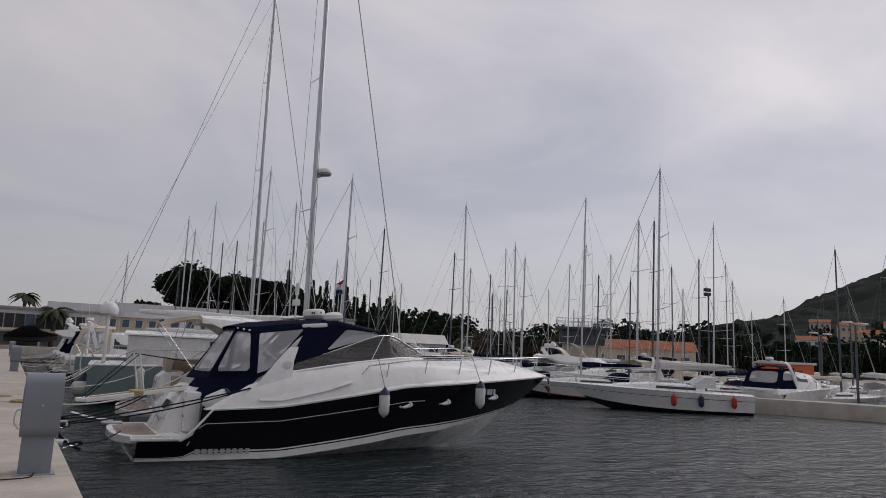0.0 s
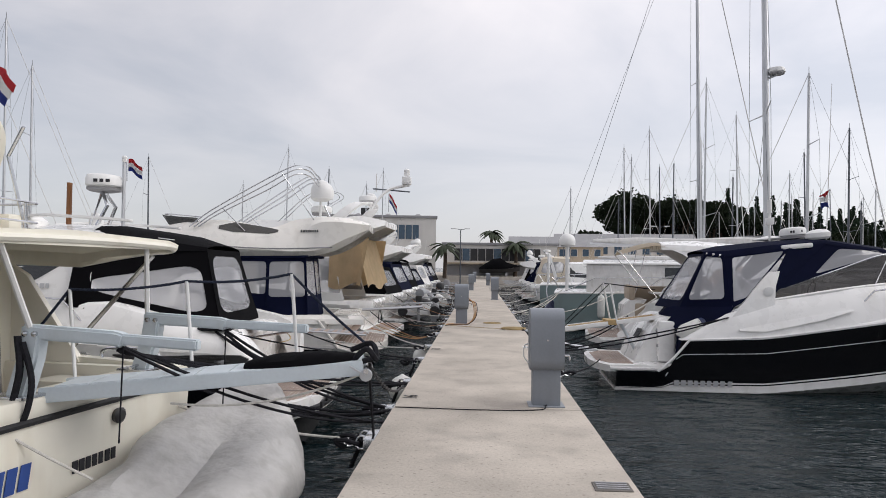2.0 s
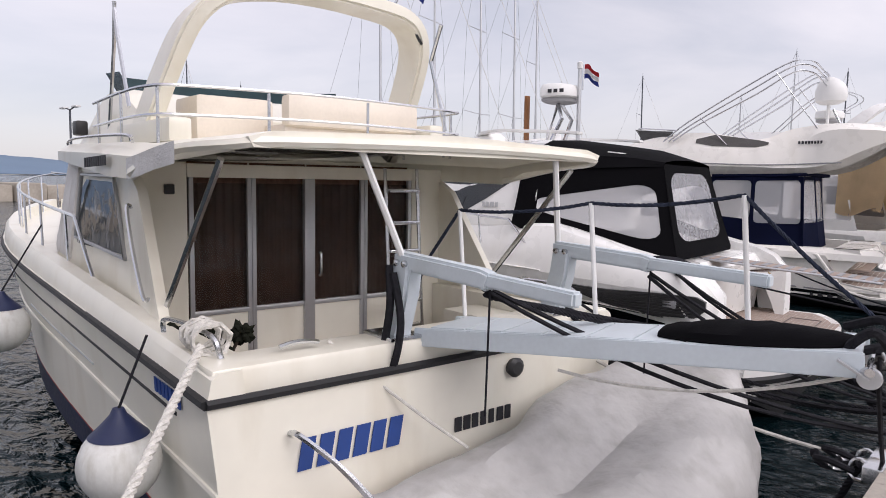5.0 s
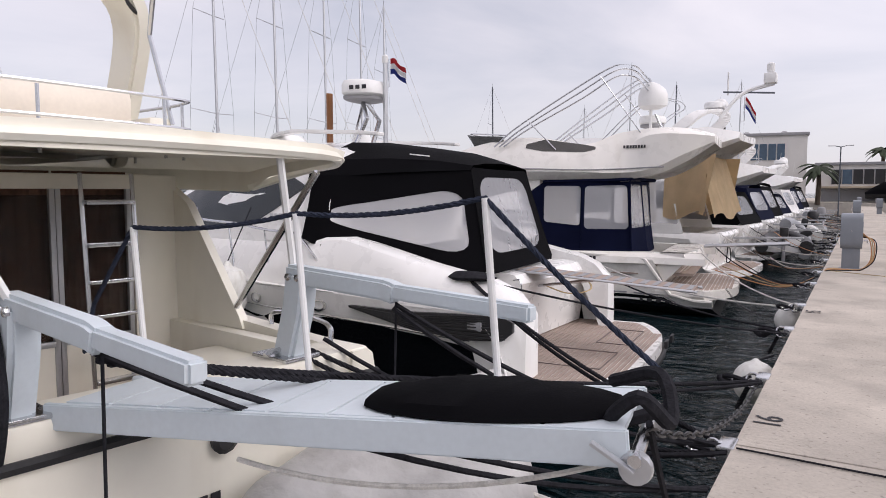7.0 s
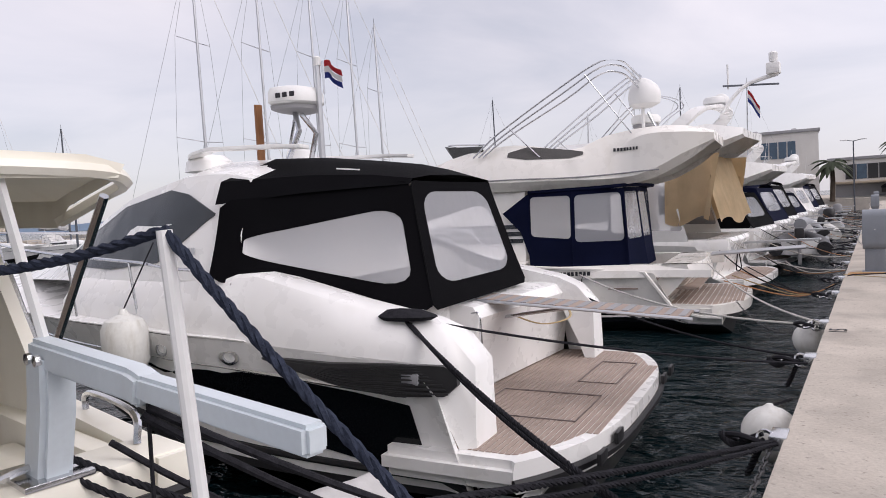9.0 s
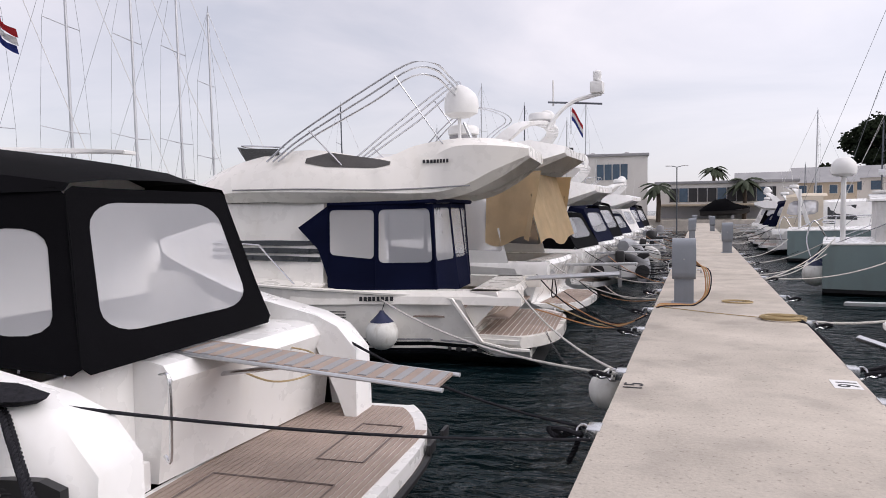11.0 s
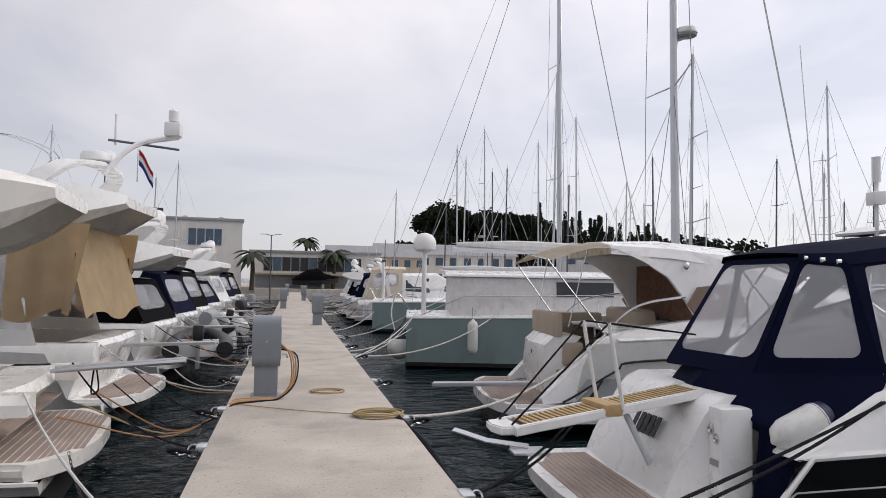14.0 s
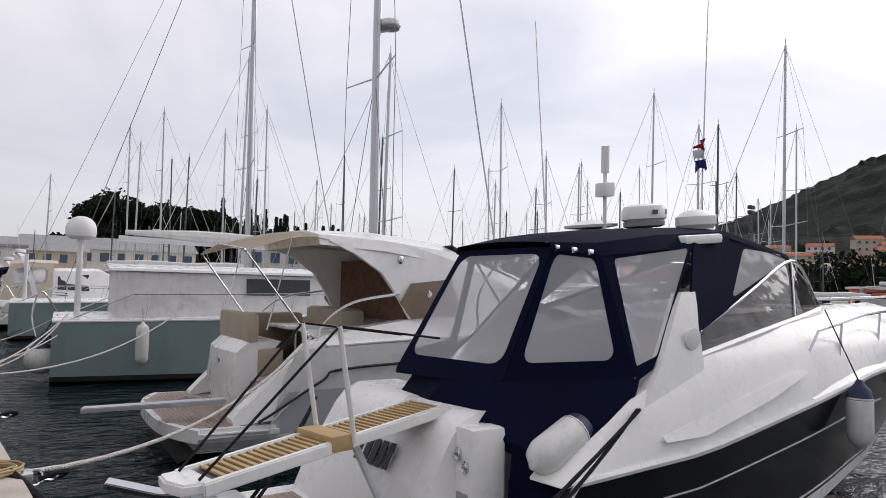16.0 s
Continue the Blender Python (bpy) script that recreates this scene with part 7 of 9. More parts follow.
# ---- white hardtop cruiser with beige awning ----
def hardtop_cruiser():
    e = boat_at("hardtop_cruiser", "white hardtop cruiser with beige stern awning, seats and cockpit table", 2.6, 23.6, -7)
    H = Hull(12.5, 3.9, 1.30, 1.75, draft=0.6, rake=1.9, aft=0.95, flare=0.92, full=2.2, start=0.45, sheer=1.0, chine=0.10, plat=1.35, platz=0.34)
    part("hull", H.mesh([(0.06, 1), (0.10, 2), (0.13, 1), (0.5, 3), (0.56, 3), (1, 1)], 36), [ANTIBLACK, WHITE, ROOFGREY, mat("gelcoat_silver_grey", (0.50, 0.53, 0.55), 0.3, vary=0.06)], e)
    part("deck", H.deck(0.2, 1.0, 0.15, -0.01), WHITE, e)
    part("platform", plate(rounded_xy(0.0, -1.85, 1.6, 1.85, 0.4), 0.24, 0.40, 0.05), WHITE, e)
    planking(e, 0.1, 1.2, -1.7, 1.7, 0.395, 0.35)
    part("transom", loft(bmesh.new(), [[V(x0, 1.0, z), V(x0 - 0.1, 0.2, z), V(x0, -0.75, z), V(x0 + 0.7, -0.75, z), V(x0 + 0.7, 1.0, z)] for z, x0 in ((0.38, 1.2), (0.8, 1.1), (1.25, 1.15), (1.4, 1.35))], closed=True), WHITE, e)
    bars(e, (1.06, 0.35, 0.98), (0, -1, 0), (-0.05, 0, 1), 0.45, 0.13, 4, PAINTBLACK, 31)
    for sd in (1, -1):
        rows = []
        for x, zb, zt, y in ((0.9, 0.4, 0.46, 1.72), (1.5, 0.45, 0.95, 1.80), (2.2, 0.9, 1.42, 1.84), (3.2, 1.2, 1.62, 1.85), (4.4, 1.3, 1.74, 1.82), (6.5, 1.4, 1.8, 1.66)):
            rows.append([V(x, sd * y, zb), V(x, sd * (y - 0.05), (zb + zt) / 2), V(x, sd * (y - 0.14), zt), V(x, sd * (y - 0.42), zt), V(x, sd * (y - 0.44), zb)])
        part("quarter", loft(bmesh.new(), rows, closed=True), WHITE, e)
        part("stripe", bar(curve([(1.2, sd * 1.86, 0.45), (2.4, sd * 1.92, 0.95), (2.9, sd * 1.94, 1.1), (6, sd * 1.95, 1.2)]), 0.02), PLASTICBLACK, e)
        part("quarter_rail", bar(curve([(2.4, sd * 1.65, 1.45), (2.6, sd * 1.65, 1.75), (3.2, sd * 1.66, 1.95), (4.3, sd * 1.62, 2.05)]), 0.016), STEEL, e)
    part("cockpit_sole", bx((1.4, -1.5, 0.8), (5.0, 1.5, 0.84)), TEAK, e)
    st = part("stern_seat", bx((1.3, -0.8, 1.38), (1.55, 1.1, 1.8), 0.08), SEATBEIGE, e, "beige padded stern seat back")
    part("seat_side", bx((1.5, 1.0, 1.1), (3.4, 1.4, 1.75), 0.08), SEATBEIGE, st)
    part("seat_cushion", bx((1.55, -0.8, 0.9), (2.1, 1.0, 1.3), 0.06), SEATBEIGE, st)
    part("helm_bench", bx((3.6, -0.5, 0.9), (4.2, 1.3, 1.85), 0.1), SEATBEIGE, e)
    tb = part("table", bx((2.3, -0.5, 1.55), (3.2, 0.6, 1.6), 0.02), WHITE, e)
    part("table_leg", bar([(2.75, 0.05, 0.85), (2.75, 0.05, 1.55)], 0.04), STEEL, tb)
    # hardtop with raked sides
    secs = [(2.5, [(1.45, 2.78), (1.40, 2.98), (0.8, 3.1), (0, 3.14)]), (4.0, [(1.55, 2.70), (1.48, 2.92), (0.8, 3.14), (0, 3.18)]), (5.6, [(1.50, 2.50), (1.42, 2.76), (0.8, 3.0), (0, 3.06)]), (7.4, [(1.3, 2.0), (1.2, 2.2), (0.7, 2.4), (0, 2.44)]), (9.0, [(0.9, 1.75), (0.8, 1.85), (0.5, 1.92), (0, 1.95)])]
    part("hardtop", cabin(secs), WHITE, e)
    for sd in (1, -1):
        part("hardtop_side", loft(bmesh.new(), [[V(x0, sd * y, z), V(x1, sd * y, z), V(x1, sd * (y - 0.09), z), V(x0, sd * (y - 0.09), z)] for z, x0, x1, y in ((1.68, 4.6, 7.6, 1.68), (2.0, 4.3, 7.2, 1.62), (2.35, 3.9, 6.2, 1.56), (2.62, 3.3, 5.4, 1.52), (2.86, 2.7, 4.6, 1.47))], closed=True), WHITE, e)
        part("quarter_window", panel([(4.55, sd * 1.70, 1.76), (5.6, sd * 1.695, 1.82), (5.4, sd * 1.63, 2.28), (4.55, sd * 1.64, 2.2), (4.3, sd * 1.67, 1.95)], 0.012), mat("bronze_glass", (0.22, 0.16, 0.12), 0.15), e)
        part("star_badge", lathe(bmesh.new(), [(0.06, 0), (0.02, 0.012), (0.005, 0.014)], 4, pose(4.95, sd * 1.69, 2.05, -90 * sd)), STEEL, e)
        part("nav_lamp", lathe(bmesh.new(), [(0.07, 0), (0.07, 0.04), (0.04, 0.06)], 14, pose(4.3, sd * 1.60, 2.55, -90 * sd)), STEEL, e)
    part("windscreen", panel([(7.45, 1.1, 2.22), (7.45, -1.1, 2.22), (5.6, -1.3, 2.92), (5.6, 1.3, 2.92)], 0.012), GLASS, e)
    part("inner_shade", bx((4.6, -1.4, 1.7), (4.7, 1.4, 2.6)), CURTAIN, e)
    # beige awning
    rows = []
    for i in range(11):
        u = i / 10
        x = 2.75 - 1.75 * u
        z = 3.06 + 0.06 * math.sin(u * math.pi) - 0.30 * u * u
        rows.append([V(x, y, z - 0.16 * (abs(y) / 1.4) ** 3 + 0.012 * math.sin(y * 9 + u * 7)) for y in (-1.45, -1.1, -0.6, 0, 0.6, 1.1, 1.45)])
    bm = loft(bmesh.new(), rows, cap=False)
    bmesh.ops.solidify(bm, geom=bm.faces[:], thickness=0.012)
    part("awning", bm, CANVASBEIGE, e, "beige canvas awning on steel bows")
    for sd in (1, -1):
        part("awning_bow", bar([(2.3, sd * 1.55, 1.5), (1.02, sd * 1.43, 2.63)], 0.016), STEEL, e)
        part("awning_bow", bar([(1.5, sd * 1.3, 1.6), (1.9, sd * 1.42, 2.85)], 0.014), STEEL, e)
    part("awning_bow", bar([(1.01, -1.43, 2.63), (0.99, 0, 2.79), (1.01, 1.43, 2.63)], 0.016), STEEL, e)
    part("passerelle_arm", strap([(0.9, -1.2, 0.66), (-0.8, -0.9, 0.60)], 0.22, 0.06, (0, 1, 0)), ALU, e)
    part("rope_coil", bar([(0.7 + 0.2 * math.cos(a), 0.4 + 0.25 * math.sin(a), 0.42 + 0.004 * a) for a in [k * 0.5 for k in range(30)]], 0.012), ROPEWHITE, e)
    H.rail(e, 0.42, 1.0, 0.6, 6, 0.016, 0.12)
    return e


ht = hardtop_cruiser()
BM_ = refit(ht, ((-1, 0, 1.3, 4.3, 4.95, 12.5), (-1, 0.15, 1.4, 3.5, 4.0, 11.2)), ((0,), (0.97,)), ((-1, 0, 0.4, 1.04, 1.8, 2.05, 2.55, 3.2), (-1, 0, 0.43, 1.1, 1.9, 2.25, 2.78, 3.28)))
rope(BM_ @ V(2.3, -1.6, 1.5), (0.6, 20.7, 0.0), 0.35, 0.02, ROPEWHITE, "thick frayed white mooring rope sagging to the pier")


# ---- masts and rigging ----
def rig(e, x, z0, h, beam, spreaders=2, boom=4.5, r=0.09, back=None, fore=None, material=None, rake=0.01, boom_cover=True, wires=True, wr=0.008):
    """Mast with spreaders, stays, boom and stowed sail, standing at x in a boat."""
    mm = material or ALU
    top = V(x - rake * h, 0, z0 + h)
    m = part("mast", bar([(x, 0, z0), (x - rake * h * 0.5, 0, z0 + h * 0.5), top], r, 10, r * 0.72), mm, e)
    ys = []
    for k in range(spreaders):
        f = (k + 1) / (spreaders + 1)
        zz = z0 + h * f
        w = beam * (0.46 - 0.12 * k)
        xx = x - rake * h * f
        for sd in (1, -1):
            part("spreader", bar([(xx, 0, zz), (xx - 0.25, sd * w, zz + 0.12)], 0.03, 6, 0.02), mm, m)
        ys.append((xx - 0.25, w, zz + 0.12))
    if wires:
        for sd in (1, -1):
            line = [(x - 0.3, sd * beam * 0.48, z0 - 0.4)] + [(a, sd * b, c) for a, b, c in ys] + [tuple(top)]
            part("shroud", bar(line, wr, 4), WIRE, m)
            if ys:
                part("shroud", bar([(x - 0.3, sd * beam * 0.46, z0 - 0.4), (x - 0.1, 0, ys[0][2] - 0.1)], wr, 4), WIRE, m)
        if back is not None:
            part("backstay", bar([top, (back, 0, z0 - 0.3)], wr, 4), WIRE, m)
        if fore is not None:
            part("forestay", bar([top, (fore, 0, z0 - 0.3)], wr * 2.4, 5), CANVASWHITE, m)
    if boom:
        b = part("boom", bar([(x - 0.1, 0, z0 + 0.95), (x - boom, 0, z0 + 1.05)], 0.08, 8), mm, m)
        if boom_cover:
            secs = []
            for i in range(9):
                u = i / 8
                rr = 0.2 * (1 - 0.6 * u) + 0.03 * math.sin(u * 11)
                secs.append([V(x - 0.15 - (boom - 0.3) * u, rr * math.cos(a), z0 + 1.12 + 0.1 * u + rr * 1.2 * math.sin(a)) for a in [k * math.tau / 8 for k in range(8)]])
            part("sail_cover", loft(bmesh.new(), secs, closed=True), boom_cover if boom_cover is not True else CANVASWHITE, b)
    part("masthead", bar([top, top + V(0, 0, 0.35)], 0.015, 5), WIRE, m)
    return m


def ketch(x, y, heading, L, label, masth, mastx, radar=False, house=True):
    e = boat_at("sailing_yacht", label, x, y, heading)
    H = Hull(L, 4.5, 1.36, 1.75, draft=0.7, rake=1.8, aft=0.78, flare=0.86, full=2.2, start=0.35, sheer=1.2, chine=-0.05)
    part("hull", H.mesh([(0.08, 0), (0.12, 1), (0.5, 1), (1, 1)], 26), [ANTIBLACK, GREENHULL], e)
    part("deck", H.deck(0.0, 1.0, 0.1, -0.02), WHITE, e)
    for sd in (1, -1):
        part("toe_rail", H.rub(1.0, 0.03, sd), WHITE, e)
    if house:
        secs = [(1.3, [(1.75, 1.36), (1.68, 1.9), (1.6, 2.55), (1.4, 2.64), (0, 2.70)]), (6.2, [(1.75, 1.4), (1.7, 1.95), (1.62, 2.55), (1.45, 2.64), (0, 2.72)]), (7.6, [(1.55, 1.5), (1.45, 1.7), (1.35, 1.95), (1.2, 2.0), (0, 2.1)]), (11.0, [(1.0, 1.6), (0.95, 1.7), (0.9, 1.85), (0.8, 1.9), (0, 1.98)])]
        part("deckhouse", cabin(secs), CANVASWHITE, e, "deckhouse wrapped in pale tarpaulin")
        part("house_roof", cabin([(1.15, [(1.66, 2.58), (1.64, 2.64), (0, 2.78)]), (6.4, [(1.70, 2.58), (1.68, 2.64), (0, 2.80)])]), WHITE, e)
        for sd in (1, -1):
            skin(e, "dark_window", secs, [(4.4, 1.15, 1.85), (6.1, 1.15, 1.85)], GLASS, sd, 0.02, 0.03)
    H.rail(e, 0.02, 1.0, 0.6, 9, 0.014, 0.06)
    part("pushpit", bar(curve([(0.3, 1.6, 1.95), (0.0, 1.4, 1.98), (0.0, -1.4, 1.98), (0.3, -1.6, 1.95)]), 0.018), STEEL, e)
    m = rig(e, mastx, 2.4 if house else 1.9, masth, 4.4, 3, 7.2 if radar else 6.2, 0.14, 0.2, mastx + 4.8, wr=0.012)
    if radar:
        radome(m, (mastx + 0.35, 0, 10.6), 0.34, 0.24)
        part("radar_bracket", bar([(mastx - 0.1, 0, 10.35), (mastx + 0.35, 0, 10.53)], 0.05), ALU, m)
    part("dome_pole", bar([(0.5, -1.5, 1.3), (0.5, -1.5, 3.3)], 0.07, 10), PLASTICWHITE, e)
    if radar:
        dome(e, (0.5, -1.5, 3.3), 0.34, "satellite_dome", 0.55)
    part("wind_vane", bar(curve([(0.1, 0.8, 1.4), (-0.3, 0.8, 2.0), (-0.5, 0.8, 1.4), (-0.3, 0.5, 0.6)]), 0.025), STEEL, e)
    return e


g1 = ketch(2.85, 32.6, -9.6, 16.5, "grey-green sailing yacht with tarpaulin deckhouse, tall mast and radar", 26.0, 8.6, True)
GM = g1.matrix_world.copy()
fender(GM @ V(1.9, -2.15, 0.85), 0.15, 0.95, GM @ V(1.9, -1.9, 1.7), label="long white fender on a grey-green hull")
ball_fender(GM @ V(-0.2, -1.1, 0.45), 0.36, GM @ V(0.1, -1.0, 1.5))
ball_fender(GM @ V(-0.2, -0.2, 0.5), 0.36, GM @ V(0.1, -0.2, 1.5))
for yy, s in ((-1.4, 0.15), (-1.2, 0.3), (1.2, 0.2)):
    q = GM @ V(0.3, yy, 1.5)
    rope(q, (0.6, q.y - 2.2 + yy, -0.03), s, 0.014, ROPEWHITE, "pale mooring rope from a yacht to the pier")
rope(GM @ V(2.6, -1.95, 1.5), (0.6, 27.9, -0.03), 0.35, 0.016, ROPEWHITE, "pale mooring rope from a yacht to the pier")
g2 = ketch(3.4, 46.3, -9, 16.0, "grey-green sailing yacht with a tall mast and stowed boom", 24.0, 9.5, False, False)
cockpit_boat(2.6, 52.5, -6, 11, 3.8, "motor_yacht", "white motor yacht with beige cover and navy canvas", 3.2, CANVASBEIGE, seed=20)
cockpit_boat(2.6, 57.0, -6, 10, 3.5, "motor_boat", "white motor boat with navy canvas cover", 2.9, CANVASNAVY, seed=21)
cockpit_boat(2.6, 61.5, -6, 9, 3.3, "motor_boat", "white motor boat with radar arch", 2.8, CANVASNAVY, fly=True, seed=22)
cockpit_boat(2.8, 66.0, -6, 9, 3.3, "motor_boat", "white motor boat with dark cover", 2.8, CANVASBLACK, seed=23)
cockpit_boat(2.8, 71.0, -6, 9, 3.3, "motor_boat", "white motor boat with pale cover", 2.8, CANVASWHITE, seed=24)

# ---- things on the pier ----
def edge_ring(x, y, side):
    e = thing("mooring_ring", "rusty steel mooring ring bolted to the pier edge", "mooring ring", Matrix.Translation((x, y, -0.02)), "mooring rings")
    part("plate", bx((-0.05, -0.10, -0.06), (0.05, 0.10, 0.03), 0.008), STEEL, e)
    ring = [(side * 0.07 + 0.06 * math.cos(a) * side, 0.02 * math.sin(a * 2), -0.03 + 0.06 * math.sin(a)) for a in [k * math.tau / 12 for k in range(12)]]
    part("ring", bar(ring, 0.012, 6, closed=True), STEEL, e)
    part("shackle", bar(curve([(side * 0.12, 0.0, -0.05), (side * 0.2, 0.02, -0.07), (side * 0.24, 0.0, -0.04)]), 0.014), STEEL, e)
    part("rope_eye", bar(curve([(side * 0.10, 0.03, 0.0), (side * 0.22, 0.05, -0.06), (side * 0.30, 0.0, -0.02), (side * 0.22, -0.05, 0.0), (side * 0.1, -0.02, -0.04)]), 0.018), ROPEDARK, e)


for y in (5.6, 8.2, 8.45, 10.1, 12.1, 14.5, 16.5, 19.4, 21.6, 24.5, 27.2, 30.0, 33.4, 36.5):
    edge_ring(PX0 - 0.03, along(y), -1)
for y in (13.4, 15.9, 17.35, 20.7, 24.0, 27.9, 30.3, 33.0, 37.0):
    edge_ring(PX1 + 0.03, along(y), 1)


def berth_number(text, x, y, turn):
    cu = bpy.data.curves.new("berth_number", "FONT")
    cu.body, cu.size, cu.extrude, cu.align_x, cu.align_y = text, 0.24, 0.0008, "CENTER", "CENTER"
    tmp = bpy.data.objects.new("berth_number", cu)
    me = bpy.data.meshes.new_from_object(tmp)
    bpy.data.objects.remove(tmp)
    me.materials.append(PAINTBLACK)
    ob = new("berth_number", me)
    ob.matrix_world = Matrix.Translation((x, y, 0.006)) @ pose(0, 0, 0, 0, 0, turn)
    tagged(ob, "black painted berth number on the pier deck", "number", "berth numbers")


berth_number("16", -1.34, 9.74, 90)
berth_number("15", -1.34, 14.58, 90)
berth_number("16", 0.41, 15.17, -90)
tagged(part("number_patch", bx((0.30, 15.01, 0.0), (0.52, 15.33, 0.004)), PLASTICWHITE), "white painted patch under a berth number", "paint patch")
tagged(part("deck_grate", bx((0.26, 6.42, 0.0), (0.52, 6.62, 0.008), 0.003), JOINT), "small iron drain grate in the pier deck", "grate")
for k in range(4):
    part("grate_bar", bx((0.28, 6.45 + 0.045 * k, 0.008), (0.50, 6.47 + 0.045 * k, 0.014)), ROOFGREY, bpy.data.objects["deck_grate"])


def coil(name, x, y, r, turns, material, label, seed):
    rn = random.Random(seed)
    pts = []
    for k in range(turns * 16):
        a = k * math.tau / 16
        rr = r * (1 + 0.12 * math.sin(a * 0.37 + seed) + rn.uniform(-0.03, 0.03))
        pts.append((x + rr * math.cos(a), y + rr * 0.8 * math.sin(a), 0.012 + 0.007 * (k / 16)))
    tagged(part(name, bar(pts, 0.010, 5), material), label, "rope")


coil("rope_coil", 0.30, 19.0, 0.27, 6, ROPEYELLOW, "coiled yellow rope lying on the pier deck", 3)
coil("hose_coil", -0.19, 20.8, 0.22, 2, ROPEYELLOW, "loose loop of pale hose on the pier deck", 5)
for k in range(4):
    pts = curve([(-0.87, 20.62, 0.72 - 0.03 * k), (-0.72 + 0.03 * k, 20.50, 0.55), (-0.70 + 0.02 * k, 20.42, 0.2), (-0.85, 20.36 - 0.05 * k, 0.02), (-1.1, 20.30 - 0.07 * k, 0.012), (-1.4, 20.20 - 0.12 * k, 0.014), (-1.52, 20.10 - 0.1 * k, -0.1), (-2.2, 19.80 + 0.2 * k, -0.35), (-3.4, 19.90 + 0.9 * k, -0.1)])
    tagged(part("power_cable", bar(pts, 0.011, 6), (ROPEORANGE, ROPEYELLOW, ROPEORANGE, ROPEDARK)[k]), "shore power cable trailing from a pedestal to a boat", "cable", "shore power cables")
for pts, m in (([(-1.45, 9.1, 0.01), (-0.5, 9.05, 0.01), (0.1, 9.12, 0.01), (0.2, 9.35, 0.02)], ROPEDARK), ([(-1.5, 20.0, 0.01), (-0.6, 19.4, 0.012), (0.0, 19.1, 0.012), (0.3, 18.9, 0.012)], ROPEYELLOW)):
    tagged(part("deck_cable", bar(curve(pts), 0.006, 5), m), "thin cable lying across the pier deck", "cable", "deck cables")
tagged(part("thick_cable", bar(curve([(0.5, 18.9, 0.02), (0.75, 18.2, -0.2), (1.0, 17.4, -0.6), (1.3, 16.8, -0.75)]), 0.035, 8), ROPEDARK), "thick black supply cable drooping off the pier edge", "cable")

# pier side: ball fenders, chain and tail ropes
for x, y, r in ((-1.66, 11.75, 0.2), (-1.66, 15.4, 0.2)):
    e = thing("ball_fender", "pale ball fender hanging against the pier edge", "fender", Matrix.Translation((x, y, -0.26)), "pier fenders")
    part("fender_body", lathe(bmesh.new(), [(0.02, -r)] + [(r * math.cos(radians(d)), r * math.sin(radians(d))) for d in range(-75, 90, 15)] + [(0.02, r * 1.1)], 18), FENDERWHITE, e)
    part("lanyard", bar([(0, 0, r), (0.15, 0, 0.27)], 0.01, 5), ROPEDARK, e)


def chain(p, q, sag, label="galvanised mooring chain hanging between pier and boat"):
    pts = hang(p, q, sag, 40)
    e = thing("mooring_chain", label, "chain", Matrix.Translation(pts[0]), "mooring chains")
    for k, (a, b) in enumerate(zip(pts, pts[1:])):
        d = (b - a)
        u = d.normalized().orthogonal() if k % 2 else d.normalized().cross(d.normalized().orthogonal())
        c = (a + b) / 2 - pts[0]
        L = d.length * 0.72
        ring = [c + d.normalized() * L * math.cos(t) + u.normalized() * 0.014 * math.sin(t) for t in [j * math.tau / 8 for j in range(8)]]
        part("link", bar(ring, 0.005, 4, closed=True), PLASTICBLACK, e)


chain((-1.55, along(16.5), -0.05), FM @ V(0.2, 1.5, 0.45), 0.28)
chain((-1.55, along(12.1), -0.05), KM @ V(-2.5, -0.6, 1.62), 0.15)
for p in ((-1.6, 14.5, -0.05), (-1.6, 12.1, -0.05), (-1.6, 8.3, -0.05)):
    q = V(p[0], along(p[1]), p[2])
    rope(q, q + V(-0.12, 0.1, -0.28), 0.0, 0.02, label="knotted rope tail at a mooring ring")
    rope(q + V(-0.1, 0, 0), q + V(-0.28, 0.15, -0.02), 0.06, 0.026, label="thick whipped splice on a mooring line")


# slack lines between the farther sterns and the pier edge
rnd = random.Random(31)
for k in range(26):
    y = 22.5 + 1.55 * k + rnd.uniform(-0.4, 0.4)
    q = (-1.52, y + rnd.uniform(-1.3, 1.3), -0.05)
    rope((-2.95 + rnd.uniform(-0.15, 0.1), y, rnd.uniform(-0.35, 0.4)), q, rnd.uniform(0.06, 0.3), rnd.choice((0.009, 0.011, 0.013)), rnd.choice((ROPEDARK, ROPEDARK, ROPEWHITE, ROPEORANGE)), "slack mooring line between a stern and the pier edge")
for k in range(12):
    y = 28.5 + 2.4 * k + rnd.uniform(-0.5, 0.5)
    rope((2.1 + rnd.uniform(-0.1, 0.2), y, rnd.uniform(-0.2, 0.5)), (0.62, y + rnd.uniform(-1.2, 1.0), -0.05), rnd.uniform(0.06, 0.25), rnd.choice((0.009, 0.012)), rnd.choice((ROPEDARK, ROPEWHITE)), "slack mooring line between a bow and the pier edge")
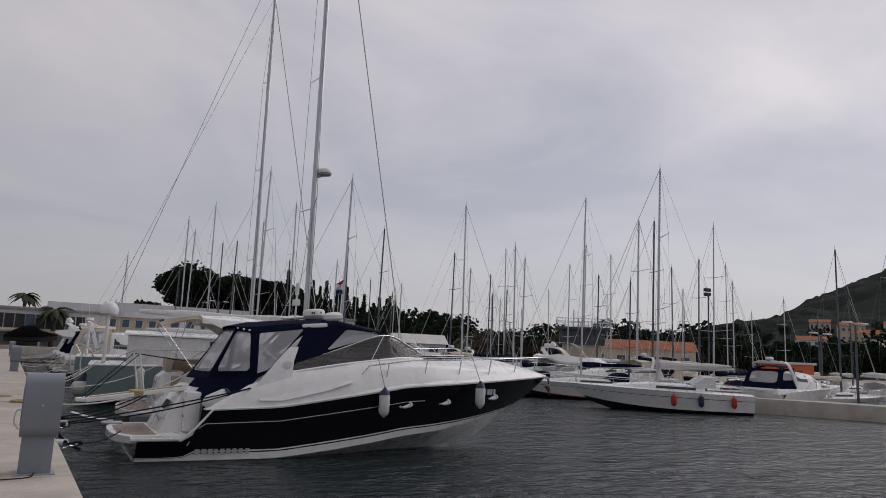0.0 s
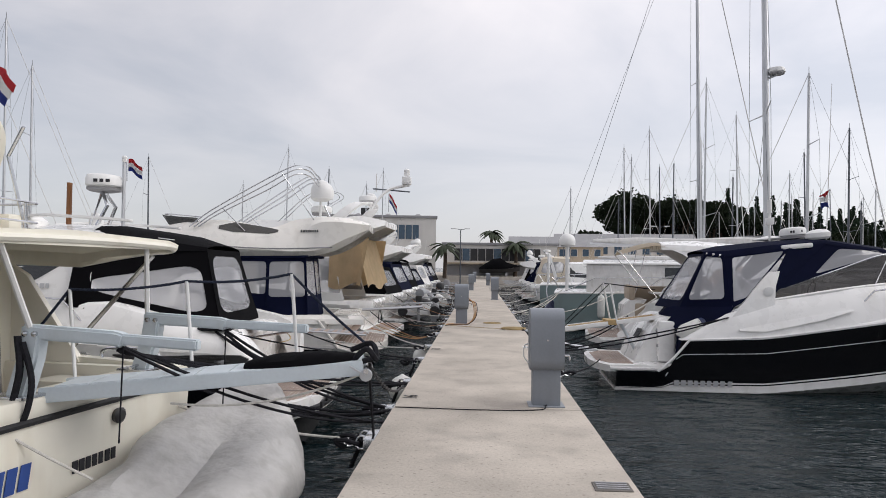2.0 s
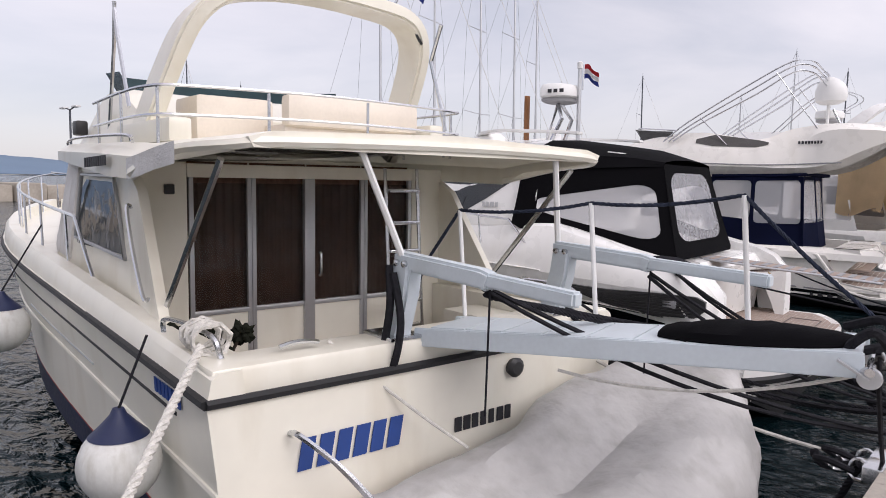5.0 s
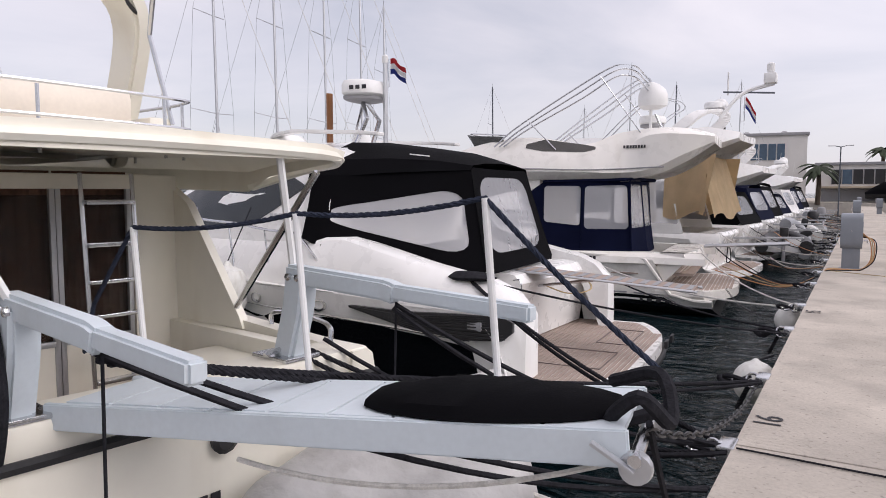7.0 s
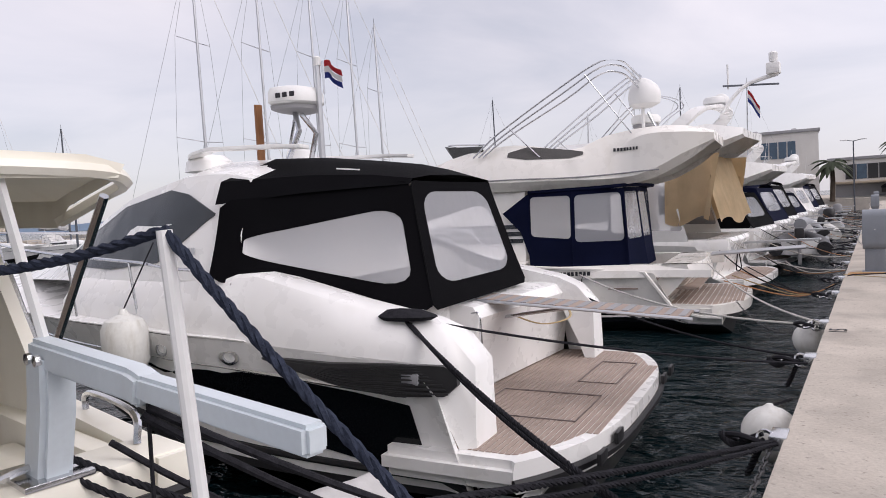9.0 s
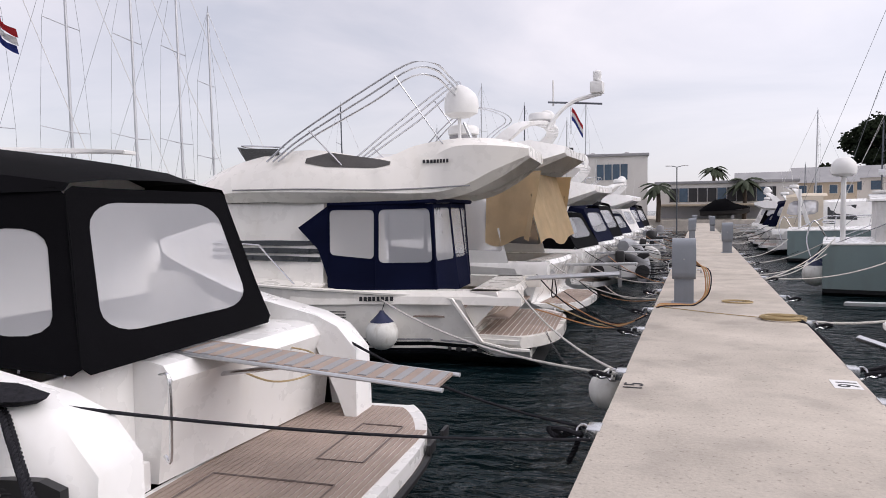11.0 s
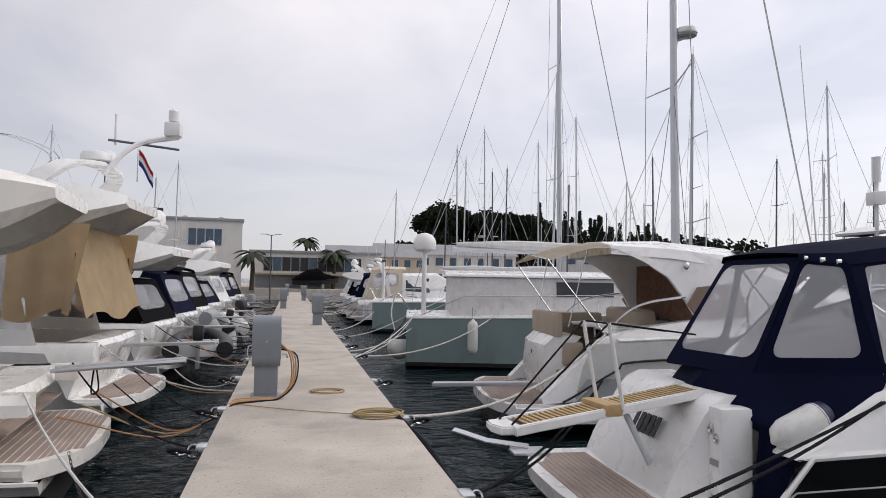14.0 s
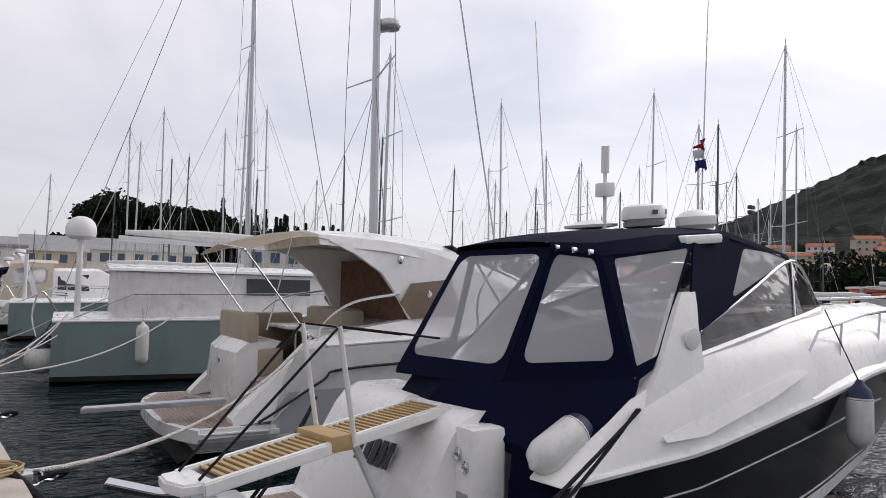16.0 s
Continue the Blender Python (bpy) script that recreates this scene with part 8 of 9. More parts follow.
# ---- sailing yachts across the basin ----
def yacht_model(L, h, cover, dark=False, hullmat=None, stripe=None, seed=1, wires=True):
    e = thing("sailing_yacht", "white sailing yacht with bare mast and covered boom at its berth", "sailing boat", Matrix.Translation((0, -400, -50)), "sailing yachts")
    B = L * 0.31
    H = Hull(L, B, 0.95, 1.25, draft=0.5, rake=L * 0.11, aft=0.72, flare=0.84, full=1.9, start=0.35, sheer=1.3, chine=-0.05)
    part("hull", H.mesh([(0.07, 2), (0.11, 1), (0.7, 1), (0.73, 2), (1, 1)], 16), [ANTIBLACK, hullmat or WHITE, stripe or BLACKHULL], e)
    part("deck", H.deck(0.0, 1.0, 0.1, -0.01, 10), WHITE, e)
    k = L / 10
    secs = [(2.6 * k, [(B * 0.32, 1.05), (B * 0.28, 1.4), (0, 1.5)]), (5.5 * k, [(B * 0.28, 1.1), (B * 0.24, 1.45), (0, 1.55)]), (7.6 * k, [(B * 0.12, 1.15), (B * 0.1, 1.25), (0, 1.3)])]
    part("coachroof", cabin(secs), WHITE, e)
    for sd in (1, -1):
        skin(e, "cabin_window", secs, [(3.1 * k, 0.35, 0.75), (5.2 * k, 0.35, 0.75)], GLASS, sd, 0.015)
    part("sprayhood", loft(bmesh.new(), [sym(x * k, [(B * 0.3, 1.35), (B * 0.26, z), (0, z + 0.12)]) for x, z in ((2.0, 1.95), (2.6, 1.95), (3.2, 1.45))], cap=False), cover, e)
    rig(e, 4.9 * k, 1.45, h, B, 2, 4.2 * k, 0.085, 0.1, L - 0.2, MASTDARK if dark else None, 0.012, cover, wires, 0.007)
    H.rail(e, 0.0, 1.0, 0.55, 5, 0.012, 0.06)
    return e


models = [yacht_model(9.5, 11.0, CANVASNAVY), yacht_model(11.0, 13.5, CANVASWHITE), yacht_model(10.0, 12.0, CANVASBEIGE, True), yacht_model(12.5, 15.0, CANVASNAVY, False, None, REDPAINT), yacht_model(8.5, 9.5, CANVASWHITE, True)]


def moor(i, x, y, heading, s=1.0):
    return copy_thing(models[i], Matrix.Translation((x, y, WL)) @ pose(0, 0, 0, 0, 0, heading) @ Matrix.Diagonal((s, s, s, 1)))


def polar(bearing, dist):
    return math.sin(radians(bearing * 1.05)) * dist * 0.96, math.cos(radians(bearing * 1.05)) * dist * 0.96


rnd = random.Random(11)
# the row beyond the left boats
for b, d, i in ((-51.5, 40, 3), (-47, 41, 3), (-43, 43, 3), (-40, 45, 3), (-37, 49, 1), (-27, 76, 2), (-58, 70, 4), (-62, 75, 2)):
    x, y = polar(b, d)
    moor(i, x - 0.9 - 4, y + 6.9, 12)
# open water to the right: two near yachts, then ranks of berths
near = moor(1, 35.6, 25.6, 146.6, 0.93)
for q in (1.3, 3.1, 4.6):
    Mn = Matrix.Translation((35.6, 25.6, WL)) @ pose(0, 0, 0, 0, 0, 146.6)
    c = fender(Mn @ V(q, 1.46 + 0.06 * q, 0.55), 0.15, 0.6, Mn @ V(q, 1.2 + 0.06 * q, 1.1), label="dark red and navy covered fender on a yacht side")
    for ch in c.children:
        if ch.name.startswith("fender_body"):
            ch.data.materials[0] = (REDPAINT if q != 3.1 else FENDERNAVY)
moor(3, 38.5, 35.0, 155, 0.85)
moor(0, 20.5, 37.0, 170, 1.0)
moor(2, 46.0, 36.0, 160, 1.0)
for row, (d0, b0, b1, n) in enumerate(((52, 24, 56, 7), (64, 16, 60, 10), (80, 12, 58, 12), (98, 8, 56, 14), (120, 6, 54, 14))):
    for k in range(n):
        b = b0 + (b1 - b0) * (k + rnd.uniform(0.15, 0.85)) / n
        x, y = polar(b, d0 + rnd.uniform(-5, 5))
        sc = rnd.uniform(0.6, 0.85) if row == 0 else rnd.uniform(0.75, 1.1)
        if x < 17 and y < 76:
            continue
        moor(rnd.randrange(5), x, y, rnd.choice((172, 176, -6, -10, 180)), sc)
# masts standing behind the two rows at the pier's far end
for b, d, i in ((-7.5, 88, 3), (-4.8, 84, 2), (-2.5, 90, 0), (2.9, 78, 1), (4.0, 76, 3), (6.2, 82, 2), (8.0, 74, 1), (9.4, 70, 3), (-1.2, 96, 1), (-12, 92, 0)):
    x, y = polar(b, d)
    moor(i, x + (5 if x > 0 else -6), y, 178 if x < 0 else -4)
for m in models:
    for o in list(m.children_recursive) + [m]:
        bpy.data.objects.remove(o)
# motor boats on the far pontoons
for k, (b, d) in enumerate(((20, 62), (24, 58), (29, 60), (33, 66), (37, 56), (46, 60), (52, 50), (66, 60), (70, 64), (15, 74), (27, 90))):
    x, y = polar(b, d)
    if x > 17 or y > 74:
        cockpit_boat(x, y, 175 if k % 2 else -5, 8.5 + k % 3, 3.2, "motor_boat", "white motor boat at a far pontoon", 2.7, (CANVASNAVY, CANVASWHITE, CANVASBEIGE)[k % 3], fly=k % 3 == 1, seed=40 + k)
bpy.context.view_layer.update()
for o in [o for o in scene.objects if o.name.startswith("mooring_rope")]:
    c = sum((Vector(v) for v in o.bound_box), V(0, 0, 0)) / 8
    if c.x > 12:
        bpy.data.objects.remove(o)

# ---- pontoons, quay, breakwater ----
def pontoon(x, y, L, heading, w=2.2):
    e = thing("pontoon", "grey concrete floating pontoon", "pontoon", Matrix.Translation((x, y, 0)) @ pose(0, 0, 0, 0, 0, heading), "far pontoons", "structure")
    n = int(L / 8)
    for i in range(n):
        part("float", bx((i * 8 + 0.04, -w / 2, WL - 0.3), (i * 8 + 7.96, w / 2, -0.12), 0.04), CONCRETE, e)


pontoon(38.4, 27.4, 24, -62)
pontoon(19.0, 46.0, 64, -8)
pontoon(22.0, 66.0, 64, -6)
pontoon(-70.0, 40.0, 60, 10)
part("quay", bx((-160, 96, -3), (190, 170, 0.35), 0.1), CONCRETE)
tagged(bpy.data.objects["quay"], "concrete quay at the head of the harbour", "quay", kind="structure")
part("quay_right", loft(bmesh.new(), [[V(62, 96, z), V(75, 40, z), V(95, -40, z), V(260, -40, z), V(260, 96, z)] for z in (-3, 0.5)], closed=True), CONCRETE)
tagged(bpy.data.objects["quay_right"], "concrete quay along the shore", "quay", kind="structure")
bm = bmesh.new()
for i in range(60):
    x0 = -150 + i * 2.2
    hh = 0.55 + 0.35 * noise.noise(V(i * 0.7, 2, 0))
    box(bm, (-78 + 0.4 * math.sin(i), -40 + i * 2.6, -2), (-72 + 0.5 * math.cos(i * 2), -40 + i * 2.6 + 2.45, hh), 0.2)
tagged(part("breakwater", bm, STONE), "pale stone breakwater of large blocks", "breakwater", kind="structure")

# ---- land: hill of pines, mountain, coast ----
def land(name, label, x0, x1, y0, y1, height, material, nx=50, ny=30, rough=0.15, fine=0.06):
    bm = bmesh.new()
    grid = []
    for j in range(ny + 1):
        row = []
        for i in range(nx + 1):
            u, v = i / nx, j / ny
            x, y = x0 + (x1 - x0) * u, y0 + (y1 - y0) * v
            z = height(u, v)
            s = max(abs(x1 - x0), abs(y1 - y0))
            z *= 1 + rough * noise.noise(V(u * 5, v * 5, 1)) + fine * noise.noise(V(u * 28, v * 28, 4)) + fine * noise.noise(V(u * 70, v * 70, 9))
            row.append(bm.verts.new((x, y, z - 2)))
        grid.append(row)
    for A, B in zip(grid, grid[1:]):
        for i in range(nx):
            bm.faces.new((A[i], A[i + 1], B[i + 1], B[i]))
    return tagged(part(name, bm, material), label, "hill", kind="structure")


def bell(u, c, w):
    return math.exp(-((u - c) / w) ** 2)


land("pine_hill", "low wooded hill behind the harbour", 20, 190, 200, 330, lambda u, v: 15 * bell(u, 0.24, 0.26) * bell(v, 0.40, 0.4) + 9 * bell(u, 0.65, 0.35) * bell(v, 0.3, 0.5), HILLSIDE, 60, 40)
def ridge(u, v):
    x, y = 500 + 1900 * u, -300 + 1700 * v
    b, d = math.degrees(math.atan2(x, y)), math.hypot(x, y)
    e = 0.0 if b < 51 else min(11.5, 0.62 * (b - 51) if b < 59 else 4.96 + 0.44 * (b - 59))
    return d * math.tan(radians(e)) * min(1, max(0, (d - 620) / 700))


land("mountain", "dark wooded mountain above the town", 500, 2400, -300, 1400, ridge, HILLSIDE, 120, 110, 0.10, 0.05)
land("shore_slope", "green slope with houses under the mountain", 260, 720, 40, 420, lambda u, v: 66 * u, HILLSIDE, 60, 50, 0.2, 0.08)
# the distance haze is mixed into the coast's own colour as pale blue
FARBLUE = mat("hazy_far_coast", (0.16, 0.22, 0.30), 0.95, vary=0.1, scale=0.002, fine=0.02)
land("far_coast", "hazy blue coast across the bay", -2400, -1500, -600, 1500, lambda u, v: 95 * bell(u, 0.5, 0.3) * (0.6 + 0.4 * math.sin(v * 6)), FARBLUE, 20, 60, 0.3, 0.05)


def foliage(bm, c, rx, ry, rz, n, size, rnd_, flat=1.0):
    """Many small leaf clumps in an uneven crown."""
    for _ in range(n):
        while True:
            p = V(rnd_.uniform(-1, 1), rnd_.uniform(-1, 1), rnd_.uniform(-1, 1))
            if 0.15 < p.length < 1:
                break
        p = p.normalized() * p.length ** 0.4
        k = 0.8 + 0.45 * noise.noise(p * 2.4 + Vector(c) * 0.31)
        q = Vector(c) + V(p.x * rx * k, p.y * ry * k, p.z * rz * k)
        s = size * rnd_.uniform(0.6, 1.4)
        a = V(rnd_.uniform(-1, 1), rnd_.uniform(-1, 1), rnd_.uniform(-0.6, 0.6)).normalized()
        b = a.orthogonal().normalized()
        cc = a.cross(b)
        vs = [bm.verts.new(q + a * s), bm.verts.new(q + b * s * 0.8), bm.verts.new(q - a * s * 0.9), bm.verts.new(q - b * s * 0.7), bm.verts.new(q + cc * s * 0.6)]
        bm.faces.new((vs[0], vs[1], vs[4]))
        bm.faces.new((vs[1], vs[2], vs[4]))
        bm.faces.new((vs[2], vs[3], vs[4]))
        bm.faces.new((vs[3], vs[0], vs[4]))


def raw(name, bm, material, parent):
    me = bpy.data.meshes.new(name)
    bm.to_mesh(me)
    bm.free()
    me.materials.append(material)
    ob = new(name, me)
    ob.parent = parent
    return ob


def pine_model(seed, h, r):
    rn = random.Random(seed)
    e = thing("pine_tree", "dark umbrella pine with a broad flat crown", "tree", Matrix.Translation((0, -400, -60)), "pines on the hill")
    part("trunk", bar(curve([(0, 0, -1), (0.2, 0.1, h * 0.35), (-0.2, 0.2, h * 0.7)]), 0.35, 8, 0.2), BARK, e)
    for k in range(4):
        a = k * 1.6 + seed
        part("limb", bar([(-0.1, 0.1, h * (0.5 + 0.05 * k)), (math.cos(a) * r * 0.6, math.sin(a) * r * 0.6, h * 0.78)], 0.14, 6, 0.05), BARK, e)
    bm = bmesh.new()
    for k in range(6):
        a = k * 1.05 + seed
        foliage(bm, (math.cos(a) * r * 0.5, math.sin(a) * r * 0.5, h * (0.8 + 0.08 * rn.uniform(-1, 1))), r * 0.55, r * 0.55, h * 0.18, 170, 0.55, rn)
    raw("crown", bm, PINE, e)
    return e


def cypress_model(seed, h):
    rn = random.Random(seed)
    e = thing("cypress_tree", "tall narrow dark cypress", "tree", Matrix.Translation((0, -400, -60)), "cypresses on the hill")
    part("trunk", bar([(0, 0, -1), (0, 0, h * 0.5)], 0.2, 6, 0.1), BARK, e)
    bm = bmesh.new()
    for k in range(8):
        f = k / 7
        rr = 1.15 * (1 - f) ** 0.6 + 0.12
        foliage(bm, (0, 0, h * (0.12 + 0.86 * f)), rr, rr, h * 0.09, 60, 0.4, rn)
    raw("crown", bm, CYPRESS, e)
    return e


def bush_model(seed, r, material, label):
    rn = random.Random(seed)
    e = thing("shrub_tree", label, "tree", Matrix.Translation((0, -400, -60)), "trees along the shore")
    part("trunk", bar([(0, 0, -0.5), (0.1, 0, r * 0.9)], 0.16, 6, 0.08), BARK, e)
    for k in range(3):
        part("limb", bar([(0.05, 0, r * 0.5), (math.cos(k * 2.1) * r * 0.5, math.sin(k * 2.1) * r * 0.5, r * 1.2)], 0.07, 5, 0.03), BARK, e)
    bm = bmesh.new()
    for k in range(5):
        foliage(bm, (math.cos(k * 1.3) * r * 0.45, math.sin(k * 1.3) * r * 0.45, r * (1.0 + 0.25 * rn.uniform(-1, 1))), r * 0.6, r * 0.6, r * 0.55, 130, 0.32, rn)
    raw("crown", bm, material, e)
    return e


pines = [pine_model(3, 13, 6.0), pine_model(5, 11, 5.0), pine_model(9, 15, 6.5)]
cyps = [cypress_model(2, 11), cypress_model(4, 14)]
bushes = [bush_model(1, 3.2, BUSH, "bare winter tree with brown twigs"), bush_model(2, 3.6, CYPRESS, "dark evergreen tree on the shore"), bush_model(6, 2.6, PINE, "dark green shrub tree on the shore")]


def plant(model, x, y, z, s=1.0):
    copy_thing(model, Matrix.Translation((x, y, z)) @ pose(0, 0, 0, 0, 0, rnd.uniform(0, 360)) @ Matrix.Diagonal((s, s, s * rnd.uniform(0.9, 1.1), 1)))


for k in range(46):
    b = 10.0 + 9.5 * (k + rnd.random()) / 46
    d = rnd.uniform(225, 268)
    x, y = polar(b, d)
    f = bell((b - 10) / 12, 0.34, 0.6)
    plant(rnd.choice(pines), x, y, 0.5 + 6.5 * f + (d - 225) * 0.05, rnd.uniform(0.85, 1.18))
plant(pines[1], *polar(8.3, 240), 3, 0.95)
for k in range(34):
    b = 17.0 + 9.6 * (k + rnd.random()) / 34
    x, y = polar(b, rnd.uniform(225, 250))
    plant(rnd.choice(cyps), x, y, 0.2 + 2.5 * (26 - b) / 9, rnd.uniform(1.3, 1.65) - 0.01 * (b - 17))
for k in range(24):
    b = 21 + 9.5 * (k + rnd.random()) / 24
    x, y = polar(b, rnd.uniform(210, 240))
    plant(bushes[1 + k % 2], x, y, 0.5 + 3.6 * bell(b, 26, 3), rnd.uniform(1.5, 2.2))
for k in range(46):
    b = 28 + 34 * (k + rnd.random()) / 46
    x, y = polar(b, rnd.uniform(150, 185))
    plant(bushes[k % 3] if b < 42 else bushes[1 + k % 2], x, y, 0.3, rnd.uniform(1.0, 1.7))
for k in range(60):
    b = 50 + 34 * (k + rnd.random()) / 60
    d = rnd.uniform(290, 620)
    x, y = polar(b, d)
    if not (265 < x < 700 and 50 < y < 410):
        continue
    plant(bushes[1 + k % 2], x, y, max(0, (x - 260) * 0.14 - 2), rnd.uniform(1.2, 2.2))
for m in pines + cyps + bushes:
    for o in list(m.children_recursive) + [m]:
        bpy.data.objects.remove(o)


def palm(x, y, h, seed):
    rn = random.Random(seed)
    e = thing("palm_tree", "date palm with arching dark fronds on the quay", "tree", Matrix.Translation((x, y, 0.3)), "palms on the quay")
    part("trunk", bar([(0, 0, -0.2), (0.1, 0, h * 0.5), (0, 0.05, h)], 0.28, 8, 0.2), BARK, e)
    for k in range(22):
        a, up = k * 2.4, rn.uniform(-0.3, 1.1)
        d = V(math.cos(a), math.sin(a), 0)
        bm = bmesh.new()
        L = rn.uniform(1.9, 2.6)
        spine = [V(0, 0, h) + d * (L * u) + V(0, 0, L * (0.7 * up * u - 0.75 * u * u)) for u in (0, 0.25, 0.5, 0.75, 1)]
        side = V(-d.y, d.x, 0)
        loft(bm, [[p - side * w - V(0, 0, w * 0.5), p, p + side * w - V(0, 0, w * 0.5)] for p, w in zip(spine, (0.08, 0.3, 0.36, 0.26, 0.03))], cap=False)
        part("frond", bm, PALM, e)
    return e


for k, (b, d, h) in enumerate(((-3.0, 100, 4.2), (0.6, 120, 7.0), (2.4, 103, 4.6), (28.5, 130, 4.5), (31.5, 125, 4.0))):
    palm(*polar(b, d), h, 60 + k)


# ---- buildings ----
def house(x, y, z, w, d, h, heading, wall, roofm, label, rows=1, cols=3, flat=False, winmat=None, name="house"):
    e = thing(name, label, "building", Matrix.Translation((x, y, z)) @ pose(0, 0, 0, 0, 0, heading), "houses on the slope" if name == "house" else "")
    part("wall", bx((-w / 2, -d / 2, -3), (w / 2, d / 2, h)), wall, e)
    if flat:
        part("roof", bx((-w / 2 - 0.2, -d / 2 - 0.2, h), (w / 2 + 0.2, d / 2 + 0.2, h + 0.35), 0.05), roofm, e)
    else:
        bm = bmesh.new()
        loft(bm, [[V(sx, -d / 2 - 0.4, h), V(sx, 0, h + d * 0.22), V(sx, d / 2 + 0.4, h)] for sx in (-w / 2 - 0.4, w / 2 + 0.4)], closed=True)
        part("roof", bm, roofm, e)
    for r in range(rows):
        zz = h * (r + 0.35) / rows
        hh = min(1.5, h / rows * 0.5)
        for c in range(cols):
            xx = -w / 2 + w * (c + 0.5) / cols
            ww = min(1.5, w / cols * 0.55)
            wd = part("window", bx((xx - ww / 2, -d / 2 - 0.06, zz), (xx + ww / 2, -d / 2 - 0.02, zz + hh)), winmat or WINBLUE, e)
            part("frame", bar([(xx - ww / 2, -d / 2 - 0.07, zz), (xx + ww / 2, -d / 2 - 0.07, zz), (xx + ww / 2, -d / 2 - 0.07, zz + hh), (xx - ww / 2, -d / 2 - 0.07, zz + hh)], 0.06, 4, closed=True), PLASTER, wd)
    return e


hb = house(*polar(-7.6, 112), 0.3, 15, 12, 8.2, 6, PLASTER, ROOFGREY, "white flat-roofed harbour office with blue strip windows", 1, 1, True, name="harbour_office")
for k in range(4):
    part("window", bx((1.2 + k * 1.0, -6.08, 5.2), (2.05 + k * 1.0, -6.02, 7.2)), WINBLUE, hb)
for k in range(3):
    part("skylight", loft(bmesh.new(), [[V(-4 + k * 4.5 + a, -2, 8.5), V(-4 + k * 4.5 + a * 0.2, 0, 9.2), V(-4 + k * 4.5 + a, 2, 8.5)] for a in (-0.9, 0.9)], closed=True), ROOFGREY, hb)
part("roof_tank", bx((-3.4, -3, 8.5), (-2.0, -2, 9.8), 0.05), PLASTICBLACK, hb)
sh = house(*polar(1.2, 108), 0.3, 16, 7, 4.4, 0, PLASTER, ROOFGREY, "long low pavilion with a dark window band", 1, 0, True, PLASTICBLACK, name="pavilion")
for k in range(11):
    w_ = part("window", bx((-6.4 + k * 1.1, -3.56, 2.2), (-5.36 + k * 1.1, -3.52, 3.9)), WINBLUE if k % 4 == 1 else PLASTICBLACK, sh)
    part("frame", bx((-6.42 + k * 1.1, -3.60, 2.15), (-6.34 + k * 1.1, -3.5, 3.95)), ROOFGREY, w_)
part("terrace", bx((-7.6, -5.2, 1.7), (7.2, -3.5, 1.95), 0.03), PLASTERTAN, sh)
# grey sheet on the wall, painted as the shadow below the terrace
part("terrace_shade", bx((-7.4, -3.62, 0.2), (7.0, -3.52, 1.6), 0.0), ROOFGREY, sh)
house(*polar(-14, 120), 0.3, 12, 8, 5.5, 5, PLASTER, ROOFGREY, "low white harbour building", 1, 4, True, name="harbour_building")
house(*polar(5.5, 135), 0.3, 16, 9, 5.0, -3, PLASTERTAN, ROOFGREY, "beige terraced restaurant building", 2, 8, name="restaurant")
house(*polar(10.5, 150), 0.3, 26, 10, 6.0, -6, PLASTER, ROOFGREY, "long pale waterfront building with terraces", 2, 10, name="waterfront_building")
house(*polar(20.5, 110), 0.3, 9, 7, 5.5, -15, PLASTER, ROOFGREY, "white harbour building with terraces", 2, 4, True, name="harbour_building")
house(*polar(28, 120), 0.3, 8, 7, 3.0, -20, PLASTER, PLASTER, "white gabled harbour shed", 1, 2, name="harbour_shed")
house(*polar(44, 140), 0.3, 22, 8, 4.0, -40, PLASTERTAN, ROOFTILE, "beige shore building with tiled roof", 1, 6, name="shore_building")
for k in range(26):
    b = 56 + 20 * (k + rnd.random()) / 26
    d = rnd.uniform(330, 520)
    x, y = polar(b, d)
    zz = (x - 260) * 0.14 + rnd.uniform(-1, 2)
    house(x, y, max(0.5, zz), rnd.uniform(9, 16), rnd.uniform(8, 11), rnd.uniform(5, 9), -b + rnd.uniform(-15, 15), rnd.choice((PLASTER, PLASTERTAN, PLASTERTAN)), rnd.choice((ROOFTILE, ROOFTILE, PLASTERTAN)), "pale apartment house with tiled roof on the slope", 2, 4)

# control tower with railed roof
tw = thing("control_tower", "dark clad harbour tower with a railed roof deck", "tower", Matrix.Translation((*polar(40.4, 84), 0.0)) @ pose(0, 0, 0, 0, 0, -40))
part("shaft", bx((-2.1, -2.1, -1), (2.1, 2.1, 3.4), 0.05), PLASTERTAN, tw)
part("cab", bx((-2.4, -2.4, 3.4), (2.4, 2.4, 5.0), 0.08), DARKTOWER, tw)
part("roof_deck", bx((-2.9, -2.9, 5.0), (2.9, 2.9, 5.3), 0.05), DARKTOWER, tw)
for z in (5.75, 6.2):
    part("rail", bar([(-2.8, -2.8, z), (2.8, -2.8, z), (2.8, 2.8, z), (-2.8, 2.8, z)], 0.04, 5, closed=True), ALUGREY, tw)
for k in range(7):
    for y in (-2.8, 2.8):
        part("post", bar([(-2.8 + k * 0.93, y, 5.3), (-2.8 + k * 0.93, y, 6.2)], 0.035, 5), ALUGREY, tw)
oc_ = thing("orange_kiosk", "orange painted dock kiosk with a dark doorway", "kiosk", Matrix.Translation((*polar(54.3, 56), 0.0)) @ pose(0, 0, 0, 0, 0, -54))
part("body", bx((-1.6, -1, -1), (1.6, 1, 2.0), 0.05), ORANGEPAINT, oc_)
part("doorway", bx((-0.6, -1.05, 0.1), (0.9, -1.0, 1.6)), DARKTOWER, oc_)
part("roof", bx((-1.75, -1.15, 2.0), (1.75, 1.15, 2.15), 0.03), PLASTER, oc_)


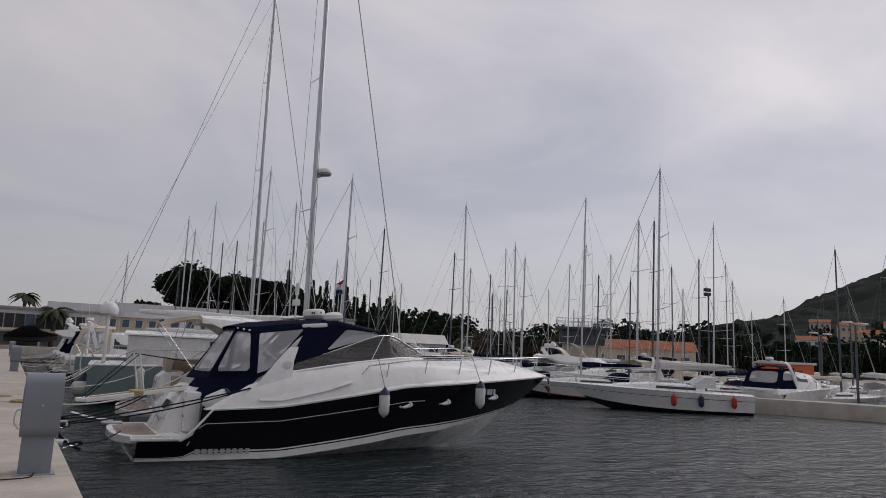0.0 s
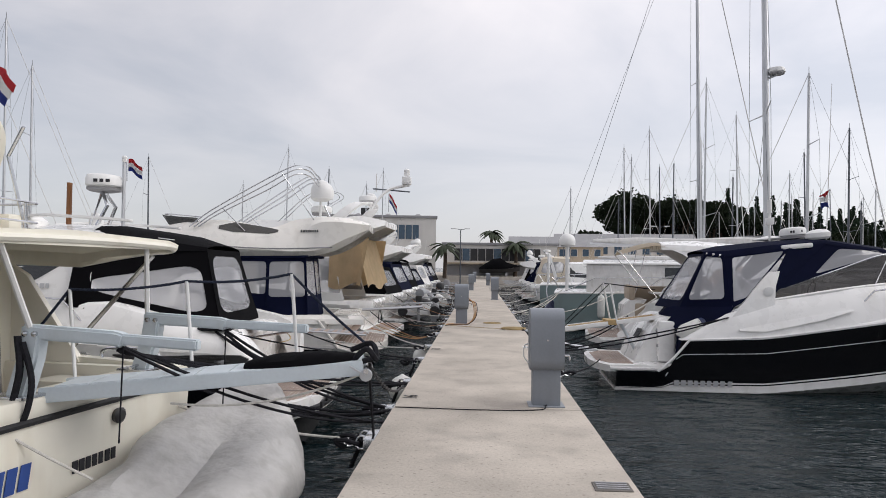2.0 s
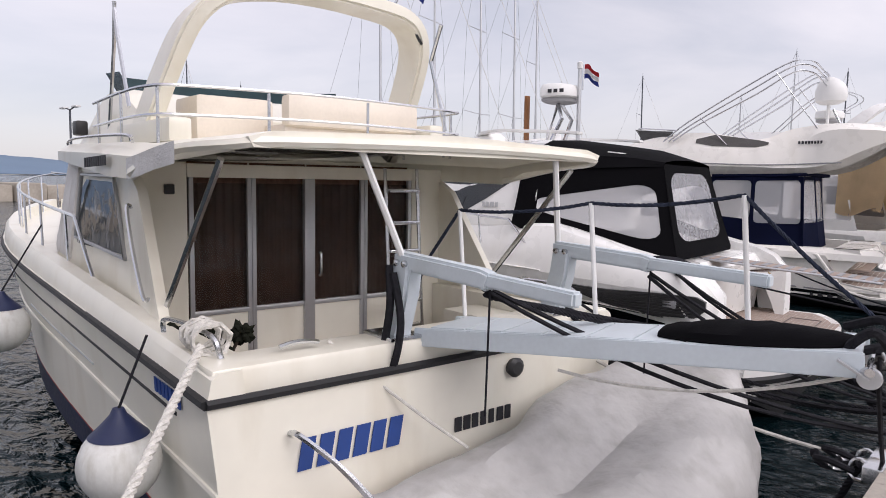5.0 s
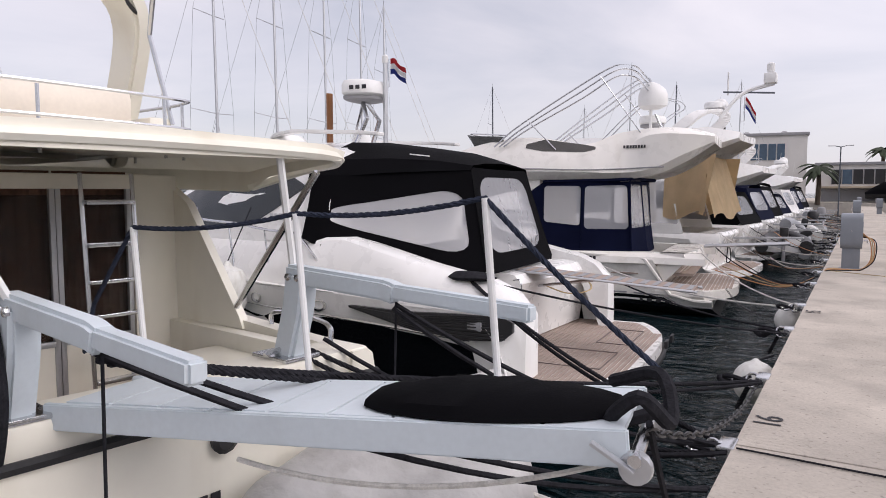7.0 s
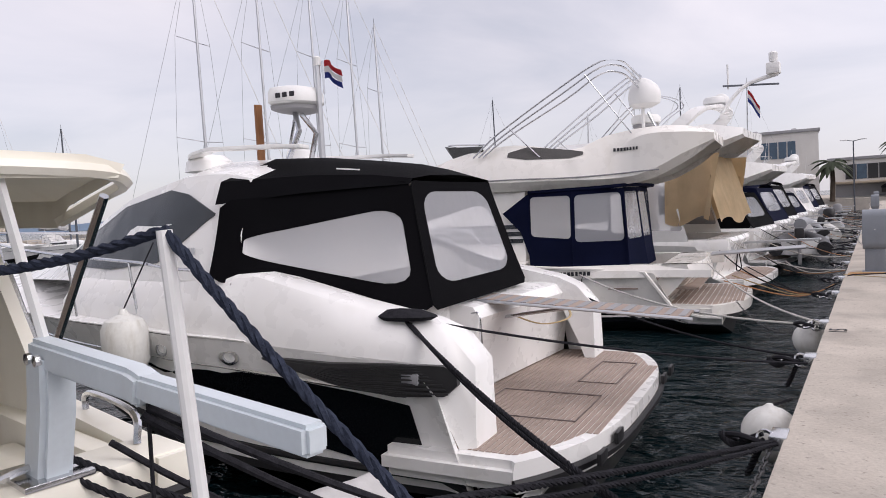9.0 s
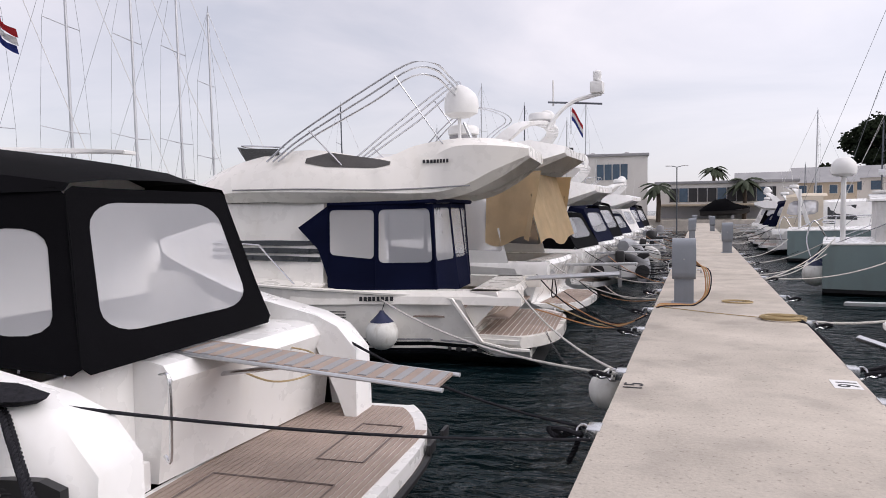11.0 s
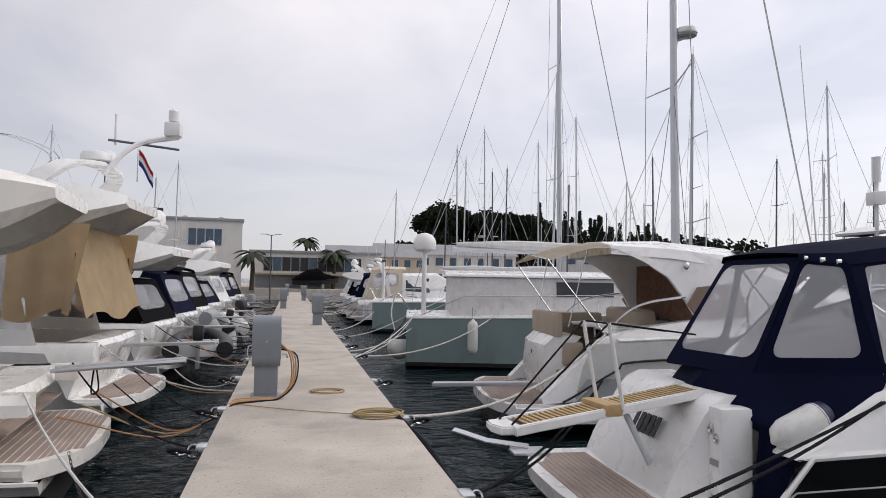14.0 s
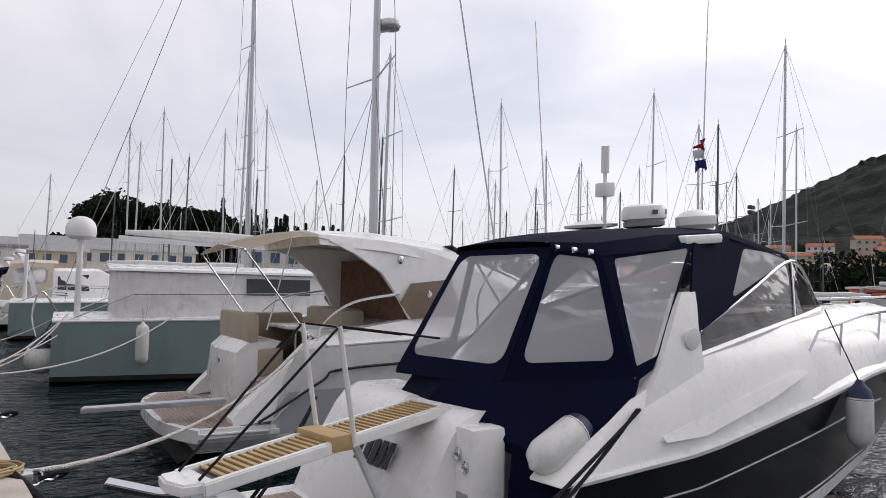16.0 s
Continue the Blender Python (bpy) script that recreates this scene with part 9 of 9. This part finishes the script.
def lamp_post(x, y, h, flood=False):
    e = thing("street_lamp", "grey steel lamp post on the quay", "lamp", Matrix.Translation((x, y, 0)), "quay lamps")
    part("post", bar([(0, 0, -1), (0, 0, h)], 0.09, 8, 0.06), MASTDARK, e)
    if flood:
        for k in range(4):
            part("floodlight", bx((-0.45 + 0.3 * (k % 2), -0.15, h - 0.1 + 0.4 * (k // 2)), (-0.2 + 0.3 * (k % 2) + 0.1, 0.15, h + 0.2 + 0.4 * (k // 2)), 0.03), PLASTICBLACK, e)
    else:
        for sd in (1, -1):
            part("arm", bar([(0, 0, h), (sd * 0.7, 0, h + 0.15)], 0.04), MASTDARK, e)
            part("lantern", bx((sd * 0.9 - 0.35, -0.15, h + 0.1), (sd * 0.9 + 0.35, 0.15, h + 0.2), 0.03), PLASTICWHITE, e)


lamp_post(*polar(49.4, 70), 8.0, True)
for b, d, h in ((56.5, 60, 4.2), (58.5, 52, 4.5), (47, 78, 5), (35, 92, 6), (-1.8, 98, 6.5), (-15, 100, 7), (13, 100, 7), (-52, 62, 6.0), (-63, 50, 5.2)):
    lamp_post(*polar(b, d), h)


# ---- motor boat laid up under a black cover at the pier head ----
lb = thing("laid_up_motorboat", "motor boat under a taut black cover standing on the quay", "boat", Matrix.Translation((2.0, 97.6, 0.36)))
part("hull", loft(bmesh.new(), [[V(x, w * math.cos(a), 0.55 + 0.55 * math.sin(a) * (1 if math.sin(a) > 0 else 1) + r_) for a in [math.pi + k * math.pi / 8 for k in range(9)]] for x, w, r_ in ((-2.6, 1.0, 0.45), (-1.5, 1.15, 0.45), (0.5, 1.15, 0.5), (2.0, 0.8, 0.6), (2.9, 0.1, 0.8))]), PLASTICBLACK, lb)
part("cover", loft(bmesh.new(), [[V(x, w * math.cos(a), z0 + h * math.sin(a)) for a in [k * math.pi / 8 for k in range(9)]] for x, w, z0, h in ((-2.65, 1.02, 1.0, 0.15), (-1.8, 1.2, 1.0, 0.75), (-0.8, 1.2, 1.0, 1.35), (0.3, 1.2, 1.05, 1.45), (1.2, 1.0, 1.1, 0.8), (2.9, 0.12, 1.35, 0.1))]), CANVASBLACK, lb)
part("cradle", bx((-1.6, -0.7, 0.0), (-1.3, 0.7, 0.5), 0.02), ROOFGREY, lb)
part("cradle", bx((0.9, -0.7, 0.0), (1.2, 0.7, 0.55), 0.02), ROOFGREY, lb)
